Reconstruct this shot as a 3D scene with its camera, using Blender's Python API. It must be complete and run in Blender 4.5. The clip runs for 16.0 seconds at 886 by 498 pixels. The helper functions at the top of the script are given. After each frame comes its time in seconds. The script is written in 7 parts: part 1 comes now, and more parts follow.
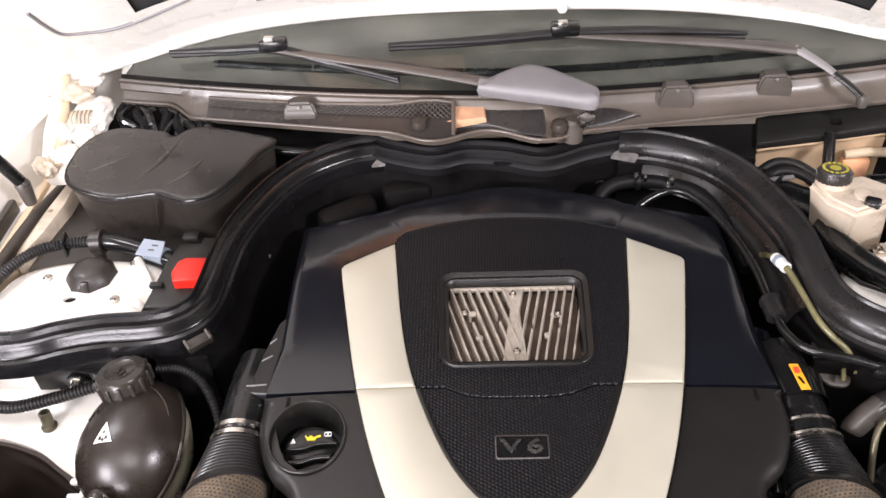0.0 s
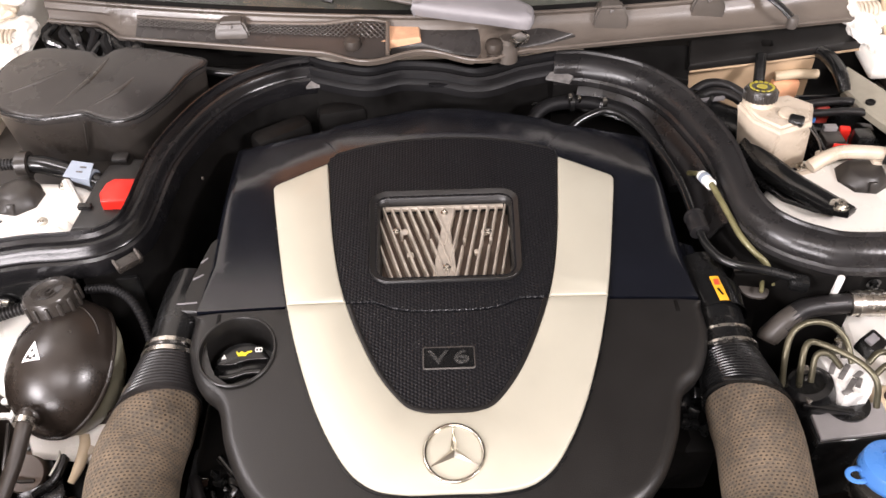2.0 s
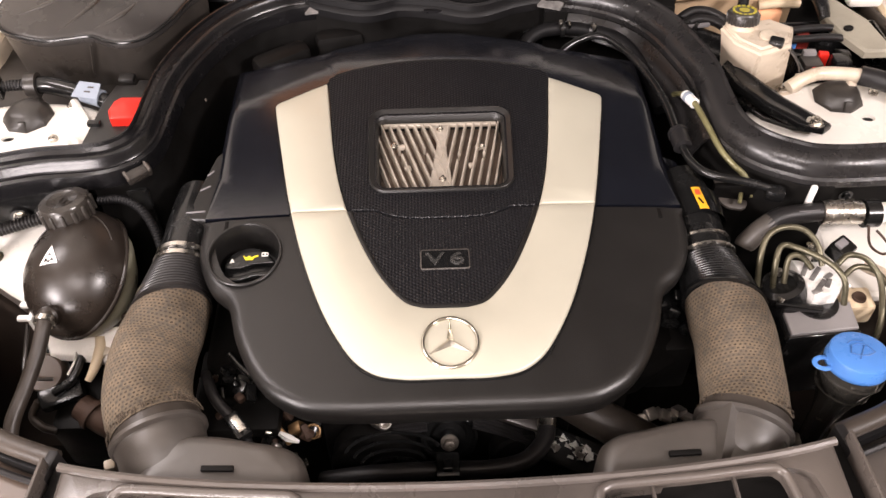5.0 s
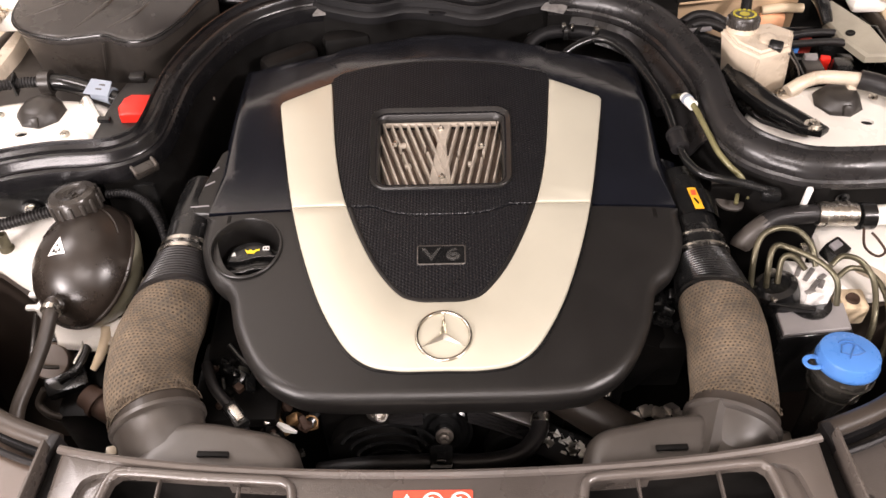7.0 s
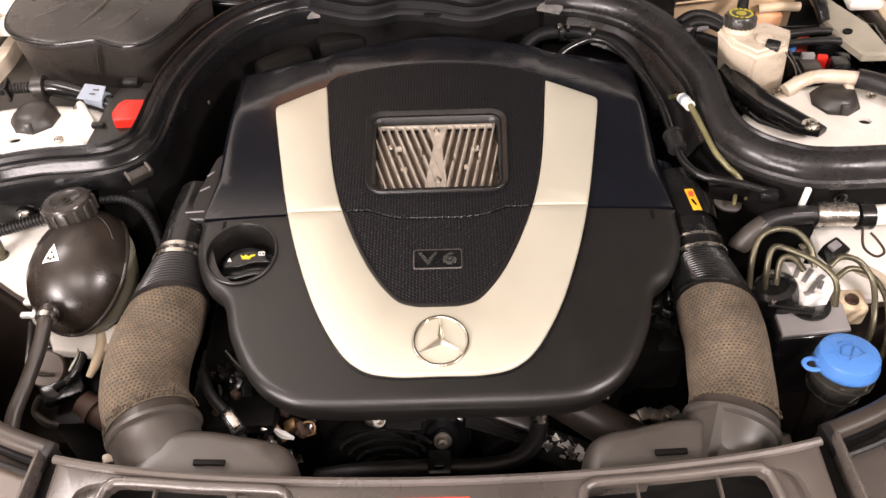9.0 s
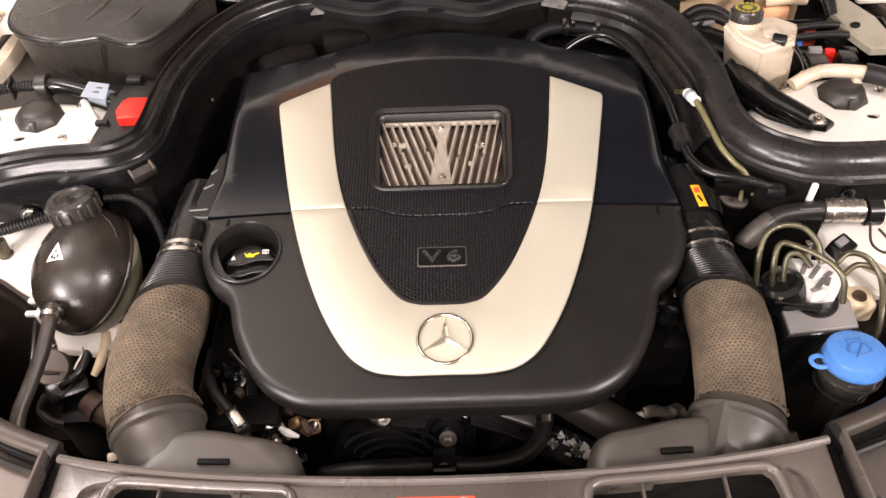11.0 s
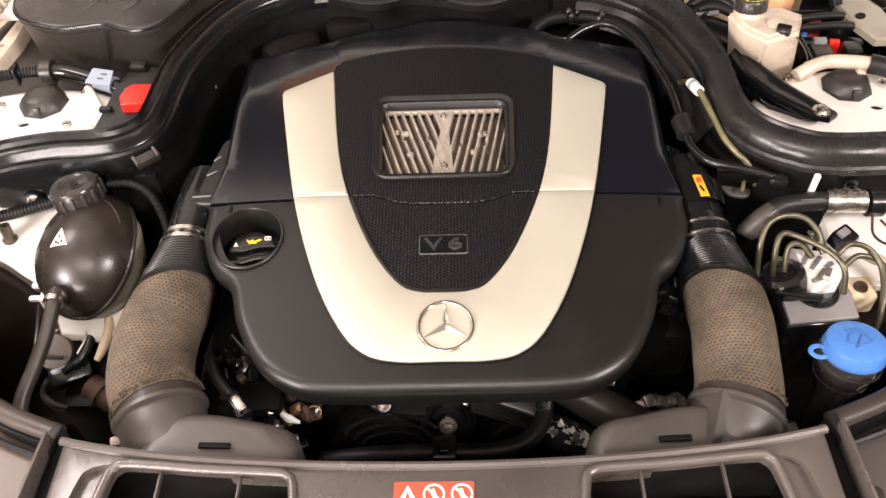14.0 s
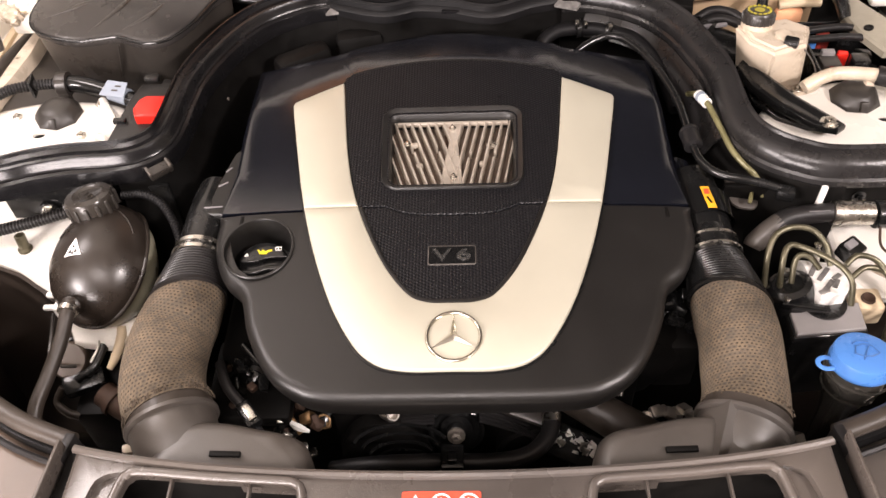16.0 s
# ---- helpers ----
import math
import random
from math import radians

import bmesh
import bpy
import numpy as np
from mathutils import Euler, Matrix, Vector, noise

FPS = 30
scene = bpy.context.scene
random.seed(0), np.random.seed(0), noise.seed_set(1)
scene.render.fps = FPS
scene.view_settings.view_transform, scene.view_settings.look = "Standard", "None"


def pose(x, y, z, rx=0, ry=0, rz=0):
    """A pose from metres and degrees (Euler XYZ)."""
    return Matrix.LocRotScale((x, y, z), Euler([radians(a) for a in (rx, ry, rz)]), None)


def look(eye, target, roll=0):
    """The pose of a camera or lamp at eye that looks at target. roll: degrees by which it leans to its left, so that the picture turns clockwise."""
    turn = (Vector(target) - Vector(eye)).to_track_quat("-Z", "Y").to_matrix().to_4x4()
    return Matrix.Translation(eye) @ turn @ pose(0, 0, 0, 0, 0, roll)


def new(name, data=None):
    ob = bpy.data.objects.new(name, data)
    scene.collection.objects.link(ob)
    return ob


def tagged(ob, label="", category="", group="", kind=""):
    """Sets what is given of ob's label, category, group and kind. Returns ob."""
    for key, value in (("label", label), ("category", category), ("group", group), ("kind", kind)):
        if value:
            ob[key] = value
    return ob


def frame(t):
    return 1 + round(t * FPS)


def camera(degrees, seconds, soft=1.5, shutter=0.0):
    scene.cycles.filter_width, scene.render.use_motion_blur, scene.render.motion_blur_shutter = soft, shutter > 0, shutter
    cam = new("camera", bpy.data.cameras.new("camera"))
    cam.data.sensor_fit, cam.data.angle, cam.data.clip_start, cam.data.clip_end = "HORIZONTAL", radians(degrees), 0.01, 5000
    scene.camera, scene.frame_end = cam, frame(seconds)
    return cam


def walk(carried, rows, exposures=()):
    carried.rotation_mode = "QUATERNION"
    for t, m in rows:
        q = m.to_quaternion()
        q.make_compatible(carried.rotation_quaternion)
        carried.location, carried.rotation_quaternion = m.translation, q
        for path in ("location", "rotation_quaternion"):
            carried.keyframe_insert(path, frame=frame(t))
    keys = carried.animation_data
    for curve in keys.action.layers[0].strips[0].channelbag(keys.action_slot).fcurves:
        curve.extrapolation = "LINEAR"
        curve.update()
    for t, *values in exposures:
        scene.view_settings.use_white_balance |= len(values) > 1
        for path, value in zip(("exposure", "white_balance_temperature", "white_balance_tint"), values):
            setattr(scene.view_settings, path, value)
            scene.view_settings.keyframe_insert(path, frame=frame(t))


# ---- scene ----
cam = camera(56.2, 16.0)
PATH = [
    (0, (-0.029, -0.019, 1.632), (-0.126, 1.474, 0.305), -4.0),
    (0.5, (-0.048, -0.015, 1.615), (-0.038, 1.415, 0.216), -1.5),
    (1, (-0.037, -0.024, 1.618), (-0.033, 1.382, 0.195), 0.2),
    (1.5, (-0.002, -0.032, 1.619), (-0.013, 1.376, 0.198), -1.2),
    (2, (0.004, -0.041, 1.616), (-0.002, 1.353, 0.182), -2.0),
    (2.5, (-0.023, -0.066, 1.61), (-0.012, 1.274, 0.126), -2.6),
    (3, (-0.074, -0.084, 1.611), (-0.077, 1.233, 0.105), -3.0),
    (3.5, (-0.13, -0.086, 1.617), (-0.169, 1.224, 0.106), -1.9),
    (4, (-0.152, -0.077, 1.616), (-0.203, 1.229, 0.102), -1.7),
    (4.5, (-0.109, -0.086, 1.614), (-0.122, 1.236, 0.112), -1.8),
    (5, (-0.005, -0.118, 1.612), (0.011, 1.209, 0.116), -1.3),
    (5.2, (0.027, -0.133, 1.611), (0.043, 1.2, 0.12), -1.3),
    (7.3, (0.014, -0.138, 1.619), (-0.035, 1.202, 0.135), -2.6),
    (7.5, (0.011, -0.137, 1.621), (-0.052, 1.203, 0.138), -3.1),
    (8, (0.015, -0.134, 1.619), (-0.046, 1.207, 0.137), -3.3),
    (8.5, (0.021, -0.132, 1.619), (-0.021, 1.208, 0.135), -2.9),
    (9, (0.022, -0.13, 1.616), (-0.005, 1.207, 0.129), -2.4),
    (11.5, (0.027, -0.125, 1.615), (-0.018, 1.202, 0.12), -3.2),
    (12, (0.038, -0.127, 1.616), (0.002, 1.204, 0.124), -3.0),
    (12.5, (0.032, -0.136, 1.619), (-0.002, 1.203, 0.133), -2.5),
    (13, (0.023, -0.139, 1.616), (-0.029, 1.192, 0.124), -2.7),
    (13.5, (0.026, -0.137, 1.617), (-0.033, 1.183, 0.115), -3.2),
    (14, (0.028, -0.13, 1.614), (-0.027, 1.183, 0.106), -3.1),
    (14.5, (0.033, -0.124, 1.617), (-0.014, 1.187, 0.108), -3.2),
    (15, (0.039, -0.125, 1.616), (0.0, 1.196, 0.115), -3.3),
    (15.5, (0.039, -0.129, 1.617), (-0.008, 1.196, 0.12), -3.2),
    (16, (0.031, -0.133, 1.622), (-0.05, 1.194, 0.128), -3.8),
]
walk(cam, [(t, look(eye, target, roll)) for t, eye, target, roll in PATH],
     [(0, 0.0, 5950, 9), (0.5, 0.02, 6000, 9), (1, 0.11, 6050, 9), (2, 0.14, 6130, 9), (3, 0.17, 6220, 9), (4, 0.12, 6280, 10), (5, 0.09, 6450, 11), (7.5, 0.09, 6500, 11), (9, 0.12, 6540, 11), (11.5, 0.14, 6550, 11), (16, 0.15, 6550, 11)])

# ---- light ----
world = bpy.data.worlds.new("garage_air")
world.use_nodes = True
scene.world = world
world.node_tree.nodes["Background"].inputs[0].default_value = (1.0, 0.90, 0.87, 1)
world.node_tree.nodes["Background"].inputs[1].default_value = 0.065
scene.view_settings.exposure = 0.0


def added_lamp(x, y, z, sx, sy, watts, color, aim):
    data = bpy.data.lights.new("added_area_light", "AREA")
    data.shape, data.size, data.size_y, data.energy, data.color = "RECTANGLE", sx, sy, watts, color
    ob = new("added_area_light", data)
    ob.matrix_world = look((x, y, z), aim)
    return ob


WARM = (1.0, 0.895, 0.875)
# no source is in view; these five lamps are added to light the bay
added_lamp(-2.1, -1.5, 2.1, 0.8, 0.4, 106, WARM, (-0.3, 0.5, 0.9))
added_lamp(2.0, -0.9, 2.7, 0.7, 0.25, 77, WARM, (0.3, 0.5, 0.9))
added_lamp(-0.2, -1.0, 2.75, 1.2, 0.25, 28, WARM, (0.0, 0.4, 0.9))
# added at the rear left for glare on the left-hand surfaces
added_lamp(-1.5, 1.0, 2.75, 1.2, 0.8, 58, WARM, (-0.7, 0.4, 0.9))
# added low in front to brighten the hood's underside
added_lamp(-1.3, -2.7, 1.25, 1.4, 1.0, 130, WARM, (-0.1, 0.6, 1.2))


# ---- materials ----
def mat(name, color, rough=0.5, metal=0.0, vary=0.25, scale=18.0, bump=0.15, grain=700.0, dust=None, dust_amount=0.0, coat=0.0, spread=0.12, spec=0.5):
    """Principled surface with two scales of colour variation, patchy dust, uneven gloss and fine relief."""
    m = bpy.data.materials.new(name)
    m.use_nodes = True
    nt = m.node_tree
    n, l = nt.nodes, nt.links
    b = n["Principled BSDF"]
    tc = n.new("ShaderNodeTexCoord")
    big = n.new("ShaderNodeTexNoise")
    big.inputs["Scale"].default_value, big.inputs["Detail"].default_value, big.inputs["Roughness"].default_value = scale, 6, 0.65
    fine = n.new("ShaderNodeTexNoise")
    fine.inputs["Scale"].default_value, fine.inputs["Detail"].default_value = grain, 3
    l.new(tc.outputs["Object"], big.inputs["Vector"])
    l.new(tc.outputs["Object"], fine.inputs["Vector"])
    ramp = n.new("ShaderNodeMapRange")
    ramp.inputs["From Min"].default_value, ramp.inputs["From Max"].default_value = 0.3, 0.7
    ramp.inputs["To Min"].default_value, ramp.inputs["To Max"].default_value = 1 - vary, 1 + vary
    l.new(big.outputs["Fac"], ramp.inputs["Value"])
    mul = n.new("ShaderNodeVectorMath")
    mul.operation = "SCALE"
    mul.inputs[0].default_value = color
    l.new(ramp.outputs[0], mul.inputs["Scale"])
    out = mul.outputs[0]
    if dust:
        patch = n.new("ShaderNodeTexNoise")
        patch.inputs["Scale"].default_value, patch.inputs["Detail"].default_value = scale * 0.45, 8
        l.new(tc.outputs["Object"], patch.inputs["Vector"])
        amount = n.new("ShaderNodeMapRange")
        amount.inputs["From Min"].default_value, amount.inputs["From Max"].default_value = 0.35, 0.75
        amount.inputs["To Min"].default_value, amount.inputs["To Max"].default_value = dust_amount * 0.3, dust_amount
        l.new(patch.outputs["Fac"], amount.inputs["Value"])
        mix = n.new("ShaderNodeMix")
        mix.data_type = "RGBA"
        mix.inputs["B"].default_value = (*dust, 1)
        for s in mix.inputs:
            if s.name == "B" and s.type == "RGBA":
                s.default_value = (*dust, 1)
            if s.name == "A" and s.type == "RGBA":
                l.new(out, s)
        l.new(amount.outputs[0], mix.inputs[0])
        out = [s for s in mix.outputs if s.type == "RGBA"][0]
    l.new(out, b.inputs["Base Color"])
    gloss = n.new("ShaderNodeMapRange")
    gloss.inputs["From Min"].default_value, gloss.inputs["From Max"].default_value = 0.3, 0.7
    gloss.inputs["To Min"].default_value, gloss.inputs["To Max"].default_value = max(0.03, rough - spread), min(1, rough + spread)
    l.new(big.outputs["Fac"], gloss.inputs["Value"])
    l.new(gloss.outputs[0], b.inputs["Roughness"])
    b.inputs["Metallic"].default_value = metal
    b.inputs["Coat Weight"].default_value = coat
    b.inputs["Specular IOR Level"].default_value = spec
    b.inputs["Coat Roughness"].default_value = 0.08
    if bump:
        bp = n.new("ShaderNodeBump")
        bp.inputs["Strength"].default_value, bp.inputs["Distance"].default_value = bump, 0.0006
        l.new(fine.outputs["Fac"], bp.inputs["Height"])
        l.new(bp.outputs[0], b.inputs["Normal"])
    return m


def dimpled(name, color, pitch=0.0036):
    """Black panel moulded with a close grid of round dimples."""
    m = mat(name, color, 0.30, 0, 0.08, 20, 0, spread=0.03, spec=0.26)
    nt = m.node_tree
    n, l = nt.nodes, nt.links
    tc = n.new("ShaderNodeTexCoord")
    sep = n.new("ShaderNodeSeparateXYZ")
    l.new(tc.outputs["Object"], sep.inputs[0])

    def wave(a, b):
        p = n.new("ShaderNodeMath")
        p.operation = "MULTIPLY"
        l.new(a, p.inputs[0])
        p.inputs[1].default_value = 2 * math.pi / pitch * b
        return p.outputs[0]

    def trig(sock, op="COSINE"):
        p = n.new("ShaderNodeMath")
        p.operation = op
        l.new(sock, p.inputs[0])
        return p.outputs[0]

    def two(a, b, op):
        p = n.new("ShaderNodeMath")
        p.operation = op
        l.new(a, p.inputs[0])
        l.new(b, p.inputs[1])
        return p.outputs[0]
    u = wave(sep.outputs[0], 1.0)
    v1 = two(wave(sep.outputs[0], 0.5), wave(sep.outputs[1], 0.866), "ADD")
    v2 = two(wave(sep.outputs[0], -0.5), wave(sep.outputs[1], 0.866), "ADD")
    h = two(two(trig(u), trig(v1), "ADD"), trig(v2), "ADD")
    bp = n.new("ShaderNodeBump")
    bp.inputs["Strength"].default_value, bp.inputs["Distance"].default_value = 0.42, 0.0006
    l.new(h, bp.inputs["Height"])
    l.new(bp.outputs[0], n["Principled BSDF"].inputs["Normal"])
    return m


def knitted(name, dark, light):
    """Heat sleeve of knitted yarn: rows of small gaps between the stitches, by its UV map in metres."""
    m = bpy.data.materials.new(name)
    m.use_nodes = True
    nt = m.node_tree
    n, l = nt.nodes, nt.links
    b = n["Principled BSDF"]
    uv = n.new("ShaderNodeUVMap")
    wob = n.new("ShaderNodeTexNoise")
    wob.inputs["Scale"].default_value = 45
    l.new(uv.outputs[0], wob.inputs["Vector"])
    add = n.new("ShaderNodeVectorMath")
    add.operation = "MULTIPLY_ADD"
    add.inputs[1].default_value = (0.004, 0.003, 0)
    l.new(wob.outputs["Color"], add.inputs[0])
    l.new(uv.outputs[0], add.inputs[2])
    sep = n.new("ShaderNodeSeparateXYZ")
    l.new(add.outputs[0], sep.inputs[0])

    def calc(op, a, b=None):
        m_ = n.new("ShaderNodeMath")
        m_.operation = op
        for sock, v in zip(m_.inputs, (a, b)):
            if isinstance(v, (int, float)):
                sock.default_value = v
            elif v is not None:
                l.new(v, sock)
        return m_.outputs[0]
    row = calc("DIVIDE", sep.outputs[1], 0.0037)
    shift = calc("MULTIPLY", calc("FLOOR", row), 0.5)
    col = calc("ADD", calc("DIVIDE", sep.outputs[0], 0.0050), calc("ADD", shift, calc("MULTIPLY", calc("FRACT", row), 0.15)))
    loop_u = calc("SINE", calc("MULTIPLY", calc("FRACT", col), math.pi))
    loop_v = calc("SINE", calc("MULTIPLY", calc("FRACT", row), math.pi))
    gap = n.new("ShaderNodeMapRange")
    gap.interpolation_type = "SMOOTHSTEP"
    gap.inputs["From Min"].default_value, gap.inputs["From Max"].default_value = 0.42, 0.95
    l.new(calc("MULTIPLY", loop_u, calc("POWER", loop_v, 1.6)), gap.inputs["Value"])
    cell = n.new("ShaderNodeCombineXYZ")
    l.new(calc("FLOOR", col), cell.inputs[0])
    l.new(calc("FLOOR", row), cell.inputs[1])
    each = n.new("ShaderNodeTexWhiteNoise")
    each.noise_dimensions = "2D"
    l.new(cell.outputs[0], each.inputs["Vector"])
    h = calc("SUBTRACT", 1.0, calc("MULTIPLY", gap.outputs[0], calc("ADD", 0.45, calc("MULTIPLY", each.outputs["Value"], 0.52))))
    yarn = n.new("ShaderNodeTexNoise")
    yarn.inputs["Scale"].default_value, yarn.inputs["Detail"].default_value = 90, 10
    yarn.inputs["Roughness"].default_value = 0.8
    l.new(uv.outputs[0], yarn.inputs["Vector"])
    tone = n.new("ShaderNodeValToRGB")
    tone.color_ramp.elements[0].position, tone.color_ramp.elements[1].position = 0.34, 0.68
    tone.color_ramp.elements[0].color = (0.60 * light[0], 0.66 * light[1], 0.76 * light[2], 1)
    tone.color_ramp.elements[1].color = (*light, 1)
    l.new(calc("ADD", calc("MULTIPLY", yarn.outputs["Fac"], 0.72), calc("MULTIPLY", each.outputs["Value"], 0.28)), tone.inputs[0])
    mix = n.new("ShaderNodeMix")
    mix.data_type = "RGBA"
    rgba = [q for q in mix.inputs if q.type == "RGBA"]
    rgba[0].default_value = (*dark, 1)
    l.new(tone.outputs[0], rgba[1])
    l.new(h, mix.inputs[0])
    tc = n.new("ShaderNodeTexCoord")
    big = n.new("ShaderNodeTexNoise")
    big.inputs["Scale"].default_value, big.inputs["Detail"].default_value = 16, 6
    l.new(tc.outputs["Object"], big.inputs["Vector"])
    mr = n.new("ShaderNodeMapRange")
    mr.inputs["From Min"].default_value, mr.inputs["From Max"].default_value = 0.3, 0.7
    mr.inputs["To Min"].default_value, mr.inputs["To Max"].default_value = 0.6, 1.35
    l.new(big.outputs["Fac"], mr.inputs["Value"])
    sc = n.new("ShaderNodeVectorMath")
    sc.operation = "SCALE"
    l.new([q for q in mix.outputs if q.type == "RGBA"][0], sc.inputs[0])
    l.new(mr.outputs[0], sc.inputs["Scale"])
    l.new(sc.outputs[0], b.inputs["Base Color"])
    b.inputs["Roughness"].default_value = 0.9
    b.inputs["Specular IOR Level"].default_value = 0.2
    bp = n.new("ShaderNodeBump")
    bp.inputs["Strength"].default_value, bp.inputs["Distance"].default_value = 0.8, 0.0009
    l.new(h, bp.inputs["Height"])
    l.new(bp.outputs[0], b.inputs["Normal"])
    return m


def glass(name, tint, rough=0.02):
    m = bpy.data.materials.new(name)
    m.use_nodes = True
    b = m.node_tree.nodes["Principled BSDF"]
    b.inputs["Base Color"].default_value = (*tint, 1)
    b.inputs["Transmission Weight"].default_value = 1.0
    b.inputs["Roughness"].default_value = rough
    b.inputs["IOR"].default_value = 1.45
    return m


DUST = (0.16, 0.125, 0.095)
M_SHELL = mat("satin_black_plastic", (0.0042, 0.0050, 0.0082), 0.20, 0, 0.25, 9, 0.06, 900, DUST, 0.010, spread=0.03, spec=0.80)
M_FRONT = mat("grained_black_plastic", (0.0075, 0.0071, 0.0068), 0.355, 0, 0.25, 9, 0.3, 900, DUST, 0.02, spread=0.05, spec=0.50)
M_SILVER = mat("silver_painted_trim", (0.51, 0.484, 0.393), 0.42, 0.25, 0.02, 30, 0.06, 1200)
M_DIMPLE = dimpled("dimpled_black_panel", (0.0055, 0.0055, 0.0068))
M_GLOSS = mat("smooth_black_plastic", (0.007, 0.007, 0.007), 0.22, 0, 0.2, 25, 0.05, 500)
M_RUBBER = mat("black_rubber", (0.009, 0.009, 0.010), 0.40, 0, 0.3, 22, 0.3, 500, DUST, 0.05, spec=0.35)
M_SEAL = mat("weathered_seal_rubber", (0.0040, 0.0040, 0.0045), 0.24, 0, 0.35, 16, 0.25, 300, (0.12, 0.105, 0.105), 0.035, spread=0.08, spec=0.45)
M_SEALDUST = mat("dusty_seal_rubber", (0.006, 0.006, 0.0065), 0.30, 0, 0.4, 22, 0.3, 300, (0.20, 0.18, 0.17), 0.075, spread=0.14, spec=0.45)
# near-black, darkened so that hidden depths read as shade
M_DARK = mat("black_and_shade", (0.0030, 0.0029, 0.0028), 0.55, 0, 0.4, 20, 0.3, 300, DUST, 0.016, spec=0.15)
M_WHITE = mat("white_car_paint", (0.82, 0.79, 0.73), 0.3, 0, 0.04, 8, 0.05, 200, (0.5, 0.42, 0.3), 0.10, 0.5)
M_CREAM = mat("cream_primer", (0.62, 0.50, 0.34), 0.45, 0, 0.08, 10, 0.1, 300, (0.4, 0.3, 0.2), 0.25)
M_BRAID = knitted("knitted_heat_sleeve", (0.026, 0.021, 0.016), (0.145, 0.110, 0.074))
M_DUCT = mat("dusty_grey_plastic", (0.040, 0.036, 0.033), 0.42, 0, 0.25, 12, 0.2, 600, DUST, 0.20, spread=0.06, spec=0.8)
M_SLAM = mat("grey_panel_plastic", (0.042, 0.038, 0.037), 0.28, 0, 0.25, 7, 0.3, 700, (0.22, 0.18, 0.145), 0.34, spread=0.06, spec=0.8)
M_BROWN = mat("dusty_warm_brown", (0.074, 0.056, 0.045), 0.38, 0, 0.2, 9, 0.15, 500, (0.18, 0.13, 0.095), 0.7, spread=0.06, spec=0.5)
M_TANK = mat("black_tank_plastic", (0.0145, 0.0108, 0.0085), 0.31, 0, 0.3, 14, 0.15, 400, DUST, 0.05)
M_TANKLOW = mat("murky_tank_plastic", (0.33, 0.32, 0.24), 0.35, 0, 0.25, 20, 0.1, 300, (0.16, 0.14, 0.09), 0.5)
M_BOX = mat("grey_black_box_plastic", (0.018, 0.017, 0.016), 0.34, 0, 0.25, 10, 0.15, 400, DUST, 0.16)
M_MILK = mat("yellowed_translucent_plastic", (0.52, 0.45, 0.36), 0.30, 0, 0.18, 25, 0.1, 300, (0.45, 0.33, 0.2), 0.25)
M_RIB = mat("bright_cast_ribs", (0.54, 0.49, 0.42), 0.4, 0.35, 0.2, 60, 0.5, 500, (0.17, 0.12, 0.08), 0.4)
M_ALU = mat("cast_aluminium", (0.50, 0.47, 0.43), 0.35, 0.9, 0.2, 40, 0.4, 500, (0.2, 0.16, 0.12), 0.2)
M_STEEL = mat("zinc_steel", (0.55, 0.52, 0.47), 0.28, 1.0, 0.2, 60, 0.1, 500)
M_CHROME = mat("chrome", (0.60, 0.57, 0.50), 0.15, 1.0, 0.05, 30, 0)
M_OLIVE = mat("olive_zinc_pipe", (0.105, 0.095, 0.062), 0.35, 0.6, 0.25, 60, 0.1, 500)
M_BLUE = mat("blue_plastic", (0.075, 0.215, 0.56), 0.28, 0, 0.06, 20, 0.1, 500)
M_NAVY = mat("moulded_blue_line", (0.05, 0.13, 0.34), 0.4, 0, 0.06, 20, 0)
M_RED = mat("red_plastic", (0.72, 0.022, 0.012), 0.4, 0, 0.06, 20, 0.1, 500)
M_LABELRED = mat("red_label", (0.62, 0.07, 0.035), 0.5, 0, 0.05, 20, 0)
M_FUSE = mat("dull_red_fuse", (0.42, 0.05, 0.035), 0.35, 0, 0.3, 40, 0)
M_YELLOW = mat("yellow_label", (0.80, 0.40, 0.02), 0.5, 0, 0.06, 20, 0)
M_WORNY = mat("worn_yellow_print", (0.42, 0.36, 0.04), 0.5, 0, 0.35, 60, 0)
M_ICONY = mat("yellow_print", (0.75, 0.60, 0.02), 0.5, 0, 0.03, 20, 0)
M_PALE = mat("pale_blue_label", (0.27, 0.31, 0.37), 0.5, 0, 0.05, 20, 0)
M_PRINT = mat("white_print", (0.80, 0.79, 0.75), 0.5, 0, 0.03, 20, 0)
M_GREEN = mat("green_plastic", (0.02, 0.35, 0.15), 0.4, 0, 0.05, 20, 0)
M_COWL = mat("greyed_cowl_plastic", (0.054, 0.047, 0.041), 0.34, 0, 0.45, 8, 0.3, 500, (0.20, 0.16, 0.125), 0.6)
M_WIPER = mat("grey_wiper_plastic", (0.19, 0.18, 0.185), 0.45, 0, 0.12, 15, 0.2, 500)
M_ARM = mat("dark_wiper_paint", (0.055, 0.050, 0.045), 0.38, 0, 0.2, 15, 0.2, 500, DUST, 0.3)
M_FOIL = mat("dull_foil", (0.20, 0.19, 0.18), 0.5, 0.5, 0.4, 90, 0.8, 300)
M_ARCH = mat("muddy_arch_plastic", (0.032, 0.023, 0.018), 0.6, 0, 0.5, 9, 0.4, 300, DUST, 0.10, spec=0.25)
M_HOSE = mat("dusty_hose_rubber", (0.018, 0.015, 0.013), 0.42, 0, 0.3, 25, 0.3, 400, DUST, 0.25, spec=0.35)
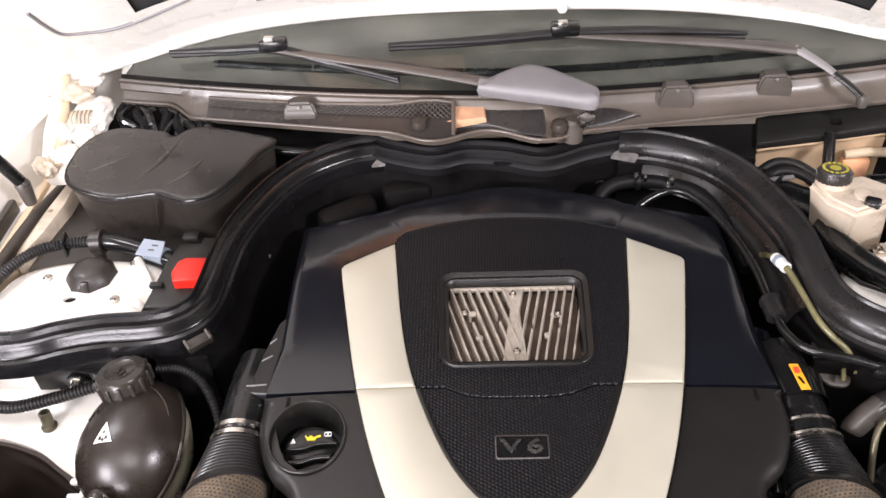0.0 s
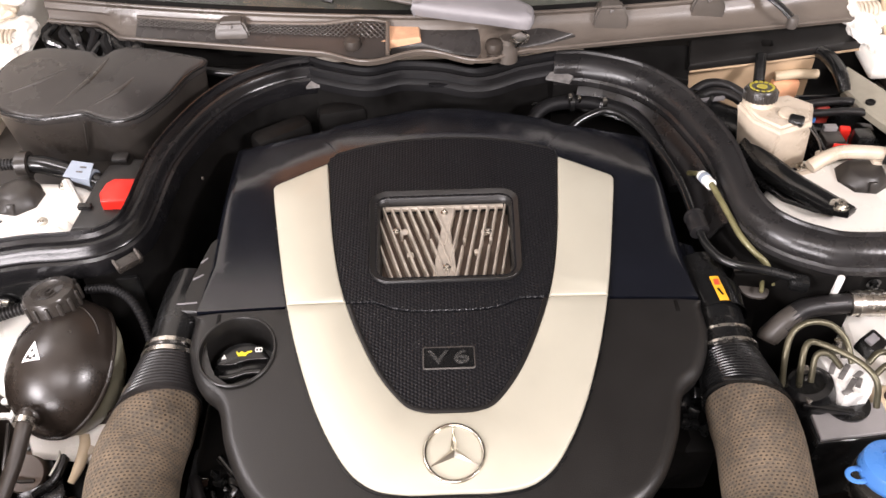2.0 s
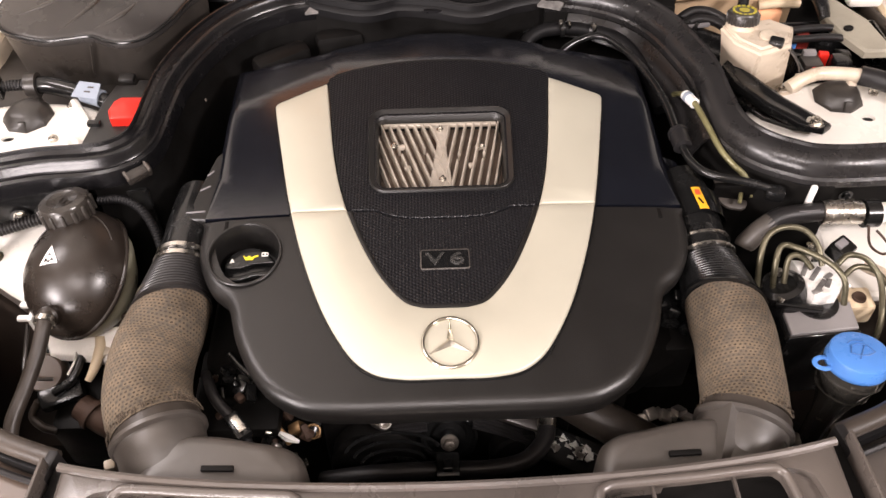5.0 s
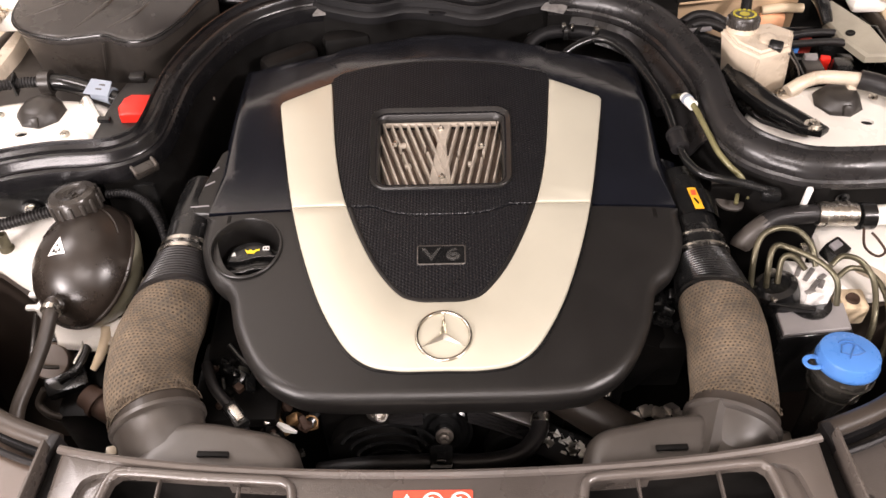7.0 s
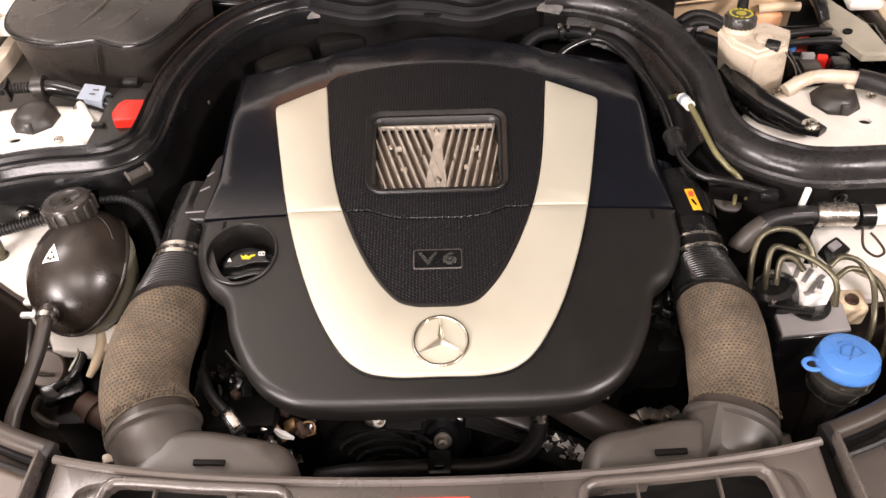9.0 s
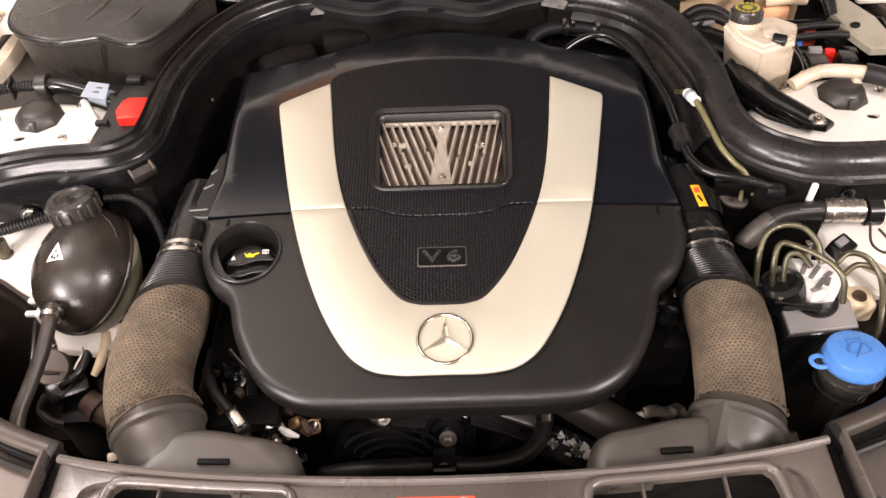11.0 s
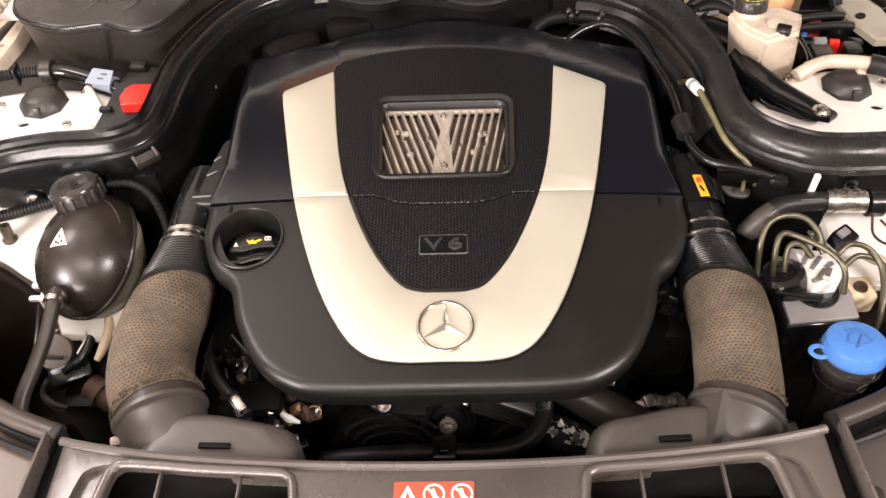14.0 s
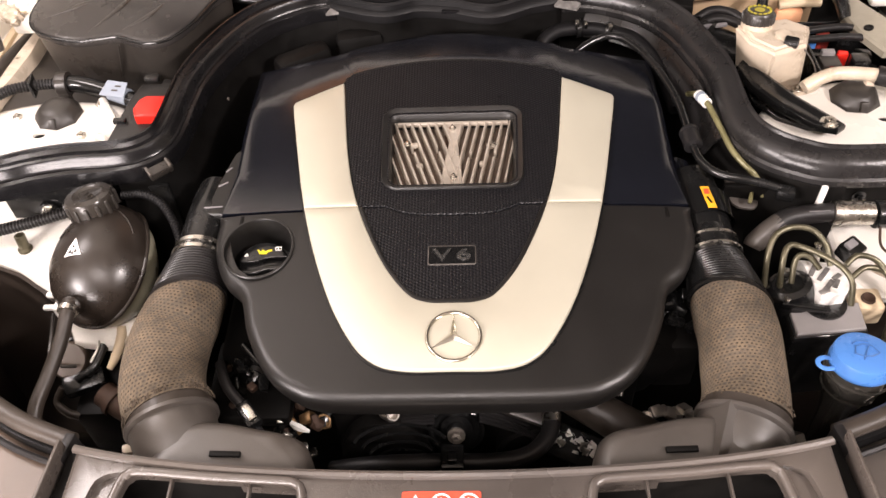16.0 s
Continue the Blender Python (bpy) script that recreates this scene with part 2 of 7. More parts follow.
M_SEALD = mat("dull_seal_rubber", (0.0035, 0.0035, 0.004), 0.5, 0, 0.35, 16, 0.3, 300, (0.10, 0.09, 0.085), 0.04, spec=0.2)
M_FUEL = mat("yellow_green_pipe", (0.17, 0.155, 0.075), 0.35, 0.2, 0.2, 60, 0.1, 500)
M_TAN = mat("tan_primer", (0.50, 0.36, 0.225), 0.45, 0, 0.15, 10, 0.1, 300, (0.3, 0.2, 0.12), 0.3)
M_ORANGE = mat("orange_brown", (0.95, 0.50, 0.28), 0.5, 0, 0.2, 12, 0.2, 300)
M_PAD = mat("orange_foam", (0.50, 0.29, 0.17), 0.8, 0, 0.25, 40, 0.5, 300)
M_BRASS = mat("aged_brass", (0.22, 0.13, 0.06), 0.4, 0.7, 0.3, 60, 0.1, 500)
M_LINER = mat("dark_felt", (0.02, 0.02, 0.02), 0.95, 0, 0.3, 30, 0.8, 300)
M_BADGE = mat("dark_chrome", (0.20, 0.195, 0.185), 0.20, 0.85, 0.2, 60, 0.1)
M_YARN = mat("loose_yarn", (0.075, 0.058, 0.043), 0.9, 0, 0.4, 90, 0.3, 600, spec=0.2)
M_BOLT = mat("dull_bolt_steel", (0.16, 0.14, 0.12), 0.5, 0.6, 0.3, 60, 0.3, 500)
M_RUST = mat("rusty_iron", (0.050, 0.027, 0.017), 0.7, 0.3, 0.4, 30, 0.6, 300)
M_NECK = mat("smoky_plastic", (0.020, 0.019, 0.017), 0.10, 0, 0.6, 55, 0.6, 90, (0.22, 0.20, 0.17), 0.15, spec=0.8)
M_LID = mat("dusty_lid_plastic", (0.022, 0.021, 0.021), 0.24, 0, 0.3, 7, 0.06, 400, DUST, 0.14)
M_ABS = mat("light_grey_box", (0.24, 0.23, 0.23), 0.45, 0, 0.12, 12, 0.2, 500, DUST, 0.15)
M_BRIGHT = mat("machined_aluminium", (0.88, 0.86, 0.82), 0.22, 0.1, 0.25, 70, 0.3, 400)
M_GLASS = glass("windscreen_glass", (0.75, 0.85, 0.78))
M_OLD = mat("aged_grey_plate", (0.30, 0.28, 0.22), 0.4, 0, 0.2, 14, 0.2, 400, DUST, 0.3)
M_DASH = mat("dark_dashboard", (0.085, 0.078, 0.066), 0.6, 0, 0.6, 5, 0.2, 200)
M_CONCRETE = mat("garage_concrete", (0.48, 0.44, 0.39), 0.7, 0, 0.2, 2, 0.4, 100)
M_WALL = mat("painted_wall", (0.42, 0.385, 0.34), 0.8, 0, 0.06, 1.5, 0.2, 100)


# ---- mesh tools ----
def thing(name, at, label, category, group="", kind=""):
    ob = new(name)
    ob.empty_display_size = 0.02
    ob.location = at
    return tagged(ob, label, category, group, kind)


def mesh_of(name, bm, material, angle=38):
    bmesh.ops.remove_doubles(bm, verts=bm.verts, dist=1e-6)
    bmesh.ops.recalc_face_normals(bm, faces=bm.faces)
    me = bpy.data.meshes.new(name)
    bm.to_mesh(me)
    bm.free()
    me.materials.append(material)
    for p in me.polygons:
        p.use_smooth = True
    me.set_sharp_from_angle(angle=radians(angle))
    return me


def whereabouts(ob):
    p = Vector()
    while ob:
        p += ob.location
        ob = ob.parent
    return p


def part(name, bm, material, parent=None, label="", angle=38):
    """Links a bmesh, in world coordinates, as one mesh under a thing or a part."""
    ob = new(name, mesh_of(name, bm, material, angle))
    if parent:
        ob.parent = parent
        ob.matrix_parent_inverse = Matrix.Translation(-whereabouts(parent)) if parent.type == "EMPTY" else Matrix()
    return tagged(ob, label)


def placed(name, me, m, parent, label=""):
    """Another object on the mesh me, at the world pose m."""
    ob = new(name, me)
    ob.parent = parent
    ob.matrix_parent_inverse = Matrix.Translation(-whereabouts(parent)) if parent.type == "EMPTY" else Matrix()
    ob.matrix_basis = m
    return tagged(ob, label)


def spline(pts, n=6, closed=False):
    """Catmull-Rom curve through the points, n steps a span."""
    p = [Vector(q) for q in pts]
    k, out = len(p), []
    for i in range(k if closed else k - 1):
        a = p[(i - 1) % k] if closed or i else 2 * p[0] - p[1]
        b, c = p[i], p[(i + 1) % k]
        d = p[(i + 2) % k] if closed or i + 2 < k else 2 * p[-1] - p[-2]
        for j in range(n):
            t = j / n
            out.append(0.5 * (2 * b + (c - a) * t + (2 * a - 5 * b + 4 * c - d) * t * t + (3 * b - a - 3 * c + d) * t ** 3))
    if not closed:
        out.append(p[-1])
    return out


def bridge(bm, rings, closed=True, caps=(False, False)):
    vs = [[bm.verts.new(p) for p in r] for r in rings]
    k = len(vs[0])
    for a, b in zip(vs, vs[1:]):
        for i in range(k if closed else k - 1):
            j = (i + 1) % k
            bm.faces.new((a[i], a[j], b[j], b[i]))
    if caps[0]:
        bm.faces.new(vs[0][::-1])
    if caps[1]:
        bm.faces.new(vs[-1])
    return vs


def tube(pts, radius, seg=12, n=5, caps=True, smooth=True, squash=1.0, bm=None):
    """Round bar along a curve; radius is a number or one for each of the points. UVs in metres: along, around."""
    own = bm is None
    bm = bm or bmesh.new()
    path = spline(pts, n) if smooth and len(pts) > 2 else [Vector(p) for p in pts]
    if isinstance(radius, (int, float)):
        rad = [radius] * len(path)
    else:
        rad = [float(v) for v in np.interp(np.linspace(0, len(radius) - 1, len(path)), range(len(radius)), radius)]
    up = Vector((0, 0, 1))
    rings, length, along = [], 0.0, []
    side = None
    for i, p in enumerate(path):
        d = (path[min(i + 1, len(path) - 1)] - path[max(i - 1, 0)]).normalized()
        if side is None:
            side = d.cross(up if abs(d.z) < 0.9 else Vector((1, 0, 0))).normalized()
        else:
            side = (side - d * side.dot(d)).normalized()
        top = side.cross(d)
        rings.append([p + rad[i] * (side * math.cos(a) + top * math.sin(a) * squash) for a in (2 * math.pi * k / seg for k in range(seg))])
        length += (p - path[i - 1]).length if i else 0
        along.append(length)
    lay = bm.loops.layers.uv.verify()
    vs = [[bm.verts.new(q) for q in r] for r in rings]
    for i in range(len(vs) - 1):
        for k in range(seg):
            j = (k + 1) % seg
            f = bm.faces.new((vs[i][k], vs[i][j], vs[i + 1][j], vs[i + 1][k]))
            girth = 2 * math.pi * max(rad) / seg
            for loop, (a, b) in zip(f.loops, ((along[i], k), (along[i], k + 1), (along[i + 1], k + 1), (along[i + 1], k))):
                loop[lay].uv = (b * girth, a)
    if caps:
        bm.faces.new(vs[0][::-1])
        bm.faces.new(vs[-1])
    return bm


def ribbed(pts, r, depth, pitch, seg=14):
    """Corrugated hose: rings along a curve."""
    path = spline(pts, 40)
    cum, fine = [0.0], []
    for a, b in zip(path, path[1:]):
        cum.append(cum[-1] + (b - a).length)
    steps = max(4, int(cum[-1] / pitch * 4))
    arr = np.array([tuple(p) for p in path])
    for i in range(steps + 1):
        s = cum[-1] * i / steps
        fine.append(Vector([float(np.interp(s, cum, arr[:, k])) for k in range(3)]))
    bm = bmesh.new()
    rad = [r if i % 4 in (0, 1) else r - depth for i in range(len(fine))]
    return tube(fine, rad, seg, smooth=False, bm=bm)


def lathe(profile, at=(0, 0, 0), seg=32, turn=None, bm=None, squeeze=(1, 1), caps=(True, True)):
    """Solid of revolution about z through at; profile of (radius, height)."""
    bm = bm or bmesh.new()
    m = Matrix.Translation(at) @ (turn.to_4x4() if turn else Matrix())
    rings = []
    for r, h in profile:
        r = max(r, 1e-4)
        rings.append([m @ Vector((r * squeeze[0] * math.cos(2 * math.pi * k / seg), r * squeeze[1] * math.sin(2 * math.pi * k / seg), h)) for k in range(seg)])
    bridge(bm, rings, True, caps)
    return bm


def tilt(rx=0, ry=0, rz=0):
    return Euler((radians(rx), radians(ry), radians(rz))).to_matrix()


def brick(cx, cy, cz, sx, sy, sz, bevel=0.003, turn=None, bm=None, seg=2):
    """Box with rounded edges, centre and full sizes."""
    own = bmesh.new()
    bmesh.ops.create_cube(own, size=1.0)
    bmesh.ops.scale(own, vec=(sx, sy, sz), verts=own.verts)
    if bevel:
        bmesh.ops.bevel(own, geom=own.edges[:], offset=bevel, segments=seg, affect="EDGES", profile=0.5)
    m = Matrix.Translation((cx, cy, cz)) @ (turn.to_4x4() if turn else Matrix())
    bmesh.ops.transform(own, matrix=m, verts=own.verts)
    if bm is None:
        return own
    tmp = bpy.data.meshes.new("tmp")
    own.to_mesh(tmp)
    own.free()
    bm.from_mesh(tmp)
    bpy.data.meshes.remove(tmp)
    return bm


def inward(pts, d, weights=None):
    """Offset a closed plan outline (counter-clockwise) inwards."""
    k, out = len(pts), []
    for i, p in enumerate(pts):
        a, b = pts[i - 1], pts[(i + 1) % k]
        e1, e2 = (p - a), (b - p)
        e1, e2 = e1.normalized() if e1.length > 1e-9 else e2.normalized(), e2.normalized() if e2.length > 1e-9 else e1.normalized()
        n1, n2 = Vector((-e1.y, e1.x)), Vector((-e2.y, e2.x))
        nn = n1 + n2
        nn = nn.normalized() / max(0.5, nn.normalized().dot(n1)) if nn.length > 1e-6 else n1
        out.append(p + nn * d * (weights[i] if weights else 1))
    return out


def ccw(pts):
    pts = [Vector((p[0], p[1])) for p in pts]
    area = sum(pts[i - 1].x * p.y - p.x * pts[i - 1].y for i, p in enumerate(pts))
    return pts if area > 0 else pts[::-1]


def slab(outline, height, steps, holes=(), weights=None, floor=True):
    """A lid over a plan outline. height(x, y) is the top; steps go from the lowest rim up: (inset, drop). Holes go through the top,
    with a wall as deep as the first step's drop."""
    bm = bmesh.new()
    pts = [Vector((p[0], p[1])) for p in outline]
    area = sum(pts[i - 1].x * p.y - p.x * pts[i - 1].y for i, p in enumerate(pts))
    if area < 0:
        pts = pts[::-1]
        weights = weights[::-1] if weights else None
    rings = []
    for inset, drop in steps:
        q = inward(pts, inset, weights)
        rings.append([Vector((p.x, p.y, height(p.x, p.y) - drop)) for p in q])
    vs = bridge(bm, rings)
    loops = [vs[-1]]
    deep = steps[0][1]
    for hole in holes:
        hp = ccw(hole)
        edge = [bm.verts.new((p.x, p.y, height(p.x, p.y) - steps[-1][1])) for p in hp]
        low = [bm.verts.new((p.x, p.y, height(p.x, p.y) - deep)) for p in hp]
        for i in range(len(hp)):
            j = (i + 1) % len(hp)
            bm.faces.new((edge[i], edge[j], low[j], low[i]))
        loops.append(edge)
    def fill(rims):
        edges = []
        for lp in rims:
            for i in range(len(lp)):
                a, b = lp[i], lp[(i + 1) % len(lp)]
                edges.append(bm.edges.get((a, b)) or bm.edges.new((a, b)))
        bmesh.ops.triangle_fill(bm, use_beauty=True, use_dissolve=False, edges=edges)
    fill(loops)
    if floor and not holes:
        fill([vs[0]])
    return bm


def refined(bm, height, longest=0.022):
    """Cuts the flat top of a lid finer and lays it on its height."""
    bm.normal_update()
    for turn in range(5):
        flat = lambda f: all(abs(v.co.z - height(v.co.x, v.co.y)) < 1e-4 for v in f.verts)
        edges = {e for f in bm.faces if flat(f) for e in f.edges if e.calc_length() > longest and all(flat(q) for q in e.link_faces)}
        if not edges:
            break
        cut_in = bmesh.ops.subdivide_edges(bm, edges=list(edges), cuts=1)["geom_inner"]
        for v in cut_in:
            if isinstance(v, bmesh.types.BMVert):
                v.co.z = height(v.co.x, v.co.y)
        bmesh.ops.triangulate(bm, faces=[f for f in bm.faces if len(f.verts) > 4])
        bm.normal_update()
    return bm


def rounded(cx, cy, sx, sy, r, n=6, taper=0.0):
    """Rounded rectangle in plan; taper widens its far side."""
    out = []
    for qx, qy, a0 in ((1, 1, 0), (-1, 1, 90), (-1, -1, 180), (1, -1, 270)):
        for i in range(n + 1):
            a = radians(a0 + 90 * i / n)
            x, y = qx * (sx / 2 - r) + r * math.cos(a), qy * (sy / 2 - r) + r * math.sin(a)
            out.append((cx + x * (1 + taper * y / sy), cy + y))
    return out


def sweep(path, profile, closed=False, caps=True):
    """Moves a profile of (sideways to the left of the way, height) along a curve that lies level; closed: the profile is a loop."""
    bm = bmesh.new()
    rings = []
    for i, p in enumerate(path):
        d = path[min(i + 1, len(path) - 1)] - path[max(i - 1, 0)]
        d.z = 0
        d.normalize()
        side = Vector((-d.y, d.x, 0))
        rings.append([p + side * s + Vector((0, 0, h)) for s, h in profile])
    bridge(bm, rings, closed, (closed and caps, closed and caps))
    return bm


def ring_profile(r, seg=10, cx=0.0, cz=0.0, sx=1.0, sz=1.0):
    return [(cx + r * sx * math.cos(2 * math.pi * k / seg), cz + r * sz * math.sin(2 * math.pi * k / seg)) for k in range(seg)]


def letters(name, words, size, m, material, parent, depth=0.0008, label="", bold=0.0):
    cu = bpy.data.curves.new(name, "FONT")
    cu.body, cu.size, cu.extrude, cu.align_x, cu.align_y = words, size, depth, "CENTER", "CENTER"
    cu.space_character = 1.25
    cu.offset = bold
    tmp = bpy.data.objects.new("tmp", cu)
    scene.collection.objects.link(tmp)
    me = bpy.data.meshes.new_from_object(tmp.evaluated_get(bpy.context.evaluated_depsgraph_get()))
    bpy.data.objects.remove(tmp)
    me.name = name
    me.materials.clear()
    me.materials.append(material)
    return placed(name, me, m, parent, label)


def bolt_mesh(r, h, name="bolt", material=None):
    bm = lathe([(r * 1.5, 0), (r * 1.5, h * 0.25), (r * 1.2, h * 0.3)], seg=16)
    lathe([(r, h * 0.3), (r, h * 0.9), (r * 0.8, h)], seg=6, bm=bm)
    lathe([(r * 0.45, h), (r * 0.45, h * 1.5)], seg=8, bm=bm)
    return mesh_of(name, bm, material or M_STEEL)


# ---- unseen garage room, added to enclose the car and bounce light ----
def box_room():
    bm = brick(0, 0.4, -0.05, 9, 9, 0.1, 0)
    tagged(part("floor", bm, M_CONCRETE), "unseen grey concrete floor that bounces light up", "floor", kind="structure")
    bm = brick(0, 0.4, 2.95, 9, 9, 0.1, 0)
    tagged(part("ceiling", bm, M_WALL), "plain painted ceiling added out of view", "ceiling", kind="structure")
    for name, x, y, sx, sy in (("wall_north", 0, 4.95, 9.2, 0.1), ("wall_south", 0, -4.15, 9.2, 0.1), ("wall_east", 4.55, 0.4, 0.1, 9), ("wall_west", -4.55, 0.4, 0.1, 9)):
        tagged(part(name, brick(x, y, 1.45, sx, sy, 2.9, 0), M_WALL), "plain painted wall added out of view", "wall", kind="structure")


box_room()

# ---- engine cover ----
def fall(x, y):
    """Drop of the rear shell behind the crease that runs parallel to its arched bead."""
    u = abs(x - 0.004)
    d = y - (0.7915 - 1.10 * u * u - 18.0 * u ** 4 if u < 0.142 else 0.7505 - (u - 0.142) * 0.56) - 0.010 - 0.022 * min(1.0, max(0.0, (u - 0.05) / 0.09)) ** 2
    return 0.20 * max(d, 0.0)


def cz(x, y):
    """Top of the engine cover: rising a little towards the windscreen, falling away at the sides and the rear edge."""
    return 0.933 + 0.056 * (y - 0.36) - 0.22 * max(0.0, abs(x - 0.004) - 0.10) ** 2 - fall(x, y)


def up(h):
    return lambda x, y: cz(x, y) + h


SEAM = 0.5345
OUT_HALF = [(0.206, 0.7145), (0.171, 0.536), (0.137, 0.423), (0.1045, 0.356), (0.0775, 0.3275), (0.0450, 0.3185), (0.0, 0.3180)]
IN_HALF = [(0.142, 0.7500), (0.1265, 0.618), (0.1085, 0.536), (0.0775, 0.457), (0.0480, 0.4120), (0.0265, 0.4000), (0.0, 0.3985)]


def cut(curve, y0, y1):
    """The stretch of a plan curve between two y, ends cut exactly."""
    out = []
    for a, b in zip(curve, curve[1:]):
        lo, hi = min(a.y, b.y), max(a.y, b.y)
        for q in (a, b):
            if y0 <= q.y <= y1 and (not out or (out[-1] - q).length > 1e-6):
                out.append(q)
        for y in (y0, y1):
            if lo < y < hi:
                t = (y - a.y) / (b.y - a.y)
                out.insert(len(out) - (1 if out and out[-1] == b else 0), a + (b - a) * t)
    return out


OUT = [Vector((p.x, p.y)) for p in spline([(x, y, 0) for x, y in OUT_HALF], 8)]
INN = [Vector((p.x, p.y)) for p in spline([(x, y, 0) for x, y in IN_HALF], 8)]
SHIFT = 0.004


def shifted(pts):
    return [(p[0] + SHIFT, p[1]) for p in pts]


def both(right):
    return [(p[0], p[1]) for p in right] + [(-p[0], p[1]) for p in reversed(right) if abs(p[0]) > 1e-6]


def arc(x):
    return 0.7915 - 1.10 * x * x - 18.0 * x ** 4


def engine_cover():
    t = thing("engine_cover", (0, 0.55, 0.9), "black plastic engine cover with silver U-shaped trim", "engine cover")
    # front shell, with the round well of the oil filler
    edge = spline([(0.0, 0.288, 0), (0.115, 0.2895, 0), (0.160, 0.302, 0), (0.192, 0.330, 0), (0.216, 0.376, 0), (0.230, 0.421, 0),
                   (0.254, 0.446, 0), (0.271, 0.490, 0), (0.272, 0.5330, 0)], 6)
    right = [(p.x, p.y) for p in edge]
    weights = [1.0] * len(right)
    weights[-1] = 0.15
    seam = [(0.272 - 0.544 * i / 20, 0.5330) for i in range(1, 20)]
    left = [(-x, y) for x, y in reversed(right)][:-1]
    outline = shifted(right + seam + left)
    weights = weights + [0.03] * len(seam) + weights[::-1][:-1]
    well = [(-0.213 + 0.0375 * math.cos(a), 0.481 + 0.0405 * math.sin(a)) for a in (2 * math.pi * k / 40 for k in range(40))]
    steps = [(0.006, 0.036), (0.002, 0.024)] + [(0.0005 + 0.0125 * (1 - math.cos(radians(a))), 0.0110 * (1 - math.sin(radians(a)))) for a in range(0, 91, 10)] + [(0.020, 0.0)]
    part("front_shell", refined(slab(outline, cz, steps, [well], weights), cz), M_FRONT, t, "grained black front half")
    # well with its rolled rim
    bm = bmesh.new()
    prof = [(0.0405, 0.0002), (0.0396, 0.0013), (0.0380, 0.0012), (0.0370, -0.0008), (0.0358, -0.020), (0.0345, -0.044)]
    lathe(prof, (-0.213, 0.481, cz(0, 0.481)), 40, tilt(3.2), bm, (1, 1.08), (False, True))
    part("filler_well", bm, M_FRONT, t)
    # rear shell, rising to a hump towards the bulkhead
    back = spline([(0.273, 0.8240, 0), (0.200, 0.8340, 0), (0.150, 0.8420, 0), (0.092, 0.8640, 0), (0.035, 0.8800, 0), (0.0, 0.8830, 0)], 6)
    right = [(0.270, 0.5360), (0.268, 0.60), (0.268, 0.70)] + [(p.x, p.y) for p in back]
    seam = [(-0.270 + 0.54 * i / 20, 0.5360) for i in range(1, 20)]
    rear_w = [0.1] + [1.0] * (len(right) - 1)
    outline = shifted(right + [(-x, y) for x, y in reversed(right)][1:] + seam)
    weights = rear_w + rear_w[::-1][1:] + [0.03] * len(seam)
    window = shifted(rounded(0, 0.6285, 0.152, 0.119, 0.012, 6, 0.06))
    steps = [(0.0, 0.060), (0.0, 0.012), (0.002, 0.006), (0.006, 0.0016), (0.012, 0.0)]
    part("rear_shell", refined(slab(outline, cz, steps, [window], weights), cz), M_SHELL, t, "smooth black rear half")
    # side flanges with their clips
    for s in (-1, 1):
        if s > 0:
            part("side_flange", brick(0.278 + SHIFT, 0.585, cz(0, 0.585) - 0.030, 0.022, 0.095, 0.012, 0.004, tilt(0, 25)), M_SHELL, t)
        part("clip", brick(s * 0.243 + SHIFT, 0.524, cz(0.243, 0.524) - 0.0020, 0.0045, 0.015, 0.005, 0.0008), M_DARK, t, "dark clip slot")
    step = [(-0.262, 0.650), (-0.272, 0.640), (-0.284, 0.592), (-0.290, 0.560), (-0.292, 0.541), (-0.262, 0.5385)]
    part("side_step", slab(shifted(step), lambda x, y: cz(-0.27, y) - 0.0035, [(0, 0.03), (0, 0.003), (0.002, 0.0)]), M_FRONT, t)
    # pale bars paint the highlights along the step's edges
    for x, y, w, a in ((-0.283, 0.5515, 0.022, 5), (-0.277, 0.588, 0.013, 35), (-0.274, 0.612, 0.010, 50)):
        part("edge_highlight", brick(x + SHIFT, y, cz(-0.27, y) - 0.0030, w, 0.0016, 0.002, 0.0005, tilt(0, 0, a)), M_WIPER, t, "pale bar painted as an edge highlight")
    # silver trim: a front U and two rear blades
    edge_steps = [(0.0, 0.006), (0.0, 0.002), (0.0007, 0.0007), (0.002, 0.0)]
    o, i = cut(OUT, 0.2, SEAM - 0.0006), cut(INN, 0.2, SEAM - 0.0006)
    u = both([Vector(q) for q in o])
    inner = both([Vector(q) for q in i])
    bm = slab(shifted(u + inner[::-1]), up(0.0055), edge_steps)
    # thin black slab edging the trim imitates the shade in its groove
    part("trim_groove_shade", slab(shifted([(x, y) for x, y in both([Vector((q.x + 0.0022, q.y - (0.0022 if q.y < 0.36 else 0.0))) for q in o])] + inner[::-1]), up(0.0016), [(0, 0.002), (0, 0)]), M_GLOSS, t)
    part("front_trim", bm, M_SILVER, t, "silver painted U-shaped trim")
    o2, i2 = cut(OUT, SEAM + 0.0006, 0.9), cut(INN, SEAM + 0.0006, 0.9)
    blade = [(q.x, q.y) for q in reversed(o2) if q.y < 0.7085] + [(0.2047, 0.7120), (0.2030, 0.7160), (0.1985, 0.7195), (0.186, 0.7262), (0.164, 0.7385)] + [(q.x, q.y) for q in i2]
    gap = [(q.x + 0.0022, q.y) for q in reversed(o2) if q.y < 0.7085] + [(0.2069, 0.7125), (0.2050, 0.7180), (0.1995, 0.7222), (0.1873, 0.7290), (0.164, 0.7410)] + [(q.x, q.y) for q in i2]
    for s in (1, -1):
        part("trim_groove_shade", slab([(s * x + SHIFT, y) for x, y in gap], up(0.0016), [(0, 0.002), (0, 0)]), M_GLOSS, t)
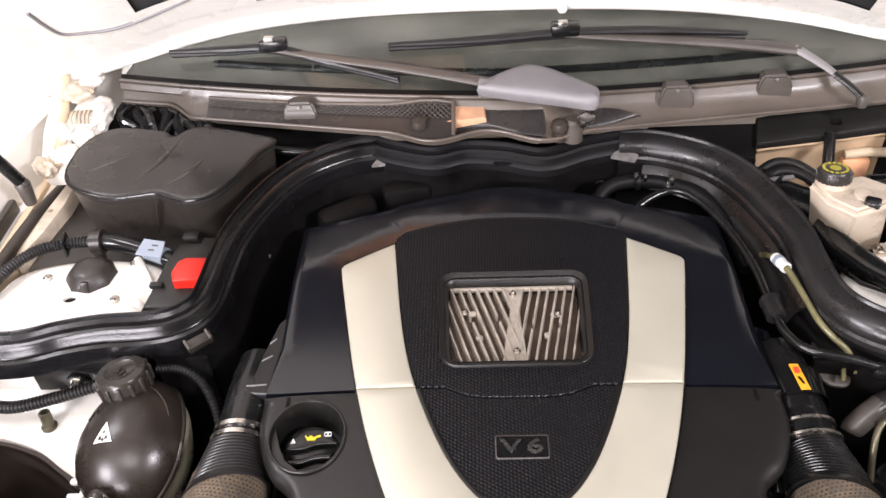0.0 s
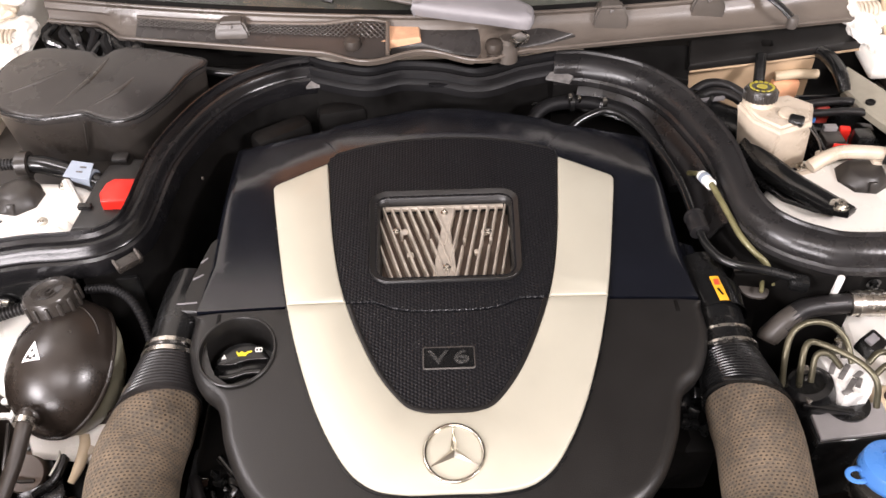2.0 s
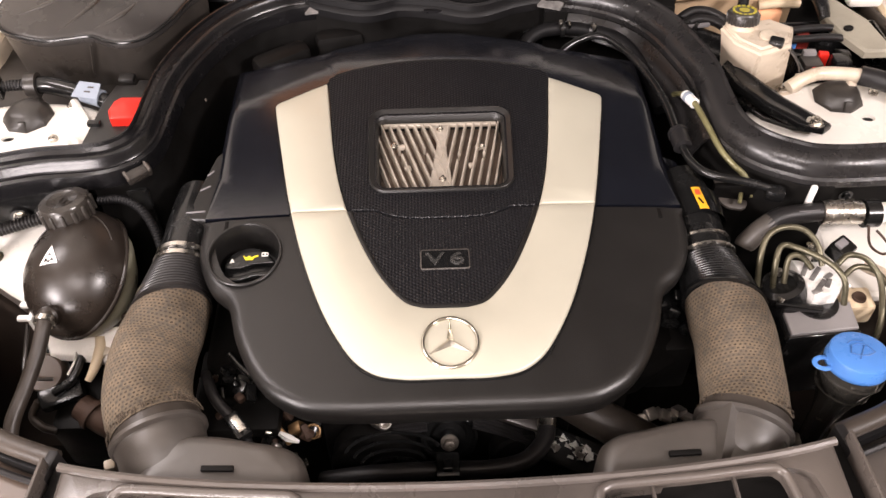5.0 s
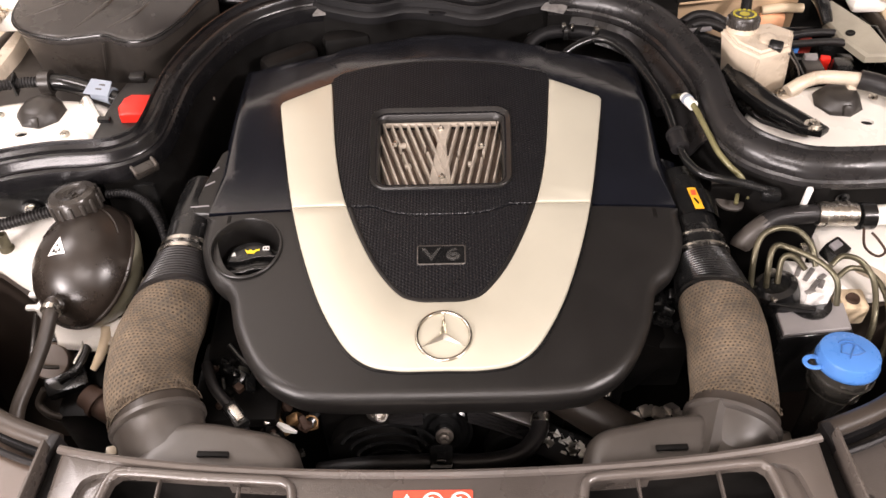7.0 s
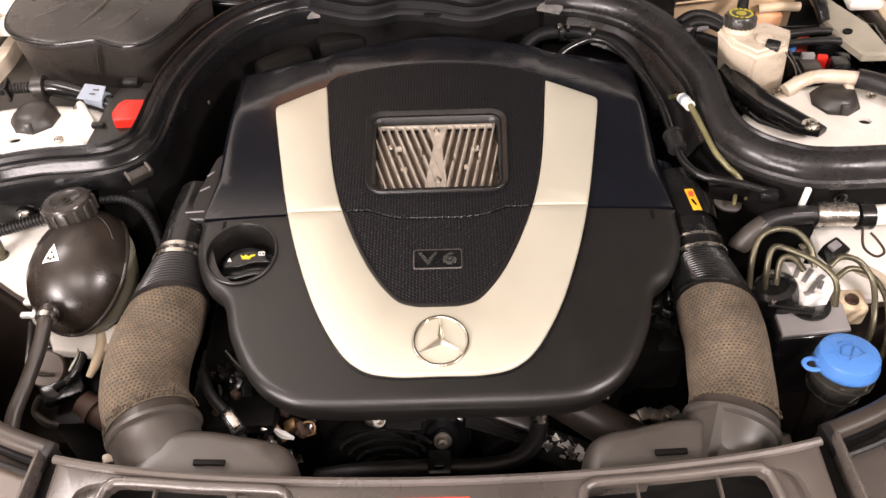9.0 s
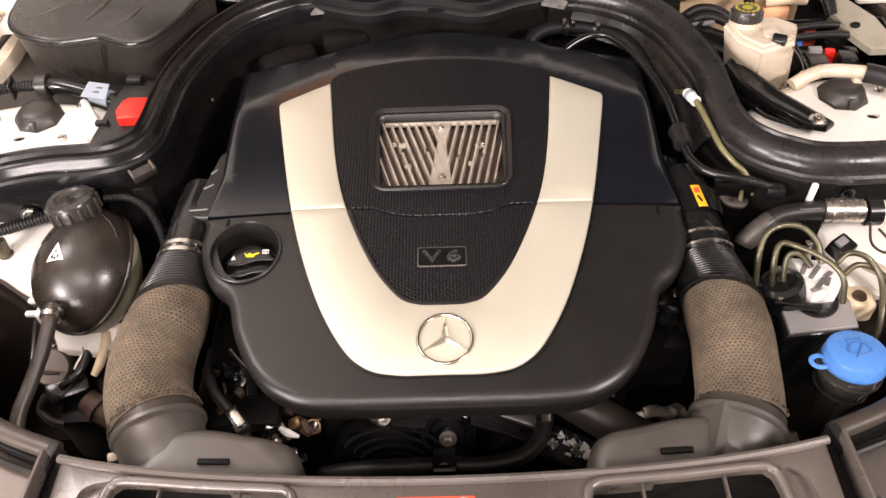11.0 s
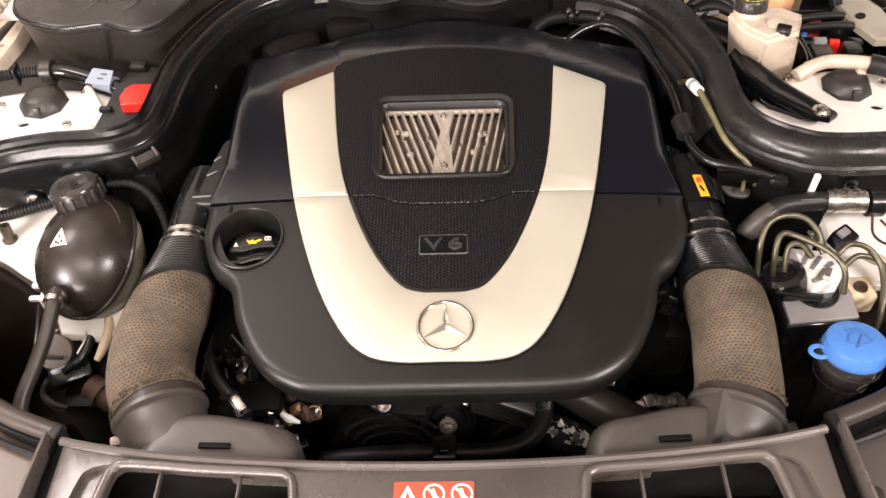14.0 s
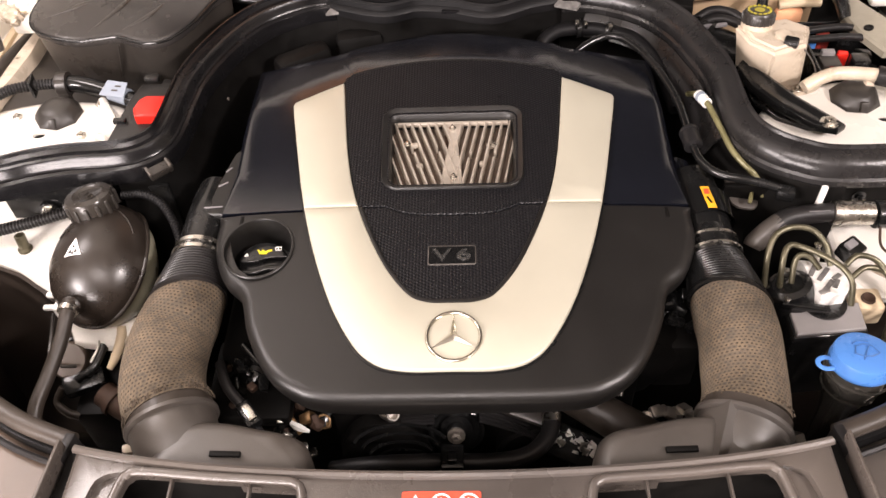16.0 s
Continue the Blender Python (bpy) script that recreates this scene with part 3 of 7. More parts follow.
        part("rear_trim", slab([(s * x + SHIFT, y) for x, y in blade], up(0.0055), edge_steps), M_SILVER, t, "silver painted trim blade")
    # dimpled centre panels
    sag = [(-0.103 + 0.206 * k / 16, SEAM - 0.0010 - 0.014 * max(0, 1 - (abs(-0.103 + 0.206 * k / 16) / 0.075) ** 4)) for k in range(17)]
    i3 = [(max(0.0, q.x - 0.0012), q.y) for q in cut(INN, 0.2, SEAM - 0.0004)]
    lower = [(q[0], q[1]) for q in both([Vector(q) for q in i3])]
    top_steps = [(0.0, 0.005), (0.0, 0.0012), (0.001, 0.0)]
    bm = refined(slab(shifted(lower + [q for q in sag]), up(0.0032), top_steps), up(0.0032))
    part("front_panel", bm, M_DIMPLE, t, "black panel with a dimpled grid")
    rim = [(q.x + SHIFT, q.y) for q in cut(INN, 0.2, SEAM - 0.002)]
    rim = rim + [(2 * SHIFT - x, y) for x, y in reversed(rim)][1:]
    part("panel_rim", tube([(SHIFT + (x - SHIFT) * 0.972, y + 0.0028 * max(0.0, 1 - abs(x - SHIFT) / 0.09), cz(x, y) + 0.0028) for x, y in rim], 0.0030, 8, 1, squash=0.8), M_FRONT, t, "smooth rounded rim")
    i4 = [(q.x - 0.0012, q.y) for q in cut(INN, SEAM - 0.0004, 0.9)]
    arch = [(0.1405 - 0.281 * k / 24, arc(0.1405 - 0.281 * k / 24)) for k in range(25)]
    upper = [(x, y) for x, y in reversed(i4)] + arch + [(-x, y) for x, y in i4] + [(x, y + 0.0016) for x, y in sag]
    bm = slab(shifted(upper), up(0.0032), top_steps, [shifted(rounded(0, 0.6285, 0.155, 0.122, 0.013, 6, 0.06))])
    part("rear_panel", refined(bm, up(0.0032)), M_DIMPLE, t, "black panel with a dimpled grid")
    # arched bead behind the panel
    bead = [(0.203 - 0.406 * k / 40 + SHIFT, arc(0.203 - 0.406 * k / 40) if abs(0.203 - 0.406 * k / 40) < 0.142 else 0.7505 - (abs(0.203 - 0.406 * k / 40) - 0.142) * 0.56) for k in range(41)]
    part("bead", tube([(x, y + 0.002, cz(x, y) + 0.0016) for x, y in bead], 0.0016, 8, 2), M_FRONT, t)
    # window frame, deep and bevelled
    bm = bmesh.new()
    rings = []
    for grow, h in ((0.022, 0.003), (0.0212, 0.0056), (0.0195, 0.0064), (0.010, 0.0036), (0.002, 0.0006), (-0.002, -0.004), (-0.003, -0.026)):
        rings.append([Vector((x + SHIFT, y, cz(x, y) + h)) for x, y in rounded(0, 0.6285, 0.150 + grow, 0.117 + grow, 0.012 + grow * 0.4, 6, 0.06)])
    bridge(bm, rings)
    part("window_frame", bm, M_FRONT, t, "bevelled black window frame")
    # model badge
    b = part("badge", slab(shifted(rounded(0.0, 0.4615, 0.053, 0.027, 0.003)), up(0.0046), [(0, 0.003), (0, 0.0006), (0.0008, 0.0)], [shifted(rounded(0.0, 0.4615, 0.0505, 0.0245, 0.002))]), M_DUCT, t, "grey-black badge border")
    tag = part("badge_plate", slab(shifted(rounded(0.0, 0.4615, 0.0505, 0.0245, 0.002)), up(0.0036), [(0, 0.002), (0.0, 0.0)]), M_GLOSS, t)
    m = Matrix.Translation((SHIFT, 0.4615, cz(0, 0.4615) + 0.0040)) @ pose(0, 0, 0, 3.2, 0, 0) @ Matrix.Diagonal((1.65, 1, 1, 1))
    letters("badge_letters", "V6", 0.0210, m, M_BADGE, t, 0.0012, "dark chrome badge letters", 0.00025)
    # emblem: ring and three-armed star
    c = Vector((SHIFT + 0.002, 0.3560, cz(0, 0.356) + 0.0060))
    circle = [(c.x + 0.0272 * math.cos(a), c.y + 0.0285 * math.sin(a), c.z + 0.056 * 0.0285 * math.sin(a)) for a in (2 * math.pi * k / 48 for k in range(49))]
    part("emblem_ring", tube(circle, 0.0021, 10, smooth=False, caps=False), M_CHROME, t, "chrome ring")
    bm = bmesh.new()
    peak = bm.verts.new(c + Vector((0, 0, 0.0042)))
    rim = []
    for k in range(6):
        a = radians(90 + 60 * k)
        r = 0.0268 if k % 2 == 0 else 0.0044
        rim.append(bm.verts.new(c + Vector((r * math.cos(a), r * 1.05 * math.sin(a), 0.0002 + 0.056 * r * math.sin(a)))))
    for k in range(6):
        bm.faces.new((rim[k], rim[(k + 1) % 6], peak))
    bm.faces.new(rim[::-1])
    part("emblem_star", bm, M_CHROME, t, "chrome three-armed star", 10)
    return t


def oil_cap():
    t = thing("oil_filler_cap", (-0.213, 0.481, 0.915), "black oil filler cap with white and yellow symbols", "cap")
    z = cz(0, 0.481) - 0.010
    r = tilt(8)
    bm = lathe([(0.029, -0.034), (0.030, -0.012), (0.029, -0.009), (0.026, -0.0075)], (-0.213, 0.481, z), 36, r)
    part("disc", bm, M_GLOSS, t)
    # raised half with the symbols, stepped along an S-shaped edge, and the grip bar below it
    pz = lambda y: z + 0.14 * (y - 0.481) - 0.0052
    bend = lambda x: 0.0032 * math.tanh((x + 0.002) / 0.008)
    rim = [(0.0275 * math.cos(radians(a)), 0.0275 * math.sin(radians(a))) for a in range(14, 169, 7)]
    edge = [(-0.0262 + 0.0524 * k / 20, bend(-0.0262 + 0.0524 * k / 20) + 0.0035) for k in range(21)]
    face = [(-0.213 + x, 0.481 + y) for x, y in rim + edge]
    part("symbol_plate", slab(face, lambda x, y: pz(y) + 0.004, [(0, 0.010), (0, 0.0016), (0.0006, 0.0005), (0.0016, 0)]), M_GLOSS, t)
    top = [(-0.0255 + 0.051 * k / 20, bend(-0.0255 + 0.051 * k / 20) - 0.0065) for k in range(21)]
    low = [(0.0225 - 0.045 * k / 20, bend(0.0225 - 0.045 * k / 20) - 0.0140) for k in range(21)]
    grip = [(-0.213 + x, 0.481 + y) for x, y in top + low]
    part("grip", slab(grip, lambda x, y: z + 0.0005 + 0.14 * (y - 0.481), [(0, 0.012), (0, 0.003), (0.0010, 0.0009), (0.0028, 0)]), M_GLOSS, t)
    h = lambda x, y: pz(y) + 0.0052
    st = [(0, 0.0012), (0, 0)]
    part("symbol", slab([(-0.2345, 0.4885), (-0.2295, 0.4892), (-0.2322, 0.4938)], h, st), M_PRINT, t, "white warning triangle")
    can = [(-0.220, 0.4905), (-0.2085, 0.4905), (-0.2065, 0.4945), (-0.2005, 0.4965), (-0.2005, 0.4985), (-0.2075, 0.4970), (-0.2085, 0.4955),
           (-0.213, 0.4955), (-0.213, 0.4975), (-0.217, 0.4975), (-0.2170, 0.4955), (-0.2200, 0.4955), (-0.2225, 0.4985), (-0.2238, 0.4972)]
    can = [(-0.212 + 0.72 * (x + 0.212), 0.495 + 0.72 * (y - 0.495)) for x, y in can]
    part("symbol", slab(can, h, st), M_ICONY, t, "yellow oil can")
    part("symbol", slab(rounded(-0.1965, 0.4985, 0.0075, 0.0048, 0.001, 2), h, st, [rounded(-0.1983, 0.4985, 0.0024, 0.003, 0.0005, 2), rounded(-0.1947, 0.4985, 0.0024, 0.003, 0.0005, 2)]), M_PRINT, t, "white book")
    t.location += Vector((0.0005, -0.002, -0.012))


def intake_manifold():
    t = thing("intake_manifold", (0.0, 0.63, 0.86), "silver cast intake manifold with slanted cooling ribs", "engine part")
    z = lambda y: cz(0, y) - 0.0060
    base = part("manifold_body", slab(shifted(rounded(0, 0.6285, 0.19, 0.16, 0.01)), lambda x, y: z(y) - 0.014, [(0, 0.16), (0, 0.004), (0.003, 0)]), M_BROWN, t, "dirty cast body between the ribs")
    web = [(-0.012, 0.684), (0.012, 0.684), (0.006, 0.655), (0.010, 0.610), (0.013, 0.572), (-0.016, 0.572), (-0.010, 0.615), (-0.004, 0.650)]
    part("centre_web", slab(shifted(web), lambda x, y: z(y) - 0.001, [(0, 0.016), (0, 0.002), (0.001, 0)]), M_RIB, t)
    for s in (-1, 1):
        for k in range(9):
            x0 = s * (0.0120 + 0.0101 * k)
            lean = -s * (0.034 if s < 0 else 0.022)
            y1, y0 = 0.6835, 0.572
            xa, xb = x0 + SHIFT, x0 + lean + SHIFT
            broken = k % 3 == 2
            bm = bmesh.new()
            spans = ((0.0, 1.0),) if not broken else ((0.0, 0.42 + 0.05 * s), (0.52 + 0.05 * s, 1.0))
            for f0, f1 in spans:
                a = Vector((xa + (xb - xa) * f0, y1 + (y0 - y1) * f0, z(y1 + (y0 - y1) * f0)))
                b = Vector((xa + (xb - xa) * f1, y1 + (y0 - y1) * f1, z(y1 + (y0 - y1) * f1)))
                if s * ((a.x + b.x) / 2 - SHIFT) < 0.004 and f1 == 1.0 and k == 0:
                    b = a + (b - a) * 0.55
                d = (b - a).normalized()
                n = Vector((-d.y, d.x, 0)).normalized() * -1
                w, h = 0.0015, 0.0018
                prof = [(-w, -0.016), (-w, -h), (-w * 0.5, 0), (w * 0.5, 0), (w, -h), (w, -0.016)]
                bridge(bm, [[p + n * q + Vector((0, 0, r)) for q, r in prof] for p in (a, b)], True, (True, True))
            part("rib", bm, M_RIB, t)
    part("top_rail", brick(SHIFT, 0.6825, z(0.6825) - 0.0032, 0.140, 0.0040, 0.006, 0.001), M_RIB, t)
    for x, y, w in ((-0.0475, 0.646, 0.009), (0.046, 0.642, 0.008), (0.036, 0.612, 0.007), (-0.040, 0.610, 0.008), (0.004, 0.668, 0.008)):
        part("cross_web", brick(x + SHIFT, y, z(y) - 0.004, w, 0.006, 0.006, 0.0015, tilt(0, 0, 12)), M_RIB, t)
    part("rust_stain", slab(shifted([(-0.010, 0.668), (-0.004, 0.670), (-0.003, 0.626), (-0.008, 0.622)]), lambda x, y: z(y) - 0.008, [(0, 0.003), (0, 0)]), M_RUST, t, "rusty strip between the ribs")
    me = bolt_mesh(0.0028, 0.004)
    for x, y in ((0.000, 0.672), (0.001, 0.588), (-0.056, 0.645), (0.050, 0.640)):
        placed("bolt", me, Matrix.Translation((x + SHIFT, y, z(y) - 0.001)), t)


engine_cover()
oil_cap()
intake_manifold()


# ---- engine block and the dark front of the engine ----
def engine_block():
    t = thing("engine_block", (0, 0.6, 0.45), "near-black engine block below its plastic cover, shade in its colour", "engine")
    bm = bmesh.new()
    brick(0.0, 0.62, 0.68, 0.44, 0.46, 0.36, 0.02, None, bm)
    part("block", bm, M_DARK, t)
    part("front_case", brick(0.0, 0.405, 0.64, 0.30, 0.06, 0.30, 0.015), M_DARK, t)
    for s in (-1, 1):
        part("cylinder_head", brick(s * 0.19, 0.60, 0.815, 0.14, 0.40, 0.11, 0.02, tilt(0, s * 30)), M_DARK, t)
    # belt pulley and tensioner on the front
    pul = lathe([(0.030, -0.012), (0.033, -0.010), (0.033, 0.010), (0.030, 0.012), (0.027, 0.006), (0.020, 0.004), (0.019, 0.009), (0.012, 0.010), (0.010, 0.018), (0.006, 0.020)], (0.003, 0.362, 0.748), 36, tilt(60))
    p = part("pulley", pul, M_GLOSS, t, "black belt pulley")
    placed("bolt", bolt_mesh(0.0070, 0.010, "bolt", M_BOLT), Matrix.Translation((0.003, 0.345, 0.758)) @ tilt(60).to_4x4(), t, "dull grey pulley bolt")
    part("pulley", lathe([(0.05, -0.012), (0.055, -0.010), (0.055, 0.010), (0.05, 0.012), (0.02, 0.006)], (-0.080, 0.352, 0.715), 40, tilt(78)), M_DARK, t, "black belt pulley")
    part("pulley", lathe([(0.04, -0.012), (0.045, -0.010), (0.045, 0.010), (0.04, 0.012), (0.02, 0.006)], (0.095, 0.355, 0.705), 40, tilt(78)), M_DARK, t, "black belt pulley")
    for k in range(5):
        y = 0.372 - 0.0045 * k
        part("belt_rib", tube([(0.030, y, 0.775), (0.075, y - 0.004, 0.755), (0.125, y - 0.010, 0.725), (0.16, y - 0.014, 0.70)], 0.0022, 6), M_RUBBER, t)
        part("belt_rib", tube([(-0.022, y, 0.772), (-0.06, y, 0.765), (-0.11, y, 0.745)], 0.0022, 6), M_RUBBER, t)
    # cast brackets that catch the light
    part("bracket", brick(0.082, 0.372, 0.768, 0.075, 0.026, 0.010, 0.004, tilt(10, 8, -18)), M_DUCT, t, "grey cast bracket")
    part("bracket", brick(-0.085, 0.385, 0.772, 0.020, 0.016, 0.012, 0.004, tilt(20, 0, 10)), M_RUST, t, "rusty bracket")
    part("bracket", lathe([(0.008, -0.012), (0.010, -0.010), (0.010, 0.008), (0.008, 0.011), (0.006, 0.011), (0.005, 0.002), (0.001, 0.002)], (-0.074, 0.364, 0.778), 20, tilt(50, 0, 40)), M_ALU, t, "pale grey bush")
    for k in range(7):
        part("bracket_piece", brick(0.222 + 0.008 * k, 0.352 + 0.003 * (k % 3), 0.785 + 0.003 * (k % 2), 0.014, 0.010 + 0.004 * (k % 2), 0.008, 0.002, tilt(20, 10 * (k % 3), 25 * k)), M_ALU, t, "chipped cast bracket")
    junk = random.Random(8)
    for k in range(16):
        part("rusty_piece", brick(-0.178 + junk.uniform(-0.028, 0.028), 0.362 + junk.uniform(-0.018, 0.022), 0.775 + junk.uniform(-0.012, 0.008), junk.uniform(0.008, 0.026), junk.uniform(0.006, 0.018), junk.uniform(0.006, 0.016), 0.003, tilt(junk.uniform(-40, 40), junk.uniform(-40, 40), junk.uniform(0, 180))), (M_RUST, M_DARK, M_RUST, M_BRASS, M_GLOSS)[k % 5], t)
    for x, y, z, r in ((-0.205, 0.395, 0.795, 0.008), (-0.150, 0.352, 0.780, 0.008), (-0.225, 0.412, 0.800, 0.006)):
        part("ring", tube([(x + r * math.cos(a), y + r * 0.8 * math.sin(a), z + 0.5 * r * math.sin(a)) for a in (2 * math.pi * k / 18 for k in range(19))], 0.0014, 6, smooth=False, caps=False), M_BRASS, t, "brass coloured ring")
    part("torn_edge", tube([(-0.206, 0.388, 0.792), (-0.212, 0.374, 0.790), (-0.205, 0.360, 0.788), (-0.190, 0.350, 0.786)], [0.002, 0.004, 0.003, 0.003], 6, 4), M_PRINT, t, "pale torn edge")
    part("torn_edge", tube([(-0.186, 0.348, 0.786), (-0.176, 0.342, 0.785), (-0.164, 0.338, 0.783)], [0.003, 0.005, 0.002], 6, 4), M_PRINT, t, "pale torn edge")
    for k in range(4):
        part("fan_ring", tube([(-0.06 + (0.030 + 0.008 * k) * math.cos(a), 0.325 + 0.5 * (0.030 + 0.008 * k) * math.sin(a), 0.735 + 0.012 * k) for a in (radians(20 + 14 * q) for q in range(12))], 0.0022, 6, 2), M_GLOSS, t)
    for i, (x, y, z, a) in enumerate(((-0.196, 0.350, 0.790, 20), (-0.190, 0.330, 0.786, -30), (-0.170, 0.318, 0.784, 10), (-0.160, 0.312, 0.780, 35))):
        part("lug", brick(x, y, z, 0.014, 0.010, 0.010, 0.002, tilt(20, a, a)), M_STEEL, t, "bright steel lug")
    # crumpled foil shield beside the fan hose
    rnd = random.Random(4)
    for k in range(34):
        f = rnd.random()
        x, y = 0.108 + 0.056 * f + rnd.uniform(-0.008, 0.008), 0.352 - 0.026 * f + rnd.uniform(-0.010, 0.010)
        m = Matrix.Translation((x, y, 0.752 + rnd.uniform(-0.006, 0.006))) @ tilt(rnd.uniform(-20, 60), rnd.uniform(-45, 45), rnd.uniform(0, 180)).to_4x4()
        bm = bmesh.new()
        turn = sorted(rnd.uniform(0, 6.28) for q in range(5))
        ring = [bm.verts.new(m @ Vector((rnd.uniform(0.004, 0.010) * math.cos(q), rnd.uniform(0.003, 0.007) * math.sin(q), rnd.uniform(-0.001, 0.001)))) for q in turn]
        hub = bm.verts.new(m @ Vector((0, 0, 0.0015)))
        for q in range(5):
            bm.faces.new((ring[q], ring[(q + 1) % 5], hub))
        bmesh.ops.solidify(bm, geom=bm.faces[:], thickness=0.0008)
        part("shield_piece", bm, M_PRINT if k % 3 else M_ALU, t, "torn pale heat shield", 15)
    part("shield_back", brick(0.135, 0.340, 0.742, 0.085, 0.040, 0.008, 0.003, tilt(25, 0, -26)), M_DARK, t)
    for k in range(26):
        x, y, z = rnd.uniform(-0.27, -0.20), rnd.uniform(0.36, 0.44), rnd.uniform(0.80, 0.84)
        part("harness_piece", brick(x, y, z, rnd.uniform(0.006, 0.022), rnd.uniform(0.004, 0.012), 0.008, 0.002, tilt(rnd.uniform(0, 40), rnd.uniform(-30, 30), rnd.uniform(0, 180))), (M_GLOSS, M_GLOSS, M_DARK, M_GLOSS, M_STEEL, M_RUST)[k % 6], t)
    part("harness_shelf", brick(-0.235, 0.40, 0.79, 0.10, 0.11, 0.02, 0.006), M_DARK, t)
    for k in range(14):
        x, y, z = rnd.uniform(0.245, 0.275), rnd.uniform(0.42, 0.47), rnd.uniform(0.84, 0.875)
        part("harness_piece", brick(x, y, z, rnd.uniform(0.010, 0.024), rnd.uniform(0.008, 0.018), 0.012, 0.003, tilt(rnd.uniform(0, 40), rnd.uniform(-30, 30), rnd.uniform(0, 180))), M_GLOSS, t)
    part("harness_shelf", brick(0.258, 0.445, 0.80, 0.05, 0.08, 0.08, 0.006), M_DARK, t)
    # radiator fins that show at one side
    part("cooler", brick(0.185, 0.395, 0.772, 0.030, 0.020, 0.036, 0.002, tilt(25, 0, -10)), M_DARK, t)
    fin = mesh_of("fin", brick(0, 0, 0, 0.0012, 0.022, 0.036, 0), M_ALU)
    for k in range(8):
        placed("fin", fin, Matrix.Translation((0.173 + 0.0034 * k, 0.394, 0.776)) @ tilt(25, 0, -10).to_4x4(), t)


engine_block()


def hose(name, pts, r, label, material=None, seg=14, category="hose"):
    t = thing(name, pts[0], label, category)
    part("tube", tube(pts, r, seg, 8), material or M_RUBBER, t)
    return t


def front_hoses():
    hose("coolant_hose", [(0.105, 0.385, 0.80), (0.112, 0.360, 0.79), (0.108, 0.330, 0.787), (0.085, 0.306, 0.785), (0.045, 0.298, 0.783), (-0.02, 0.300, 0.780), (-0.085, 0.303, 0.770), (-0.14, 0.310, 0.745)], 0.0098, "dusty black coolant hose bent in front of the pulley", M_RUBBER)
    k = bpy.data.objects["coolant_hose"]
    part("clamp", tube([(0.1125, 0.352, 0.7892), (0.1115, 0.342, 0.7880)], 0.0110, 20, smooth=False), M_STEEL, k, "dull steel spring clamp")
    hose("radiator_hose", [(0.105, 0.390, 0.80), (0.135, 0.370, 0.797), (0.170, 0.352, 0.79), (0.215, 0.330, 0.775), (0.26, 0.315, 0.75)], [0.016, 0.019, 0.022, 0.024, 0.024], "thick dusty black radiator hose below the engine cover", M_HOSE)
    c = thing("hose_clip", (0.0, 0.292, 0.785), "black plastic clip round the coolant hose", "clip")
    part("band", brick(0.0, 0.297, 0.786, 0.026, 0.030, 0.030, 0.004), M_GLOSS, c)
    part("lug", brick(0.0, 0.292, 0.803, 0.010, 0.012, 0.012, 0.002), M_GLOSS, c)
    # wiring below the left duct
    hose("wiring_loom", [(-0.262, 0.39, 0.845), (-0.245, 0.355, 0.850), (-0.222, 0.330, 0.845), (-0.205, 0.305, 0.835)], 0.006, "black wiring loom beside the air duct")
    p = thing("wire_plug", (-0.213, 0.318, 0.838), "black and clear wiring plug at the loom's end", "connector")
    part("body", brick(-0.217, 0.323, 0.846, 0.016, 0.034, 0.014, 0.003, tilt(0, 0, 38)), M_GLOSS, p)
    part("latch", brick(-0.215, 0.321, 0.855, 0.009, 0.022, 0.005, 0.001, tilt(0, 0, 38)), M_STEEL, p, "bright latch")
    hose("engine_wire", [(-0.235, 0.405, 0.86), (-0.215, 0.385, 0.855), (-0.19, 0.372, 0.85), (-0.16, 0.372, 0.845)], 0.004, "thin black wire with a yellow band at the engine's edge", M_GLOSS)
    b = thing("cable_band", (-0.186, 0.372, 0.85), "thin yellow band round a wire", "tape")
    part("band", tube([(-0.188, 0.3725, 0.850), (-0.184, 0.372, 0.849)], 0.0052, 12, smooth=False), M_YELLOW, b)


front_hoses()


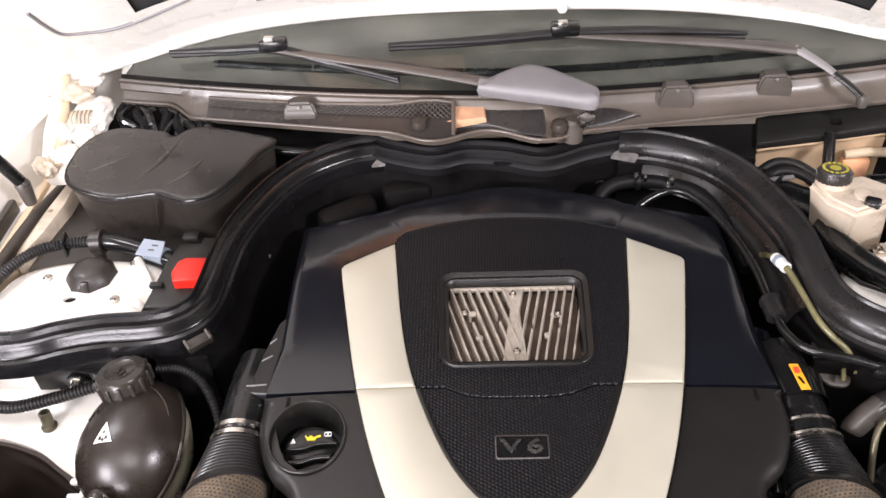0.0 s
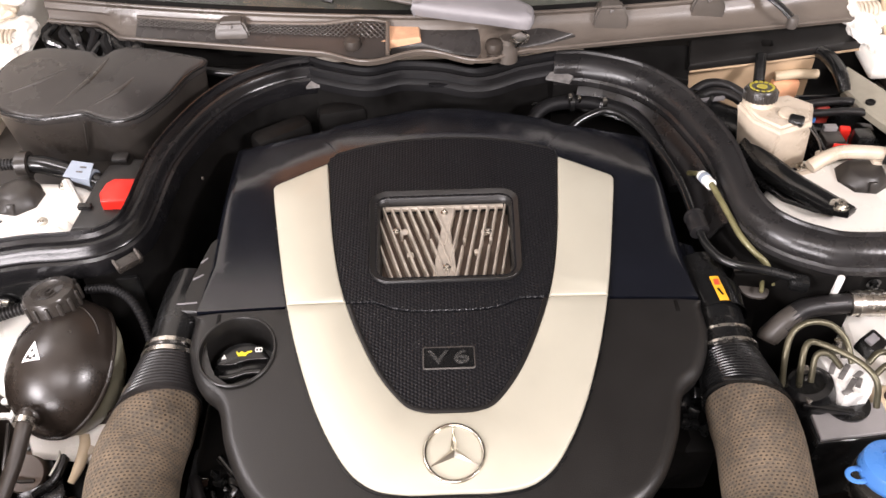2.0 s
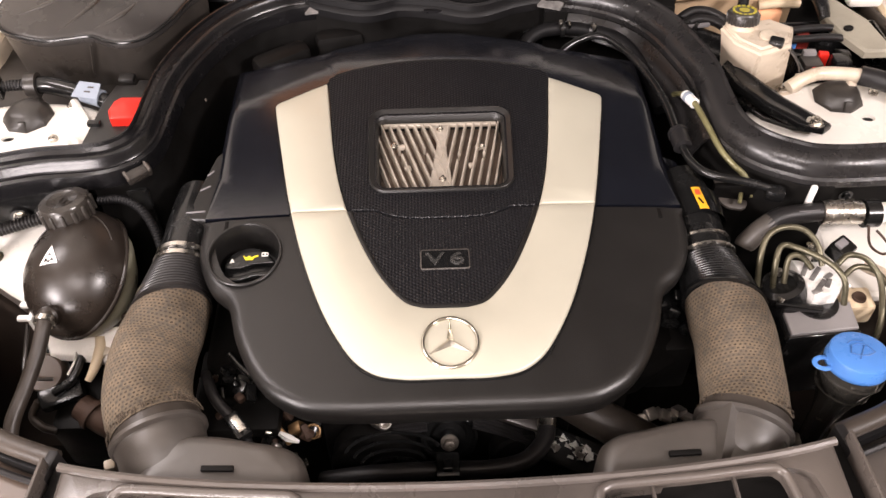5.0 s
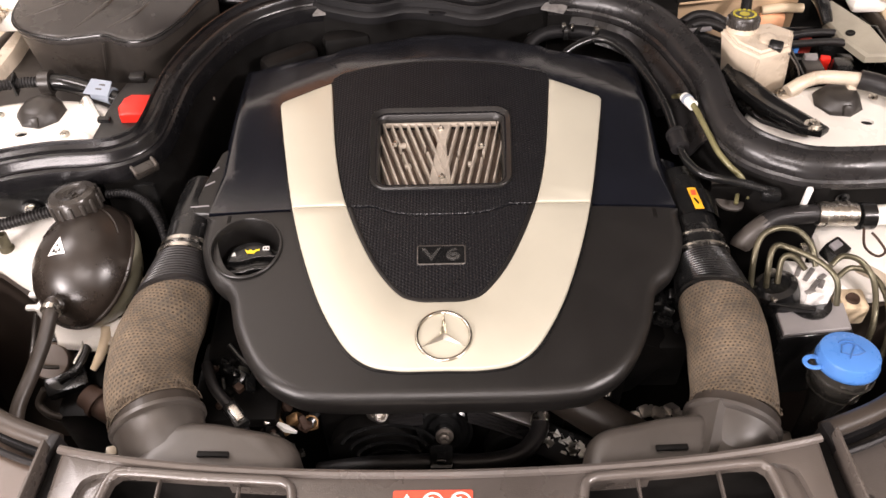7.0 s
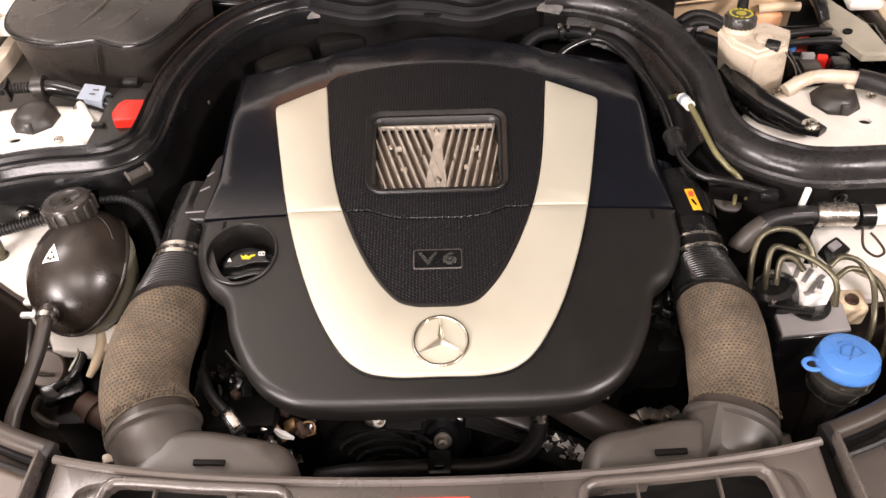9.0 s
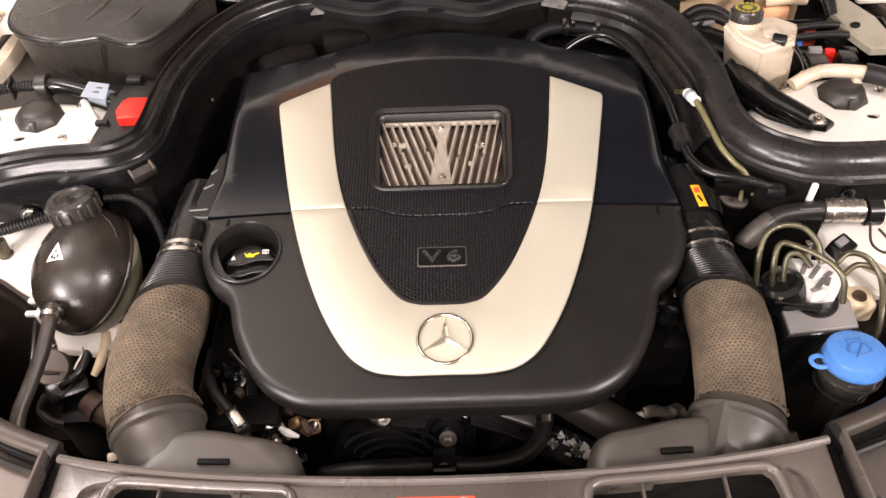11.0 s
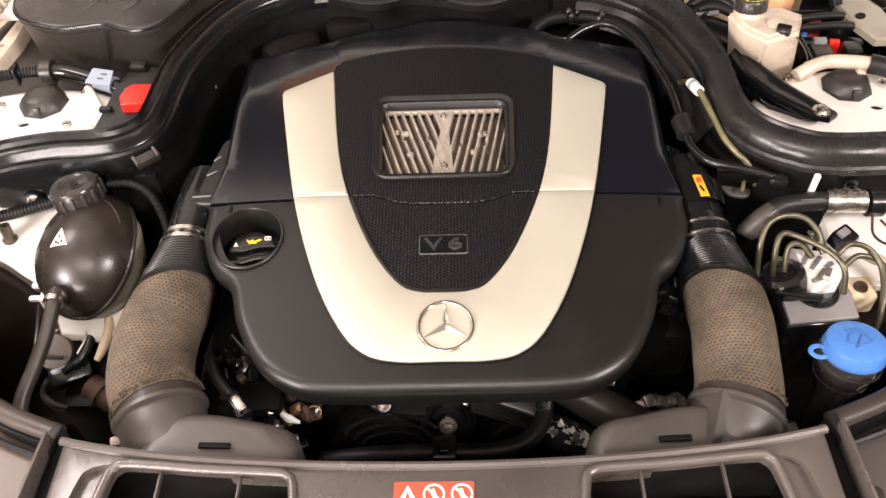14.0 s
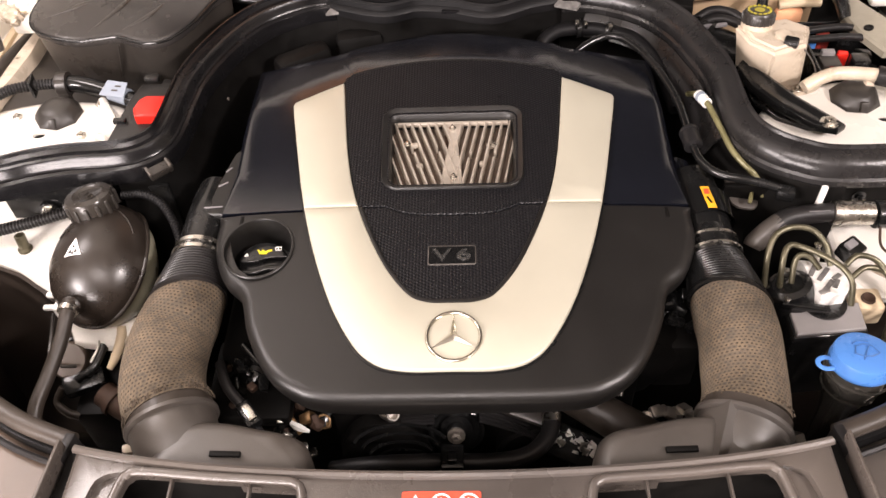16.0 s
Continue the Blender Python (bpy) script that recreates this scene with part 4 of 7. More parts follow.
# ---- air ducts ----
def air_duct(s, label):
    """Intake duct at one side of the engine; s = -1 or 1."""
    t = thing("air_intake_duct", (s * 0.29, 0.36, 0.85), label, "air duct", "intake ducts beside the engine")
    dx = 0.006 if s > 0 else 0.0
    X = lambda x: s * x + dx
    # smooth pipe from under the cover, with clamp rings
    part("pipe", tube([(X(0.286), 0.605, 0.905), (X(0.289), 0.56, 0.906), (X(0.292), 0.52, 0.903), (X(0.292), 0.490, 0.900)], [0.028, 0.029, 0.028, 0.029], 24), M_GLOSS, t)
    low = 0.018 if s > 0 else 0.0
    if s > 0:
        part("cuff", tube([(X(0.291), 0.516, 0.902), (X(0.291), 0.512, 0.902), (X(0.292), 0.488, 0.900), (X(0.2925), 0.474, 0.899)], [0.0285, 0.0298, 0.0302, 0.0315], 28, smooth=False), M_GLOSS, t, "glossy black cuff")
    for y, r in ((0.512, 0.0315), (0.500, 0.0325)) if s < 0 else ((0.508, 0.0314), (0.490, 0.0326)):
        part("clamp", tube([(X(0.2925), y, 0.902), (X(0.2925), y - (0.005 if s < 0 else 0.0028), 0.9015)], r, 28, smooth=False), M_STEEL, t, "bright steel clamp")
    # bellows
    bm, rings, n = bmesh.new(), [], 13
    for k in range(n * 4 + 3):
        f = min(1.0, k / (n * 4))
        turn = radians(15) * f
        mid = Vector((X(0.2920 + (0.004 if s < 0 else 0.006) * f), 0.496 - low - (0.056 - 0.25 * low) * f - (0.003 if k > n * 4 else 0), 0.900 - 0.004 * f))
        r = 0.0315 + 0.0105 * f + (0.0012 if k % 4 in (1, 2) else 0) + (0.0015 if k >= n * 4 - 1 else 0)
        across = Vector((math.cos(turn), -s * math.sin(turn), 0))
        rings.append([mid + r * (across * math.cos(q) + Vector((0, 0, 1)) * math.sin(q)) for q in (2 * math.pi * j / 36 for j in range(36))])
    bridge(bm, rings, True, (True, True))
    part("bellows", bm, M_GLOSS if s > 0 else M_RUBBER, t, "black ribbed bellows")
    # knitted sleeve
    if s < 0:
        mid = [(-0.2950, 0.4540, 0.896), (-0.2960, 0.438, 0.895), (-0.2990, 0.416, 0.893), (-0.3045, 0.392, 0.890), (-0.3050, 0.358, 0.889), (-0.2990, 0.326, 0.888), (-0.2860, 0.300, 0.886)]
        rad = [0.0400, 0.0412, 0.0432, 0.0440, 0.0440, 0.0440, 0.0450]
    else:
        mid = [(0.3030, 0.4340, 0.896), (0.3035, 0.424, 0.895), (0.3050, 0.406, 0.893), (0.3060, 0.380, 0.891), (0.3020, 0.345, 0.889), (0.2985, 0.315, 0.887), (0.2930, 0.290, 0.885)]
        rad = [0.0385, 0.0408, 0.0425, 0.0425, 0.0425, 0.0425, 0.0435]
    part("sleeve", tube(mid, rad, 40, 8), M_BRAID, t, "brown and grey knitted heat sleeve")
    # frayed end of the sleeve
    rnd = random.Random(11 + s)
    e, d = Vector(mid[-1]), (Vector(mid[-1]) - Vector(mid[-2])).normalized()
    u, v = d.cross(Vector((0, 0, 1))).normalized(), Vector((0, 0, 1))
    v = u.cross(d)
    bm = bmesh.new()
    for k in range(110 if s < 0 else 40):
        a = 2 * math.pi * rnd.random()
        p0 = e - d * rnd.uniform(0.004, 0.010) + (rad[-1] + 0.0008) * (u * math.cos(a) + v * math.sin(a))
        p1 = p0 + d * rnd.uniform(0.002, 0.006) * (1 if s < 0 else 0.5) + (u * math.cos(a + 0.06) + v * math.sin(a + 0.06)) * rnd.uniform(0.0, 0.0018)
        tube([p0, p1], [0.0010, 0.0005], 5, smooth=False, bm=bm)
    tagged(part("frayed_edge", bm, M_YARN, t, "frayed yarn ends"), kind="stuff")
    # collar and moulded snout that leads to the front panel
    end = Vector(mid[-1])
    way = Vector((-s * 0.40, -0.93, -0.15)).normalized()
    part("collar", tube([end - way * 0.004, end + way * 0.008], 0.0440, 36, smooth=False), M_HOSE, t)
    part("collar_lip", tube([end + way * 0.006, end + way * 0.007, end + way * 0.011, end + way * 0.013], [0.0455, 0.0478, 0.0478, 0.0450], 40, smooth=False), M_DUCT, t)
    a = end + way * 0.011
    e = -0.006 if s > 0 else 0.012
    neck = [a, a + way * 0.015, a + Vector((e, -0.034, -0.010)), a + Vector((1.5 * e, -0.048, -0.013))]
    part("neck", tube(neck, [0.0445, 0.043, 0.041, 0.040], 32, 6, squash=0.95), M_DUCT, t)
    w = 0.293 if s > 0 else 0.290
    outline = spline([(X(w), 0.214, 0), (X(w), 0.240, 0), (X(0.262), 0.276, 0), (X(0.225), 0.280, 0), (X(0.180), 0.272, 0), (X(0.144), 0.264, 0), (X(0.131), 0.240, 0), (X(0.130), 0.214, 0)], 6)
    top = lambda x, y: 0.914 + 0.10 * (y - 0.25) - 0.25 * max(0.0, 0.17 - abs(x))
    part("snout", slab([(p.x, p.y) for p in outline], top, [(0.0, 0.07), (0.0, 0.016), (0.003, 0.007), (0.008, 0.002), (0.015, 0.0)]), M_DUCT, t)
    bm = bmesh.new()
    vs = [bm.verts.new(p) for p in ((X(0.262), 0.284, 0.930), (X(0.236), 0.216, 0.913), (X(0.240), 0.284, 0.902), (X(0.286), 0.262, 0.904), (X(0.262), 0.262, 0.895))]
    for f in ((0, 1, 2), (0, 3, 1), (0, 2, 3), (1, 3, 4), (1, 4, 2), (2, 4, 3)):
        bm.faces.new([vs[i] for i in f])
    if s > 0:
        part("web", bm, M_DUCT, t, angle=50)
    part("slot", brick(X(0.2115), 0.241, 0.9145, 0.030, 0.0055, 0.004, 0.0008, tilt(0, 0, s * 2)), M_DARK, t, "dark moulded slot")


air_duct(-1, "black air intake duct in a brown knitted sleeve, bright clamps")
air_duct(1, "black air intake duct in a brown sleeve beside the brake unit")

# ---- hood seal and partitions round the engine ----
CREST = [(-0.628, 0.594), (-0.55, 0.595), (-0.505, 0.608), (-0.46, 0.617), (-0.41, 0.620), (-0.382, 0.627), (-0.363, 0.646), (-0.358, 0.677), (-0.356, 0.720), (-0.351, 0.766),
         (-0.336, 0.816), (-0.308, 0.875), (-0.268, 0.922), (-0.214, 0.953), (-0.174, 0.962)]
CENTRE = [(-0.176, 0.957), (-0.150, 0.943), (-0.095, 0.925), (-0.050, 0.937), (0.006, 0.930), (0.058, 0.914), (0.112, 0.936), (0.165, 0.950)]
CREST_R = [(0.163, 0.952), (0.205, 0.949), (0.250, 0.932), (0.289, 0.904), (0.321, 0.860), (0.341, 0.806), (0.355, 0.750), (0.357, 0.690), (0.360, 0.648), (0.374, 0.617), (0.407, 0.592), (0.46, 0.579), (0.63, 0.585)]
TOP = 0.980


def level(pts, z, n=8):
    return spline([(x, y, z) for x, y in pts], n)


def hood_seal():
    t = thing("hood_seal", (0, 0.9, 0.93), "weathered black rubber hood seal running round the engine", "rubber seal")
    # upstanding edge, two soft beads below one another and a skirt
    lip = [(0.0042, -0.012), (0.0044, -0.002), (0.0034, 0.0), (0.0018, -0.0006), (0.0008, -0.005), (-0.0030, -0.0088), (-0.0075, -0.0092), (-0.0115, -0.0075), (-0.0150, -0.0082), (-0.0176, -0.0125),
           (-0.0184, -0.0185), (-0.0205, -0.0212), (-0.0238, -0.0205), (-0.0268, -0.0232), (-0.0285, -0.030), (-0.0290, -0.044), (-0.018, -0.048), (0.006, -0.046), (0.006, -0.020)]
    wide = [(0.0050, -0.014), (0.0052, -0.003), (0.0040, -0.0005), (0.0020, -0.0012), (0.0002, -0.0042), (-0.0040, -0.0046), (-0.0105, -0.0058), (-0.0170, -0.0098), (-0.0218, -0.0160), (-0.0242, -0.0235),
            (-0.0236, -0.0280), (-0.0262, -0.0310), (-0.0268, -0.0370), (-0.0240, -0.0420), (-0.015, -0.046), (0.007, -0.046), (0.007, -0.020)]
    thin = [(0.0040, -0.012), (0.0042, -0.002), (0.0030, 0.0), (0.0012, -0.001), (0.0002, -0.0065), (-0.0045, -0.0085), (-0.0085, -0.0075), (-0.0118, -0.0105), (-0.0128, -0.0175), (-0.0165, -0.0195), (-0.0192, -0.0235), (-0.0195, -0.034), (0.005, -0.036)]
    part("strip", sweep(level(CREST, TOP), lip, True), M_SEAL, t, angle=32)
    part("strip", sweep(level(CENTRE, TOP), thin, True), M_SEALD, t, angle=32)
    part("strip", sweep(level(CREST_R, TOP), wide, True), M_SEALDUST, t, angle=32)
    part("clip", brick(-0.352, 0.606, 0.946, 0.030, 0.012, 0.014, 0.002, tilt(20, 0, 40)), M_BOX, t)
    for d in (-0.013, 0.013):
        part("clip_edge", brick(-0.352 + 0.77 * d, 0.603 + 0.64 * d, 0.953, 0.003, 0.013, 0.006, 0.001, tilt(20, 0, 40)), M_ARM, t, "pale clip edge")
    part("foil_tab", slab([(-0.182, 0.926), (-0.148, 0.929), (-0.144, 0.943), (-0.165, 0.946)], lambda x, y: 0.957 + 0.5 * (y - 0.935), [(0, 0.004), (0, 0)]), M_FOIL, t, "silver foil tab")
    part("foil_tab", slab([(0.150, 0.924), (0.182, 0.917), (0.188, 0.925), (0.162, 0.936)], lambda x, y: 0.957 + 0.5 * (y - 0.925), [(0, 0.004), (0, 0)]), M_FOIL, t, "silver foil tab")
    part("moulding_mark", slab(rounded(0.003, 0.912, 0.030, 0.005, 0.002), lambda x, y: 0.9605, [(0, 0.004), (0, 0)]), M_SEAL, t)


def partitions():
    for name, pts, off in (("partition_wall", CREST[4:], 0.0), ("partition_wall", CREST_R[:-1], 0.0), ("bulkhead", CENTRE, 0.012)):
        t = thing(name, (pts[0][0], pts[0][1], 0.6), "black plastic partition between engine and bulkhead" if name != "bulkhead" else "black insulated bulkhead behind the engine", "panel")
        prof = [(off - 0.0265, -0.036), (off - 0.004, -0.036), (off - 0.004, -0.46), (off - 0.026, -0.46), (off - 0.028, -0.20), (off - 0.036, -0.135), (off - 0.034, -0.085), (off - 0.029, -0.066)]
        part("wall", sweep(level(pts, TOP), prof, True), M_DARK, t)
        if pts[0][0] > 0:
            part("skirt", sweep(level(pts[1:9], TOP), [(-0.022, -0.040), (-0.034, -0.050), (-0.043, -0.066), (-0.046, -0.066), (-0.036, -0.047), (-0.024, -0.037)], True), M_SEALDUST, t, "dusty rubber skirt")
    t = thing("front_partition", (-0.47, 0.60, 0.7), "black plastic panel below the hood seal beside the coolant tank", "panel")
    part("panel", brick(-0.455, 0.604, 0.80, 0.215, 0.008, 0.25, 0.003), M_GLOSS, t)
    placed("bolt", bolt_mesh(0.008, 0.010), Matrix.Translation((-0.508, 0.598, 0.890)) @ tilt(90).to_4x4(), t, "steel bolt with a black washer")
    part("washer", lathe([(0.012, 0), (0.014, 0.002), (0.013, 0.005), (0.006, 0.005)], (-0.508, 0.600, 0.890), 20, tilt(90)), M_GLOSS, t)
    t = thing("front_partition", (0.47, 0.58, 0.7), "black plastic panel below the hood seal beside the brake unit", "panel")
    part("panel", brick(0.450, 0.580, 0.80, 0.25, 0.008, 0.25, 0.003), M_DARK, t)
    placed("bolt", bolt_mesh(0.0055, 0.006, "bolt", M_GLOSS), Matrix.Translation((0.486, 0.575, 0.905)) @ tilt(90).to_4x4(), t, "black bolt")
    # round plugs on the bulkhead and the left partition
    t = thing("bulkhead_plug", (-0.121, 0.925, 0.905), "black rubber plug in the bulkhead", "plug")
    part("plug", lathe([(0.013, 0), (0.013, 0.006), (0.009, 0.010), (0.004, 0.010)], (-0.121, 0.932, 0.905), 20, tilt(80)), M_GLOSS, t)
    t = thing("bulkhead_plug", (0.133, 0.925, 0.905), "black rubber plug in the bulkhead", "plug")
    part("plug", lathe([(0.012, 0), (0.012, 0.006), (0.008, 0.010), (0.004, 0.010)], (0.137, 0.932, 0.903), 20, tilt(80)), M_GLOSS, t)
    t = thing("rivet", (-0.316, 0.793, 0.905), "small grey rivet in the black partition", "rivet")
    part("head", lathe([(0.004, 0), (0.004, 0.002), (0.0025, 0.0035), (0.001, 0.0038)], (-0.315, 0.793, 0.906), 14, tilt(30, 70)), M_BOLT, t)
    t = thing("bulkhead_duct", (-0.2, 0.9, 0.88), "black moulded duct against the bulkhead below the seal", "duct")
    part("body", brick(-0.215, 0.868, 0.895, 0.085, 0.035, 0.070, 0.012, tilt(0, 0, 33)), M_DARK, t)
    part("body", brick(-0.135, 0.912, 0.890, 0.070, 0.030, 0.080, 0.010, tilt(0, 0, 10)), M_DARK, t)


hood_seal()
partitions()


# ---- body of the car ----
def car_body():
    t = thing("car_body", (0, 0.6, 0.3), "white painted body of the car round the engine bay", "car body")
    bolt = bolt_mesh(0.0065, 0.006)
    # strut towers
    left = spline([(-0.655, 0.600, 0), (-0.655, 0.700, 0), (-0.632, 0.756, 0), (-0.565, 0.778, 0), (-0.485, 0.778, 0), (-0.435, 0.760, 0), (-0.400, 0.70, 0), (-0.400, 0.615, 0)], 6)
    right = spline([(0.372, 0.605, 0), (0.378, 0.68, 0), (0.42, 0.745, 0), (0.50, 0.775, 0), (0.575, 0.772, 0), (0.635, 0.745, 0), (0.650, 0.69, 0), (0.650, 0.600, 0)], 6)
    dome = lambda cx: (lambda x, y: 0.929 - 0.35 * max(0, (x - cx) ** 2 + (y - 0.70) ** 2 - 0.006))
    rim = [(0.0, 0.22), (0.0, 0.028), (0.004, 0.012), (0.012, 0.003), (0.022, 0.0)]
    hl = [(-0.5415 + 0.0085 * math.cos(a), 0.697 + 0.006 * math.sin(a)) for a in (2 * math.pi * k / 14 for k in range(14))]
    hr = [(0.546 + 0.0085 * math.cos(a), 0.686 + 0.006 * math.sin(a)) for a in (2 * math.pi * k / 14 for k in range(14))]
    part("strut_tower", slab([(p.x, p.y) for p in left], dome(-0.53), rim, [hl]), M_WHITE, t)
    part("strut_tower", slab([(p.x, p.y) for p in right], dome(0.52), rim, [hr]), M_WHITE, t)
    for x, y in ((-0.483, 0.694), (-0.583, 0.735), (-0.476, 0.757)):
        placed("bolt", bolt, Matrix.Translation((x, y, 0.926)), t, "dull steel bolt")
    for x, y in ((0.458, 0.752), (0.570, 0.735)):
        placed("bolt", bolt, Matrix.Translation((x, y, 0.926)), t, "dull steel bolt")
    for a, b in (((-0.475, 0.765, 0.930), (-0.435, 0.70, 0.930)), ((-0.46, 0.69, 0.929), (-0.44, 0.672, 0.928))):
        part("gusset", tube([a, ((a[0] + b[0]) / 2, (a[1] + b[1]) / 2, 0.934), b], 0.006, 8, 5), M_WHITE, t)
    # black discs below the tower holes paint their dark depth
    for x, y in ((-0.5415, 0.697), (0.546, 0.686)):
        part("hole_shade", lathe([(0.0105, -0.004), (0.0105, 0.0), (0.003, 0.001)], (x, y, 0.9245), 16), M_DARK, t, "black disc standing for shade in the hole")
    # inner wings
    wing = spline([(-0.672, 0.537, 0), (-0.600, 0.540, 0), (-0.541, 0.523, 0), (-0.500, 0.497, 0), (-0.455, 0.470, 0)], 6)
    out = [(p.x, p.y) for p in wing] + [(-0.445, 0.47), (-0.445, 0.612), (-0.672, 0.612)]
    part("inner_wing", slab(out, lambda x, y: 0.868 + 0.10 * (y - 0.54), [(0, 0.03), (0, 0.004), (0.004, 0.0)]), M_WHITE, t)
    out = [(0.452, 0.485), (0.47, 0.462), (0.51, 0.452), (0.56, 0.47), (0.66, 0.49), (0.66, 0.585), (0.452, 0.585)]
    part("inner_wing", slab(out, lambda x, y: 0.872 + 0.12 * (y - 0.53), [(0, 0.03), (0, 0.004), (0.004, 0.0)]), M_WHITE, t)
    part("side_wall", brick(-0.676, 0.75, 0.75, 0.012, 0.62, 0.34, 0.003), M_CREAM, t)
    part("side_wall", brick(0.666, 0.75, 0.75, 0.012, 0.62, 0.34, 0.003), M_CREAM, t)
    # fenders: flange, shoulder and side
    for s in (-1, 1):
        bm = bmesh.new()
        rings = []
        for k in range(23):
            y = 0.44 + 0.045 * k
            inn = 0.675 - (0.0 if y > 0.6 else 1.2 * (0.6 - y) ** 2) - (0.0 if y < 0.85 else 0.30 * (y - 0.85) ** 1.3)
            rise = 0.10 * (y - 0.5)
            prof = [(inn, 0.880), (inn, 0.912), (inn + 0.028, 0.916), (inn + 0.034, 0.938), (inn + 0.050, 0.955 + rise * 0.4), (inn + 0.10, 0.962 + rise * 0.5), (inn + 0.15, 0.945 + rise * 0.5), (inn + 0.19, 0.90 + rise * 0.4),
                    (inn + 0.215, 0.82), (inn + 0.22, 0.70), (inn + 0.215, 0.45)]
            rings.append([Vector((s * x, y, z)) for x, z in prof])
        bridge(bm, rings, False)
        bmesh.ops.solidify(bm, geom=bm.faces[:], thickness=0.002)
        part("fender", bm, M_WHITE, t)
        part("rail", brick(s * 0.694, 0.845, 0.926, 0.010, 0.10, 0.022, 0.003), M_BOX, t)
    # rear ledges with holes, below the air box and the hinges
    out = [(-0.664, 0.80), (-0.664, 1.02), (-0.618, 1.02), (-0.622, 0.90), (-0.632, 0.845), (-0.646, 0.80)]
    hole = [(-0.642 + 0.004 * math.cos(a), 0.888 + 0.004 * math.sin(a)) for a in (2 * math.pi * k / 12 for k in range(12))]
    part("ledge", slab(out, lambda x, y: 0.920 + 0.06 * (y - 0.9), [(0, 0.05), (0, 0.006), (0.004, 0)], [hole]), M_MILK, t)
    part("side_plate", slab([(0.560, 0.938), (0.552, 0.892), (0.560, 0.852), (0.577, 0.800), (0.612, 0.790), (0.604, 0.866), (0.576, 0.940)], lambda x, y: 0.946 + 0.20 * (x - 0.56), [(0, 0.012), (0, 0.003), (0.003, 0)]), M_OLD, t, "pale grey-green side plate")
    part("grommet", lathe([(0.006, -0.004), (0.0065, 0.001), (0.005, 0.002), (0.002, 0.001)], (0.573, 0.853, 0.9492), 18, tilt(0, -11)), M_DARK, t, "dark round hole")
    part("side_bar", tube([(0.540, 0.972, 0.956), (0.549, 0.945, 0.958), (0.553, 0.915, 0.954), (0.556, 0.890, 0.940)], [0.009, 0.010, 0.010, 0.008], 12, 6), M_GLOSS, t, "black moulded bar")
    part("well", brick(-0.53, 0.87, 0.82, 0.24, 0.20, 0.16, 0.02), M_BOX, t)
    part("bulkhead_sheet", brick(0.445, 0.972, 0.86, 0.19, 0.012, 0.17, 0.003), M_TAN, t, "tan primer bulkhead sheet")
    part("bulkhead_rib", tube([(0.485, 0.958, 0.922), (0.515, 0.957, 0.926), (0.545, 0.958, 0.924)], 0.007, 12), M_CREAM, t)
    part("bulkhead_rib", brick(0.503, 0.958, 0.900, 0.040, 0.014, 0.030, 0.004), M_ORANGE, t, "orange-brown waxed rib")
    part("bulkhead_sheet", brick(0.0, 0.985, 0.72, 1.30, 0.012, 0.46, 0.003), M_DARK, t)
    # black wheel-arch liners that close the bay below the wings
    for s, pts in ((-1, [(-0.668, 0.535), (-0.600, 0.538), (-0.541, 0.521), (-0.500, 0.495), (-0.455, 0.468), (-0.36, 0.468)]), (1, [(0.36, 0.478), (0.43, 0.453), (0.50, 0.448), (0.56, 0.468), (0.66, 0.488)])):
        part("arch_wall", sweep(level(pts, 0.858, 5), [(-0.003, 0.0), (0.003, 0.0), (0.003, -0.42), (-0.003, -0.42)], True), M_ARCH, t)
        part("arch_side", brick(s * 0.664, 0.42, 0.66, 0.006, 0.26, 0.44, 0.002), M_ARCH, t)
    # near-black sheets close the bay; its deep shade is in their colour
    part("bay_shade_floor", brick(0, 0.55, 0.42, 1.34, 0.95, 0.012, 0.003), M_DARK, t)
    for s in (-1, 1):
        part("bay_shade_front", brick(s * 0.52, 0.235, 0.66, 0.34, 0.012, 0.38, 0.004), M_DARK, t)
    part("bay_shade_front", brick(0, 0.195, 0.64, 0.74, 0.012, 0.44, 0.004), M_DARK, t)
    return t


def strut_cap(body, x, y):
    cap = part("strut_cap", lathe([(0.033, 0.0), (0.0325, 0.003), (0.0295, 0.009), (0.0225, 0.0175), (0.0195, 0.0195), (0.008, 0.021)], (x, y, 0.926), 8, tilt(0, 0, 12)), M_BOX, body, "dark grey faceted plastic cap")
    part("notch", brick(x + 0.002, y - 0.0255, 0.935, 0.010, 0.010, 0.014, 0.002, tilt(-22)), M_BOX, cap)


body = car_body()
strut_cap(body, -0.527, 0.738)
strut_cap(body, 0.521, 0.728)


# ---- side seals, front panel and headlamp panels ----
SIDE = [(-0.362, 0.254), (-0.418, 0.276), (-0.468, 0.305), (-0.522, 0.344), (-0.553, 0.386), (-0.592, 0.418), (-0.622, 0.462), (-0.655, 0.555), (-0.668, 0.650), (-0.670, 0.75), (-0.660, 0.87), (-0.636, 0.97), (-0.60, 1.04)]


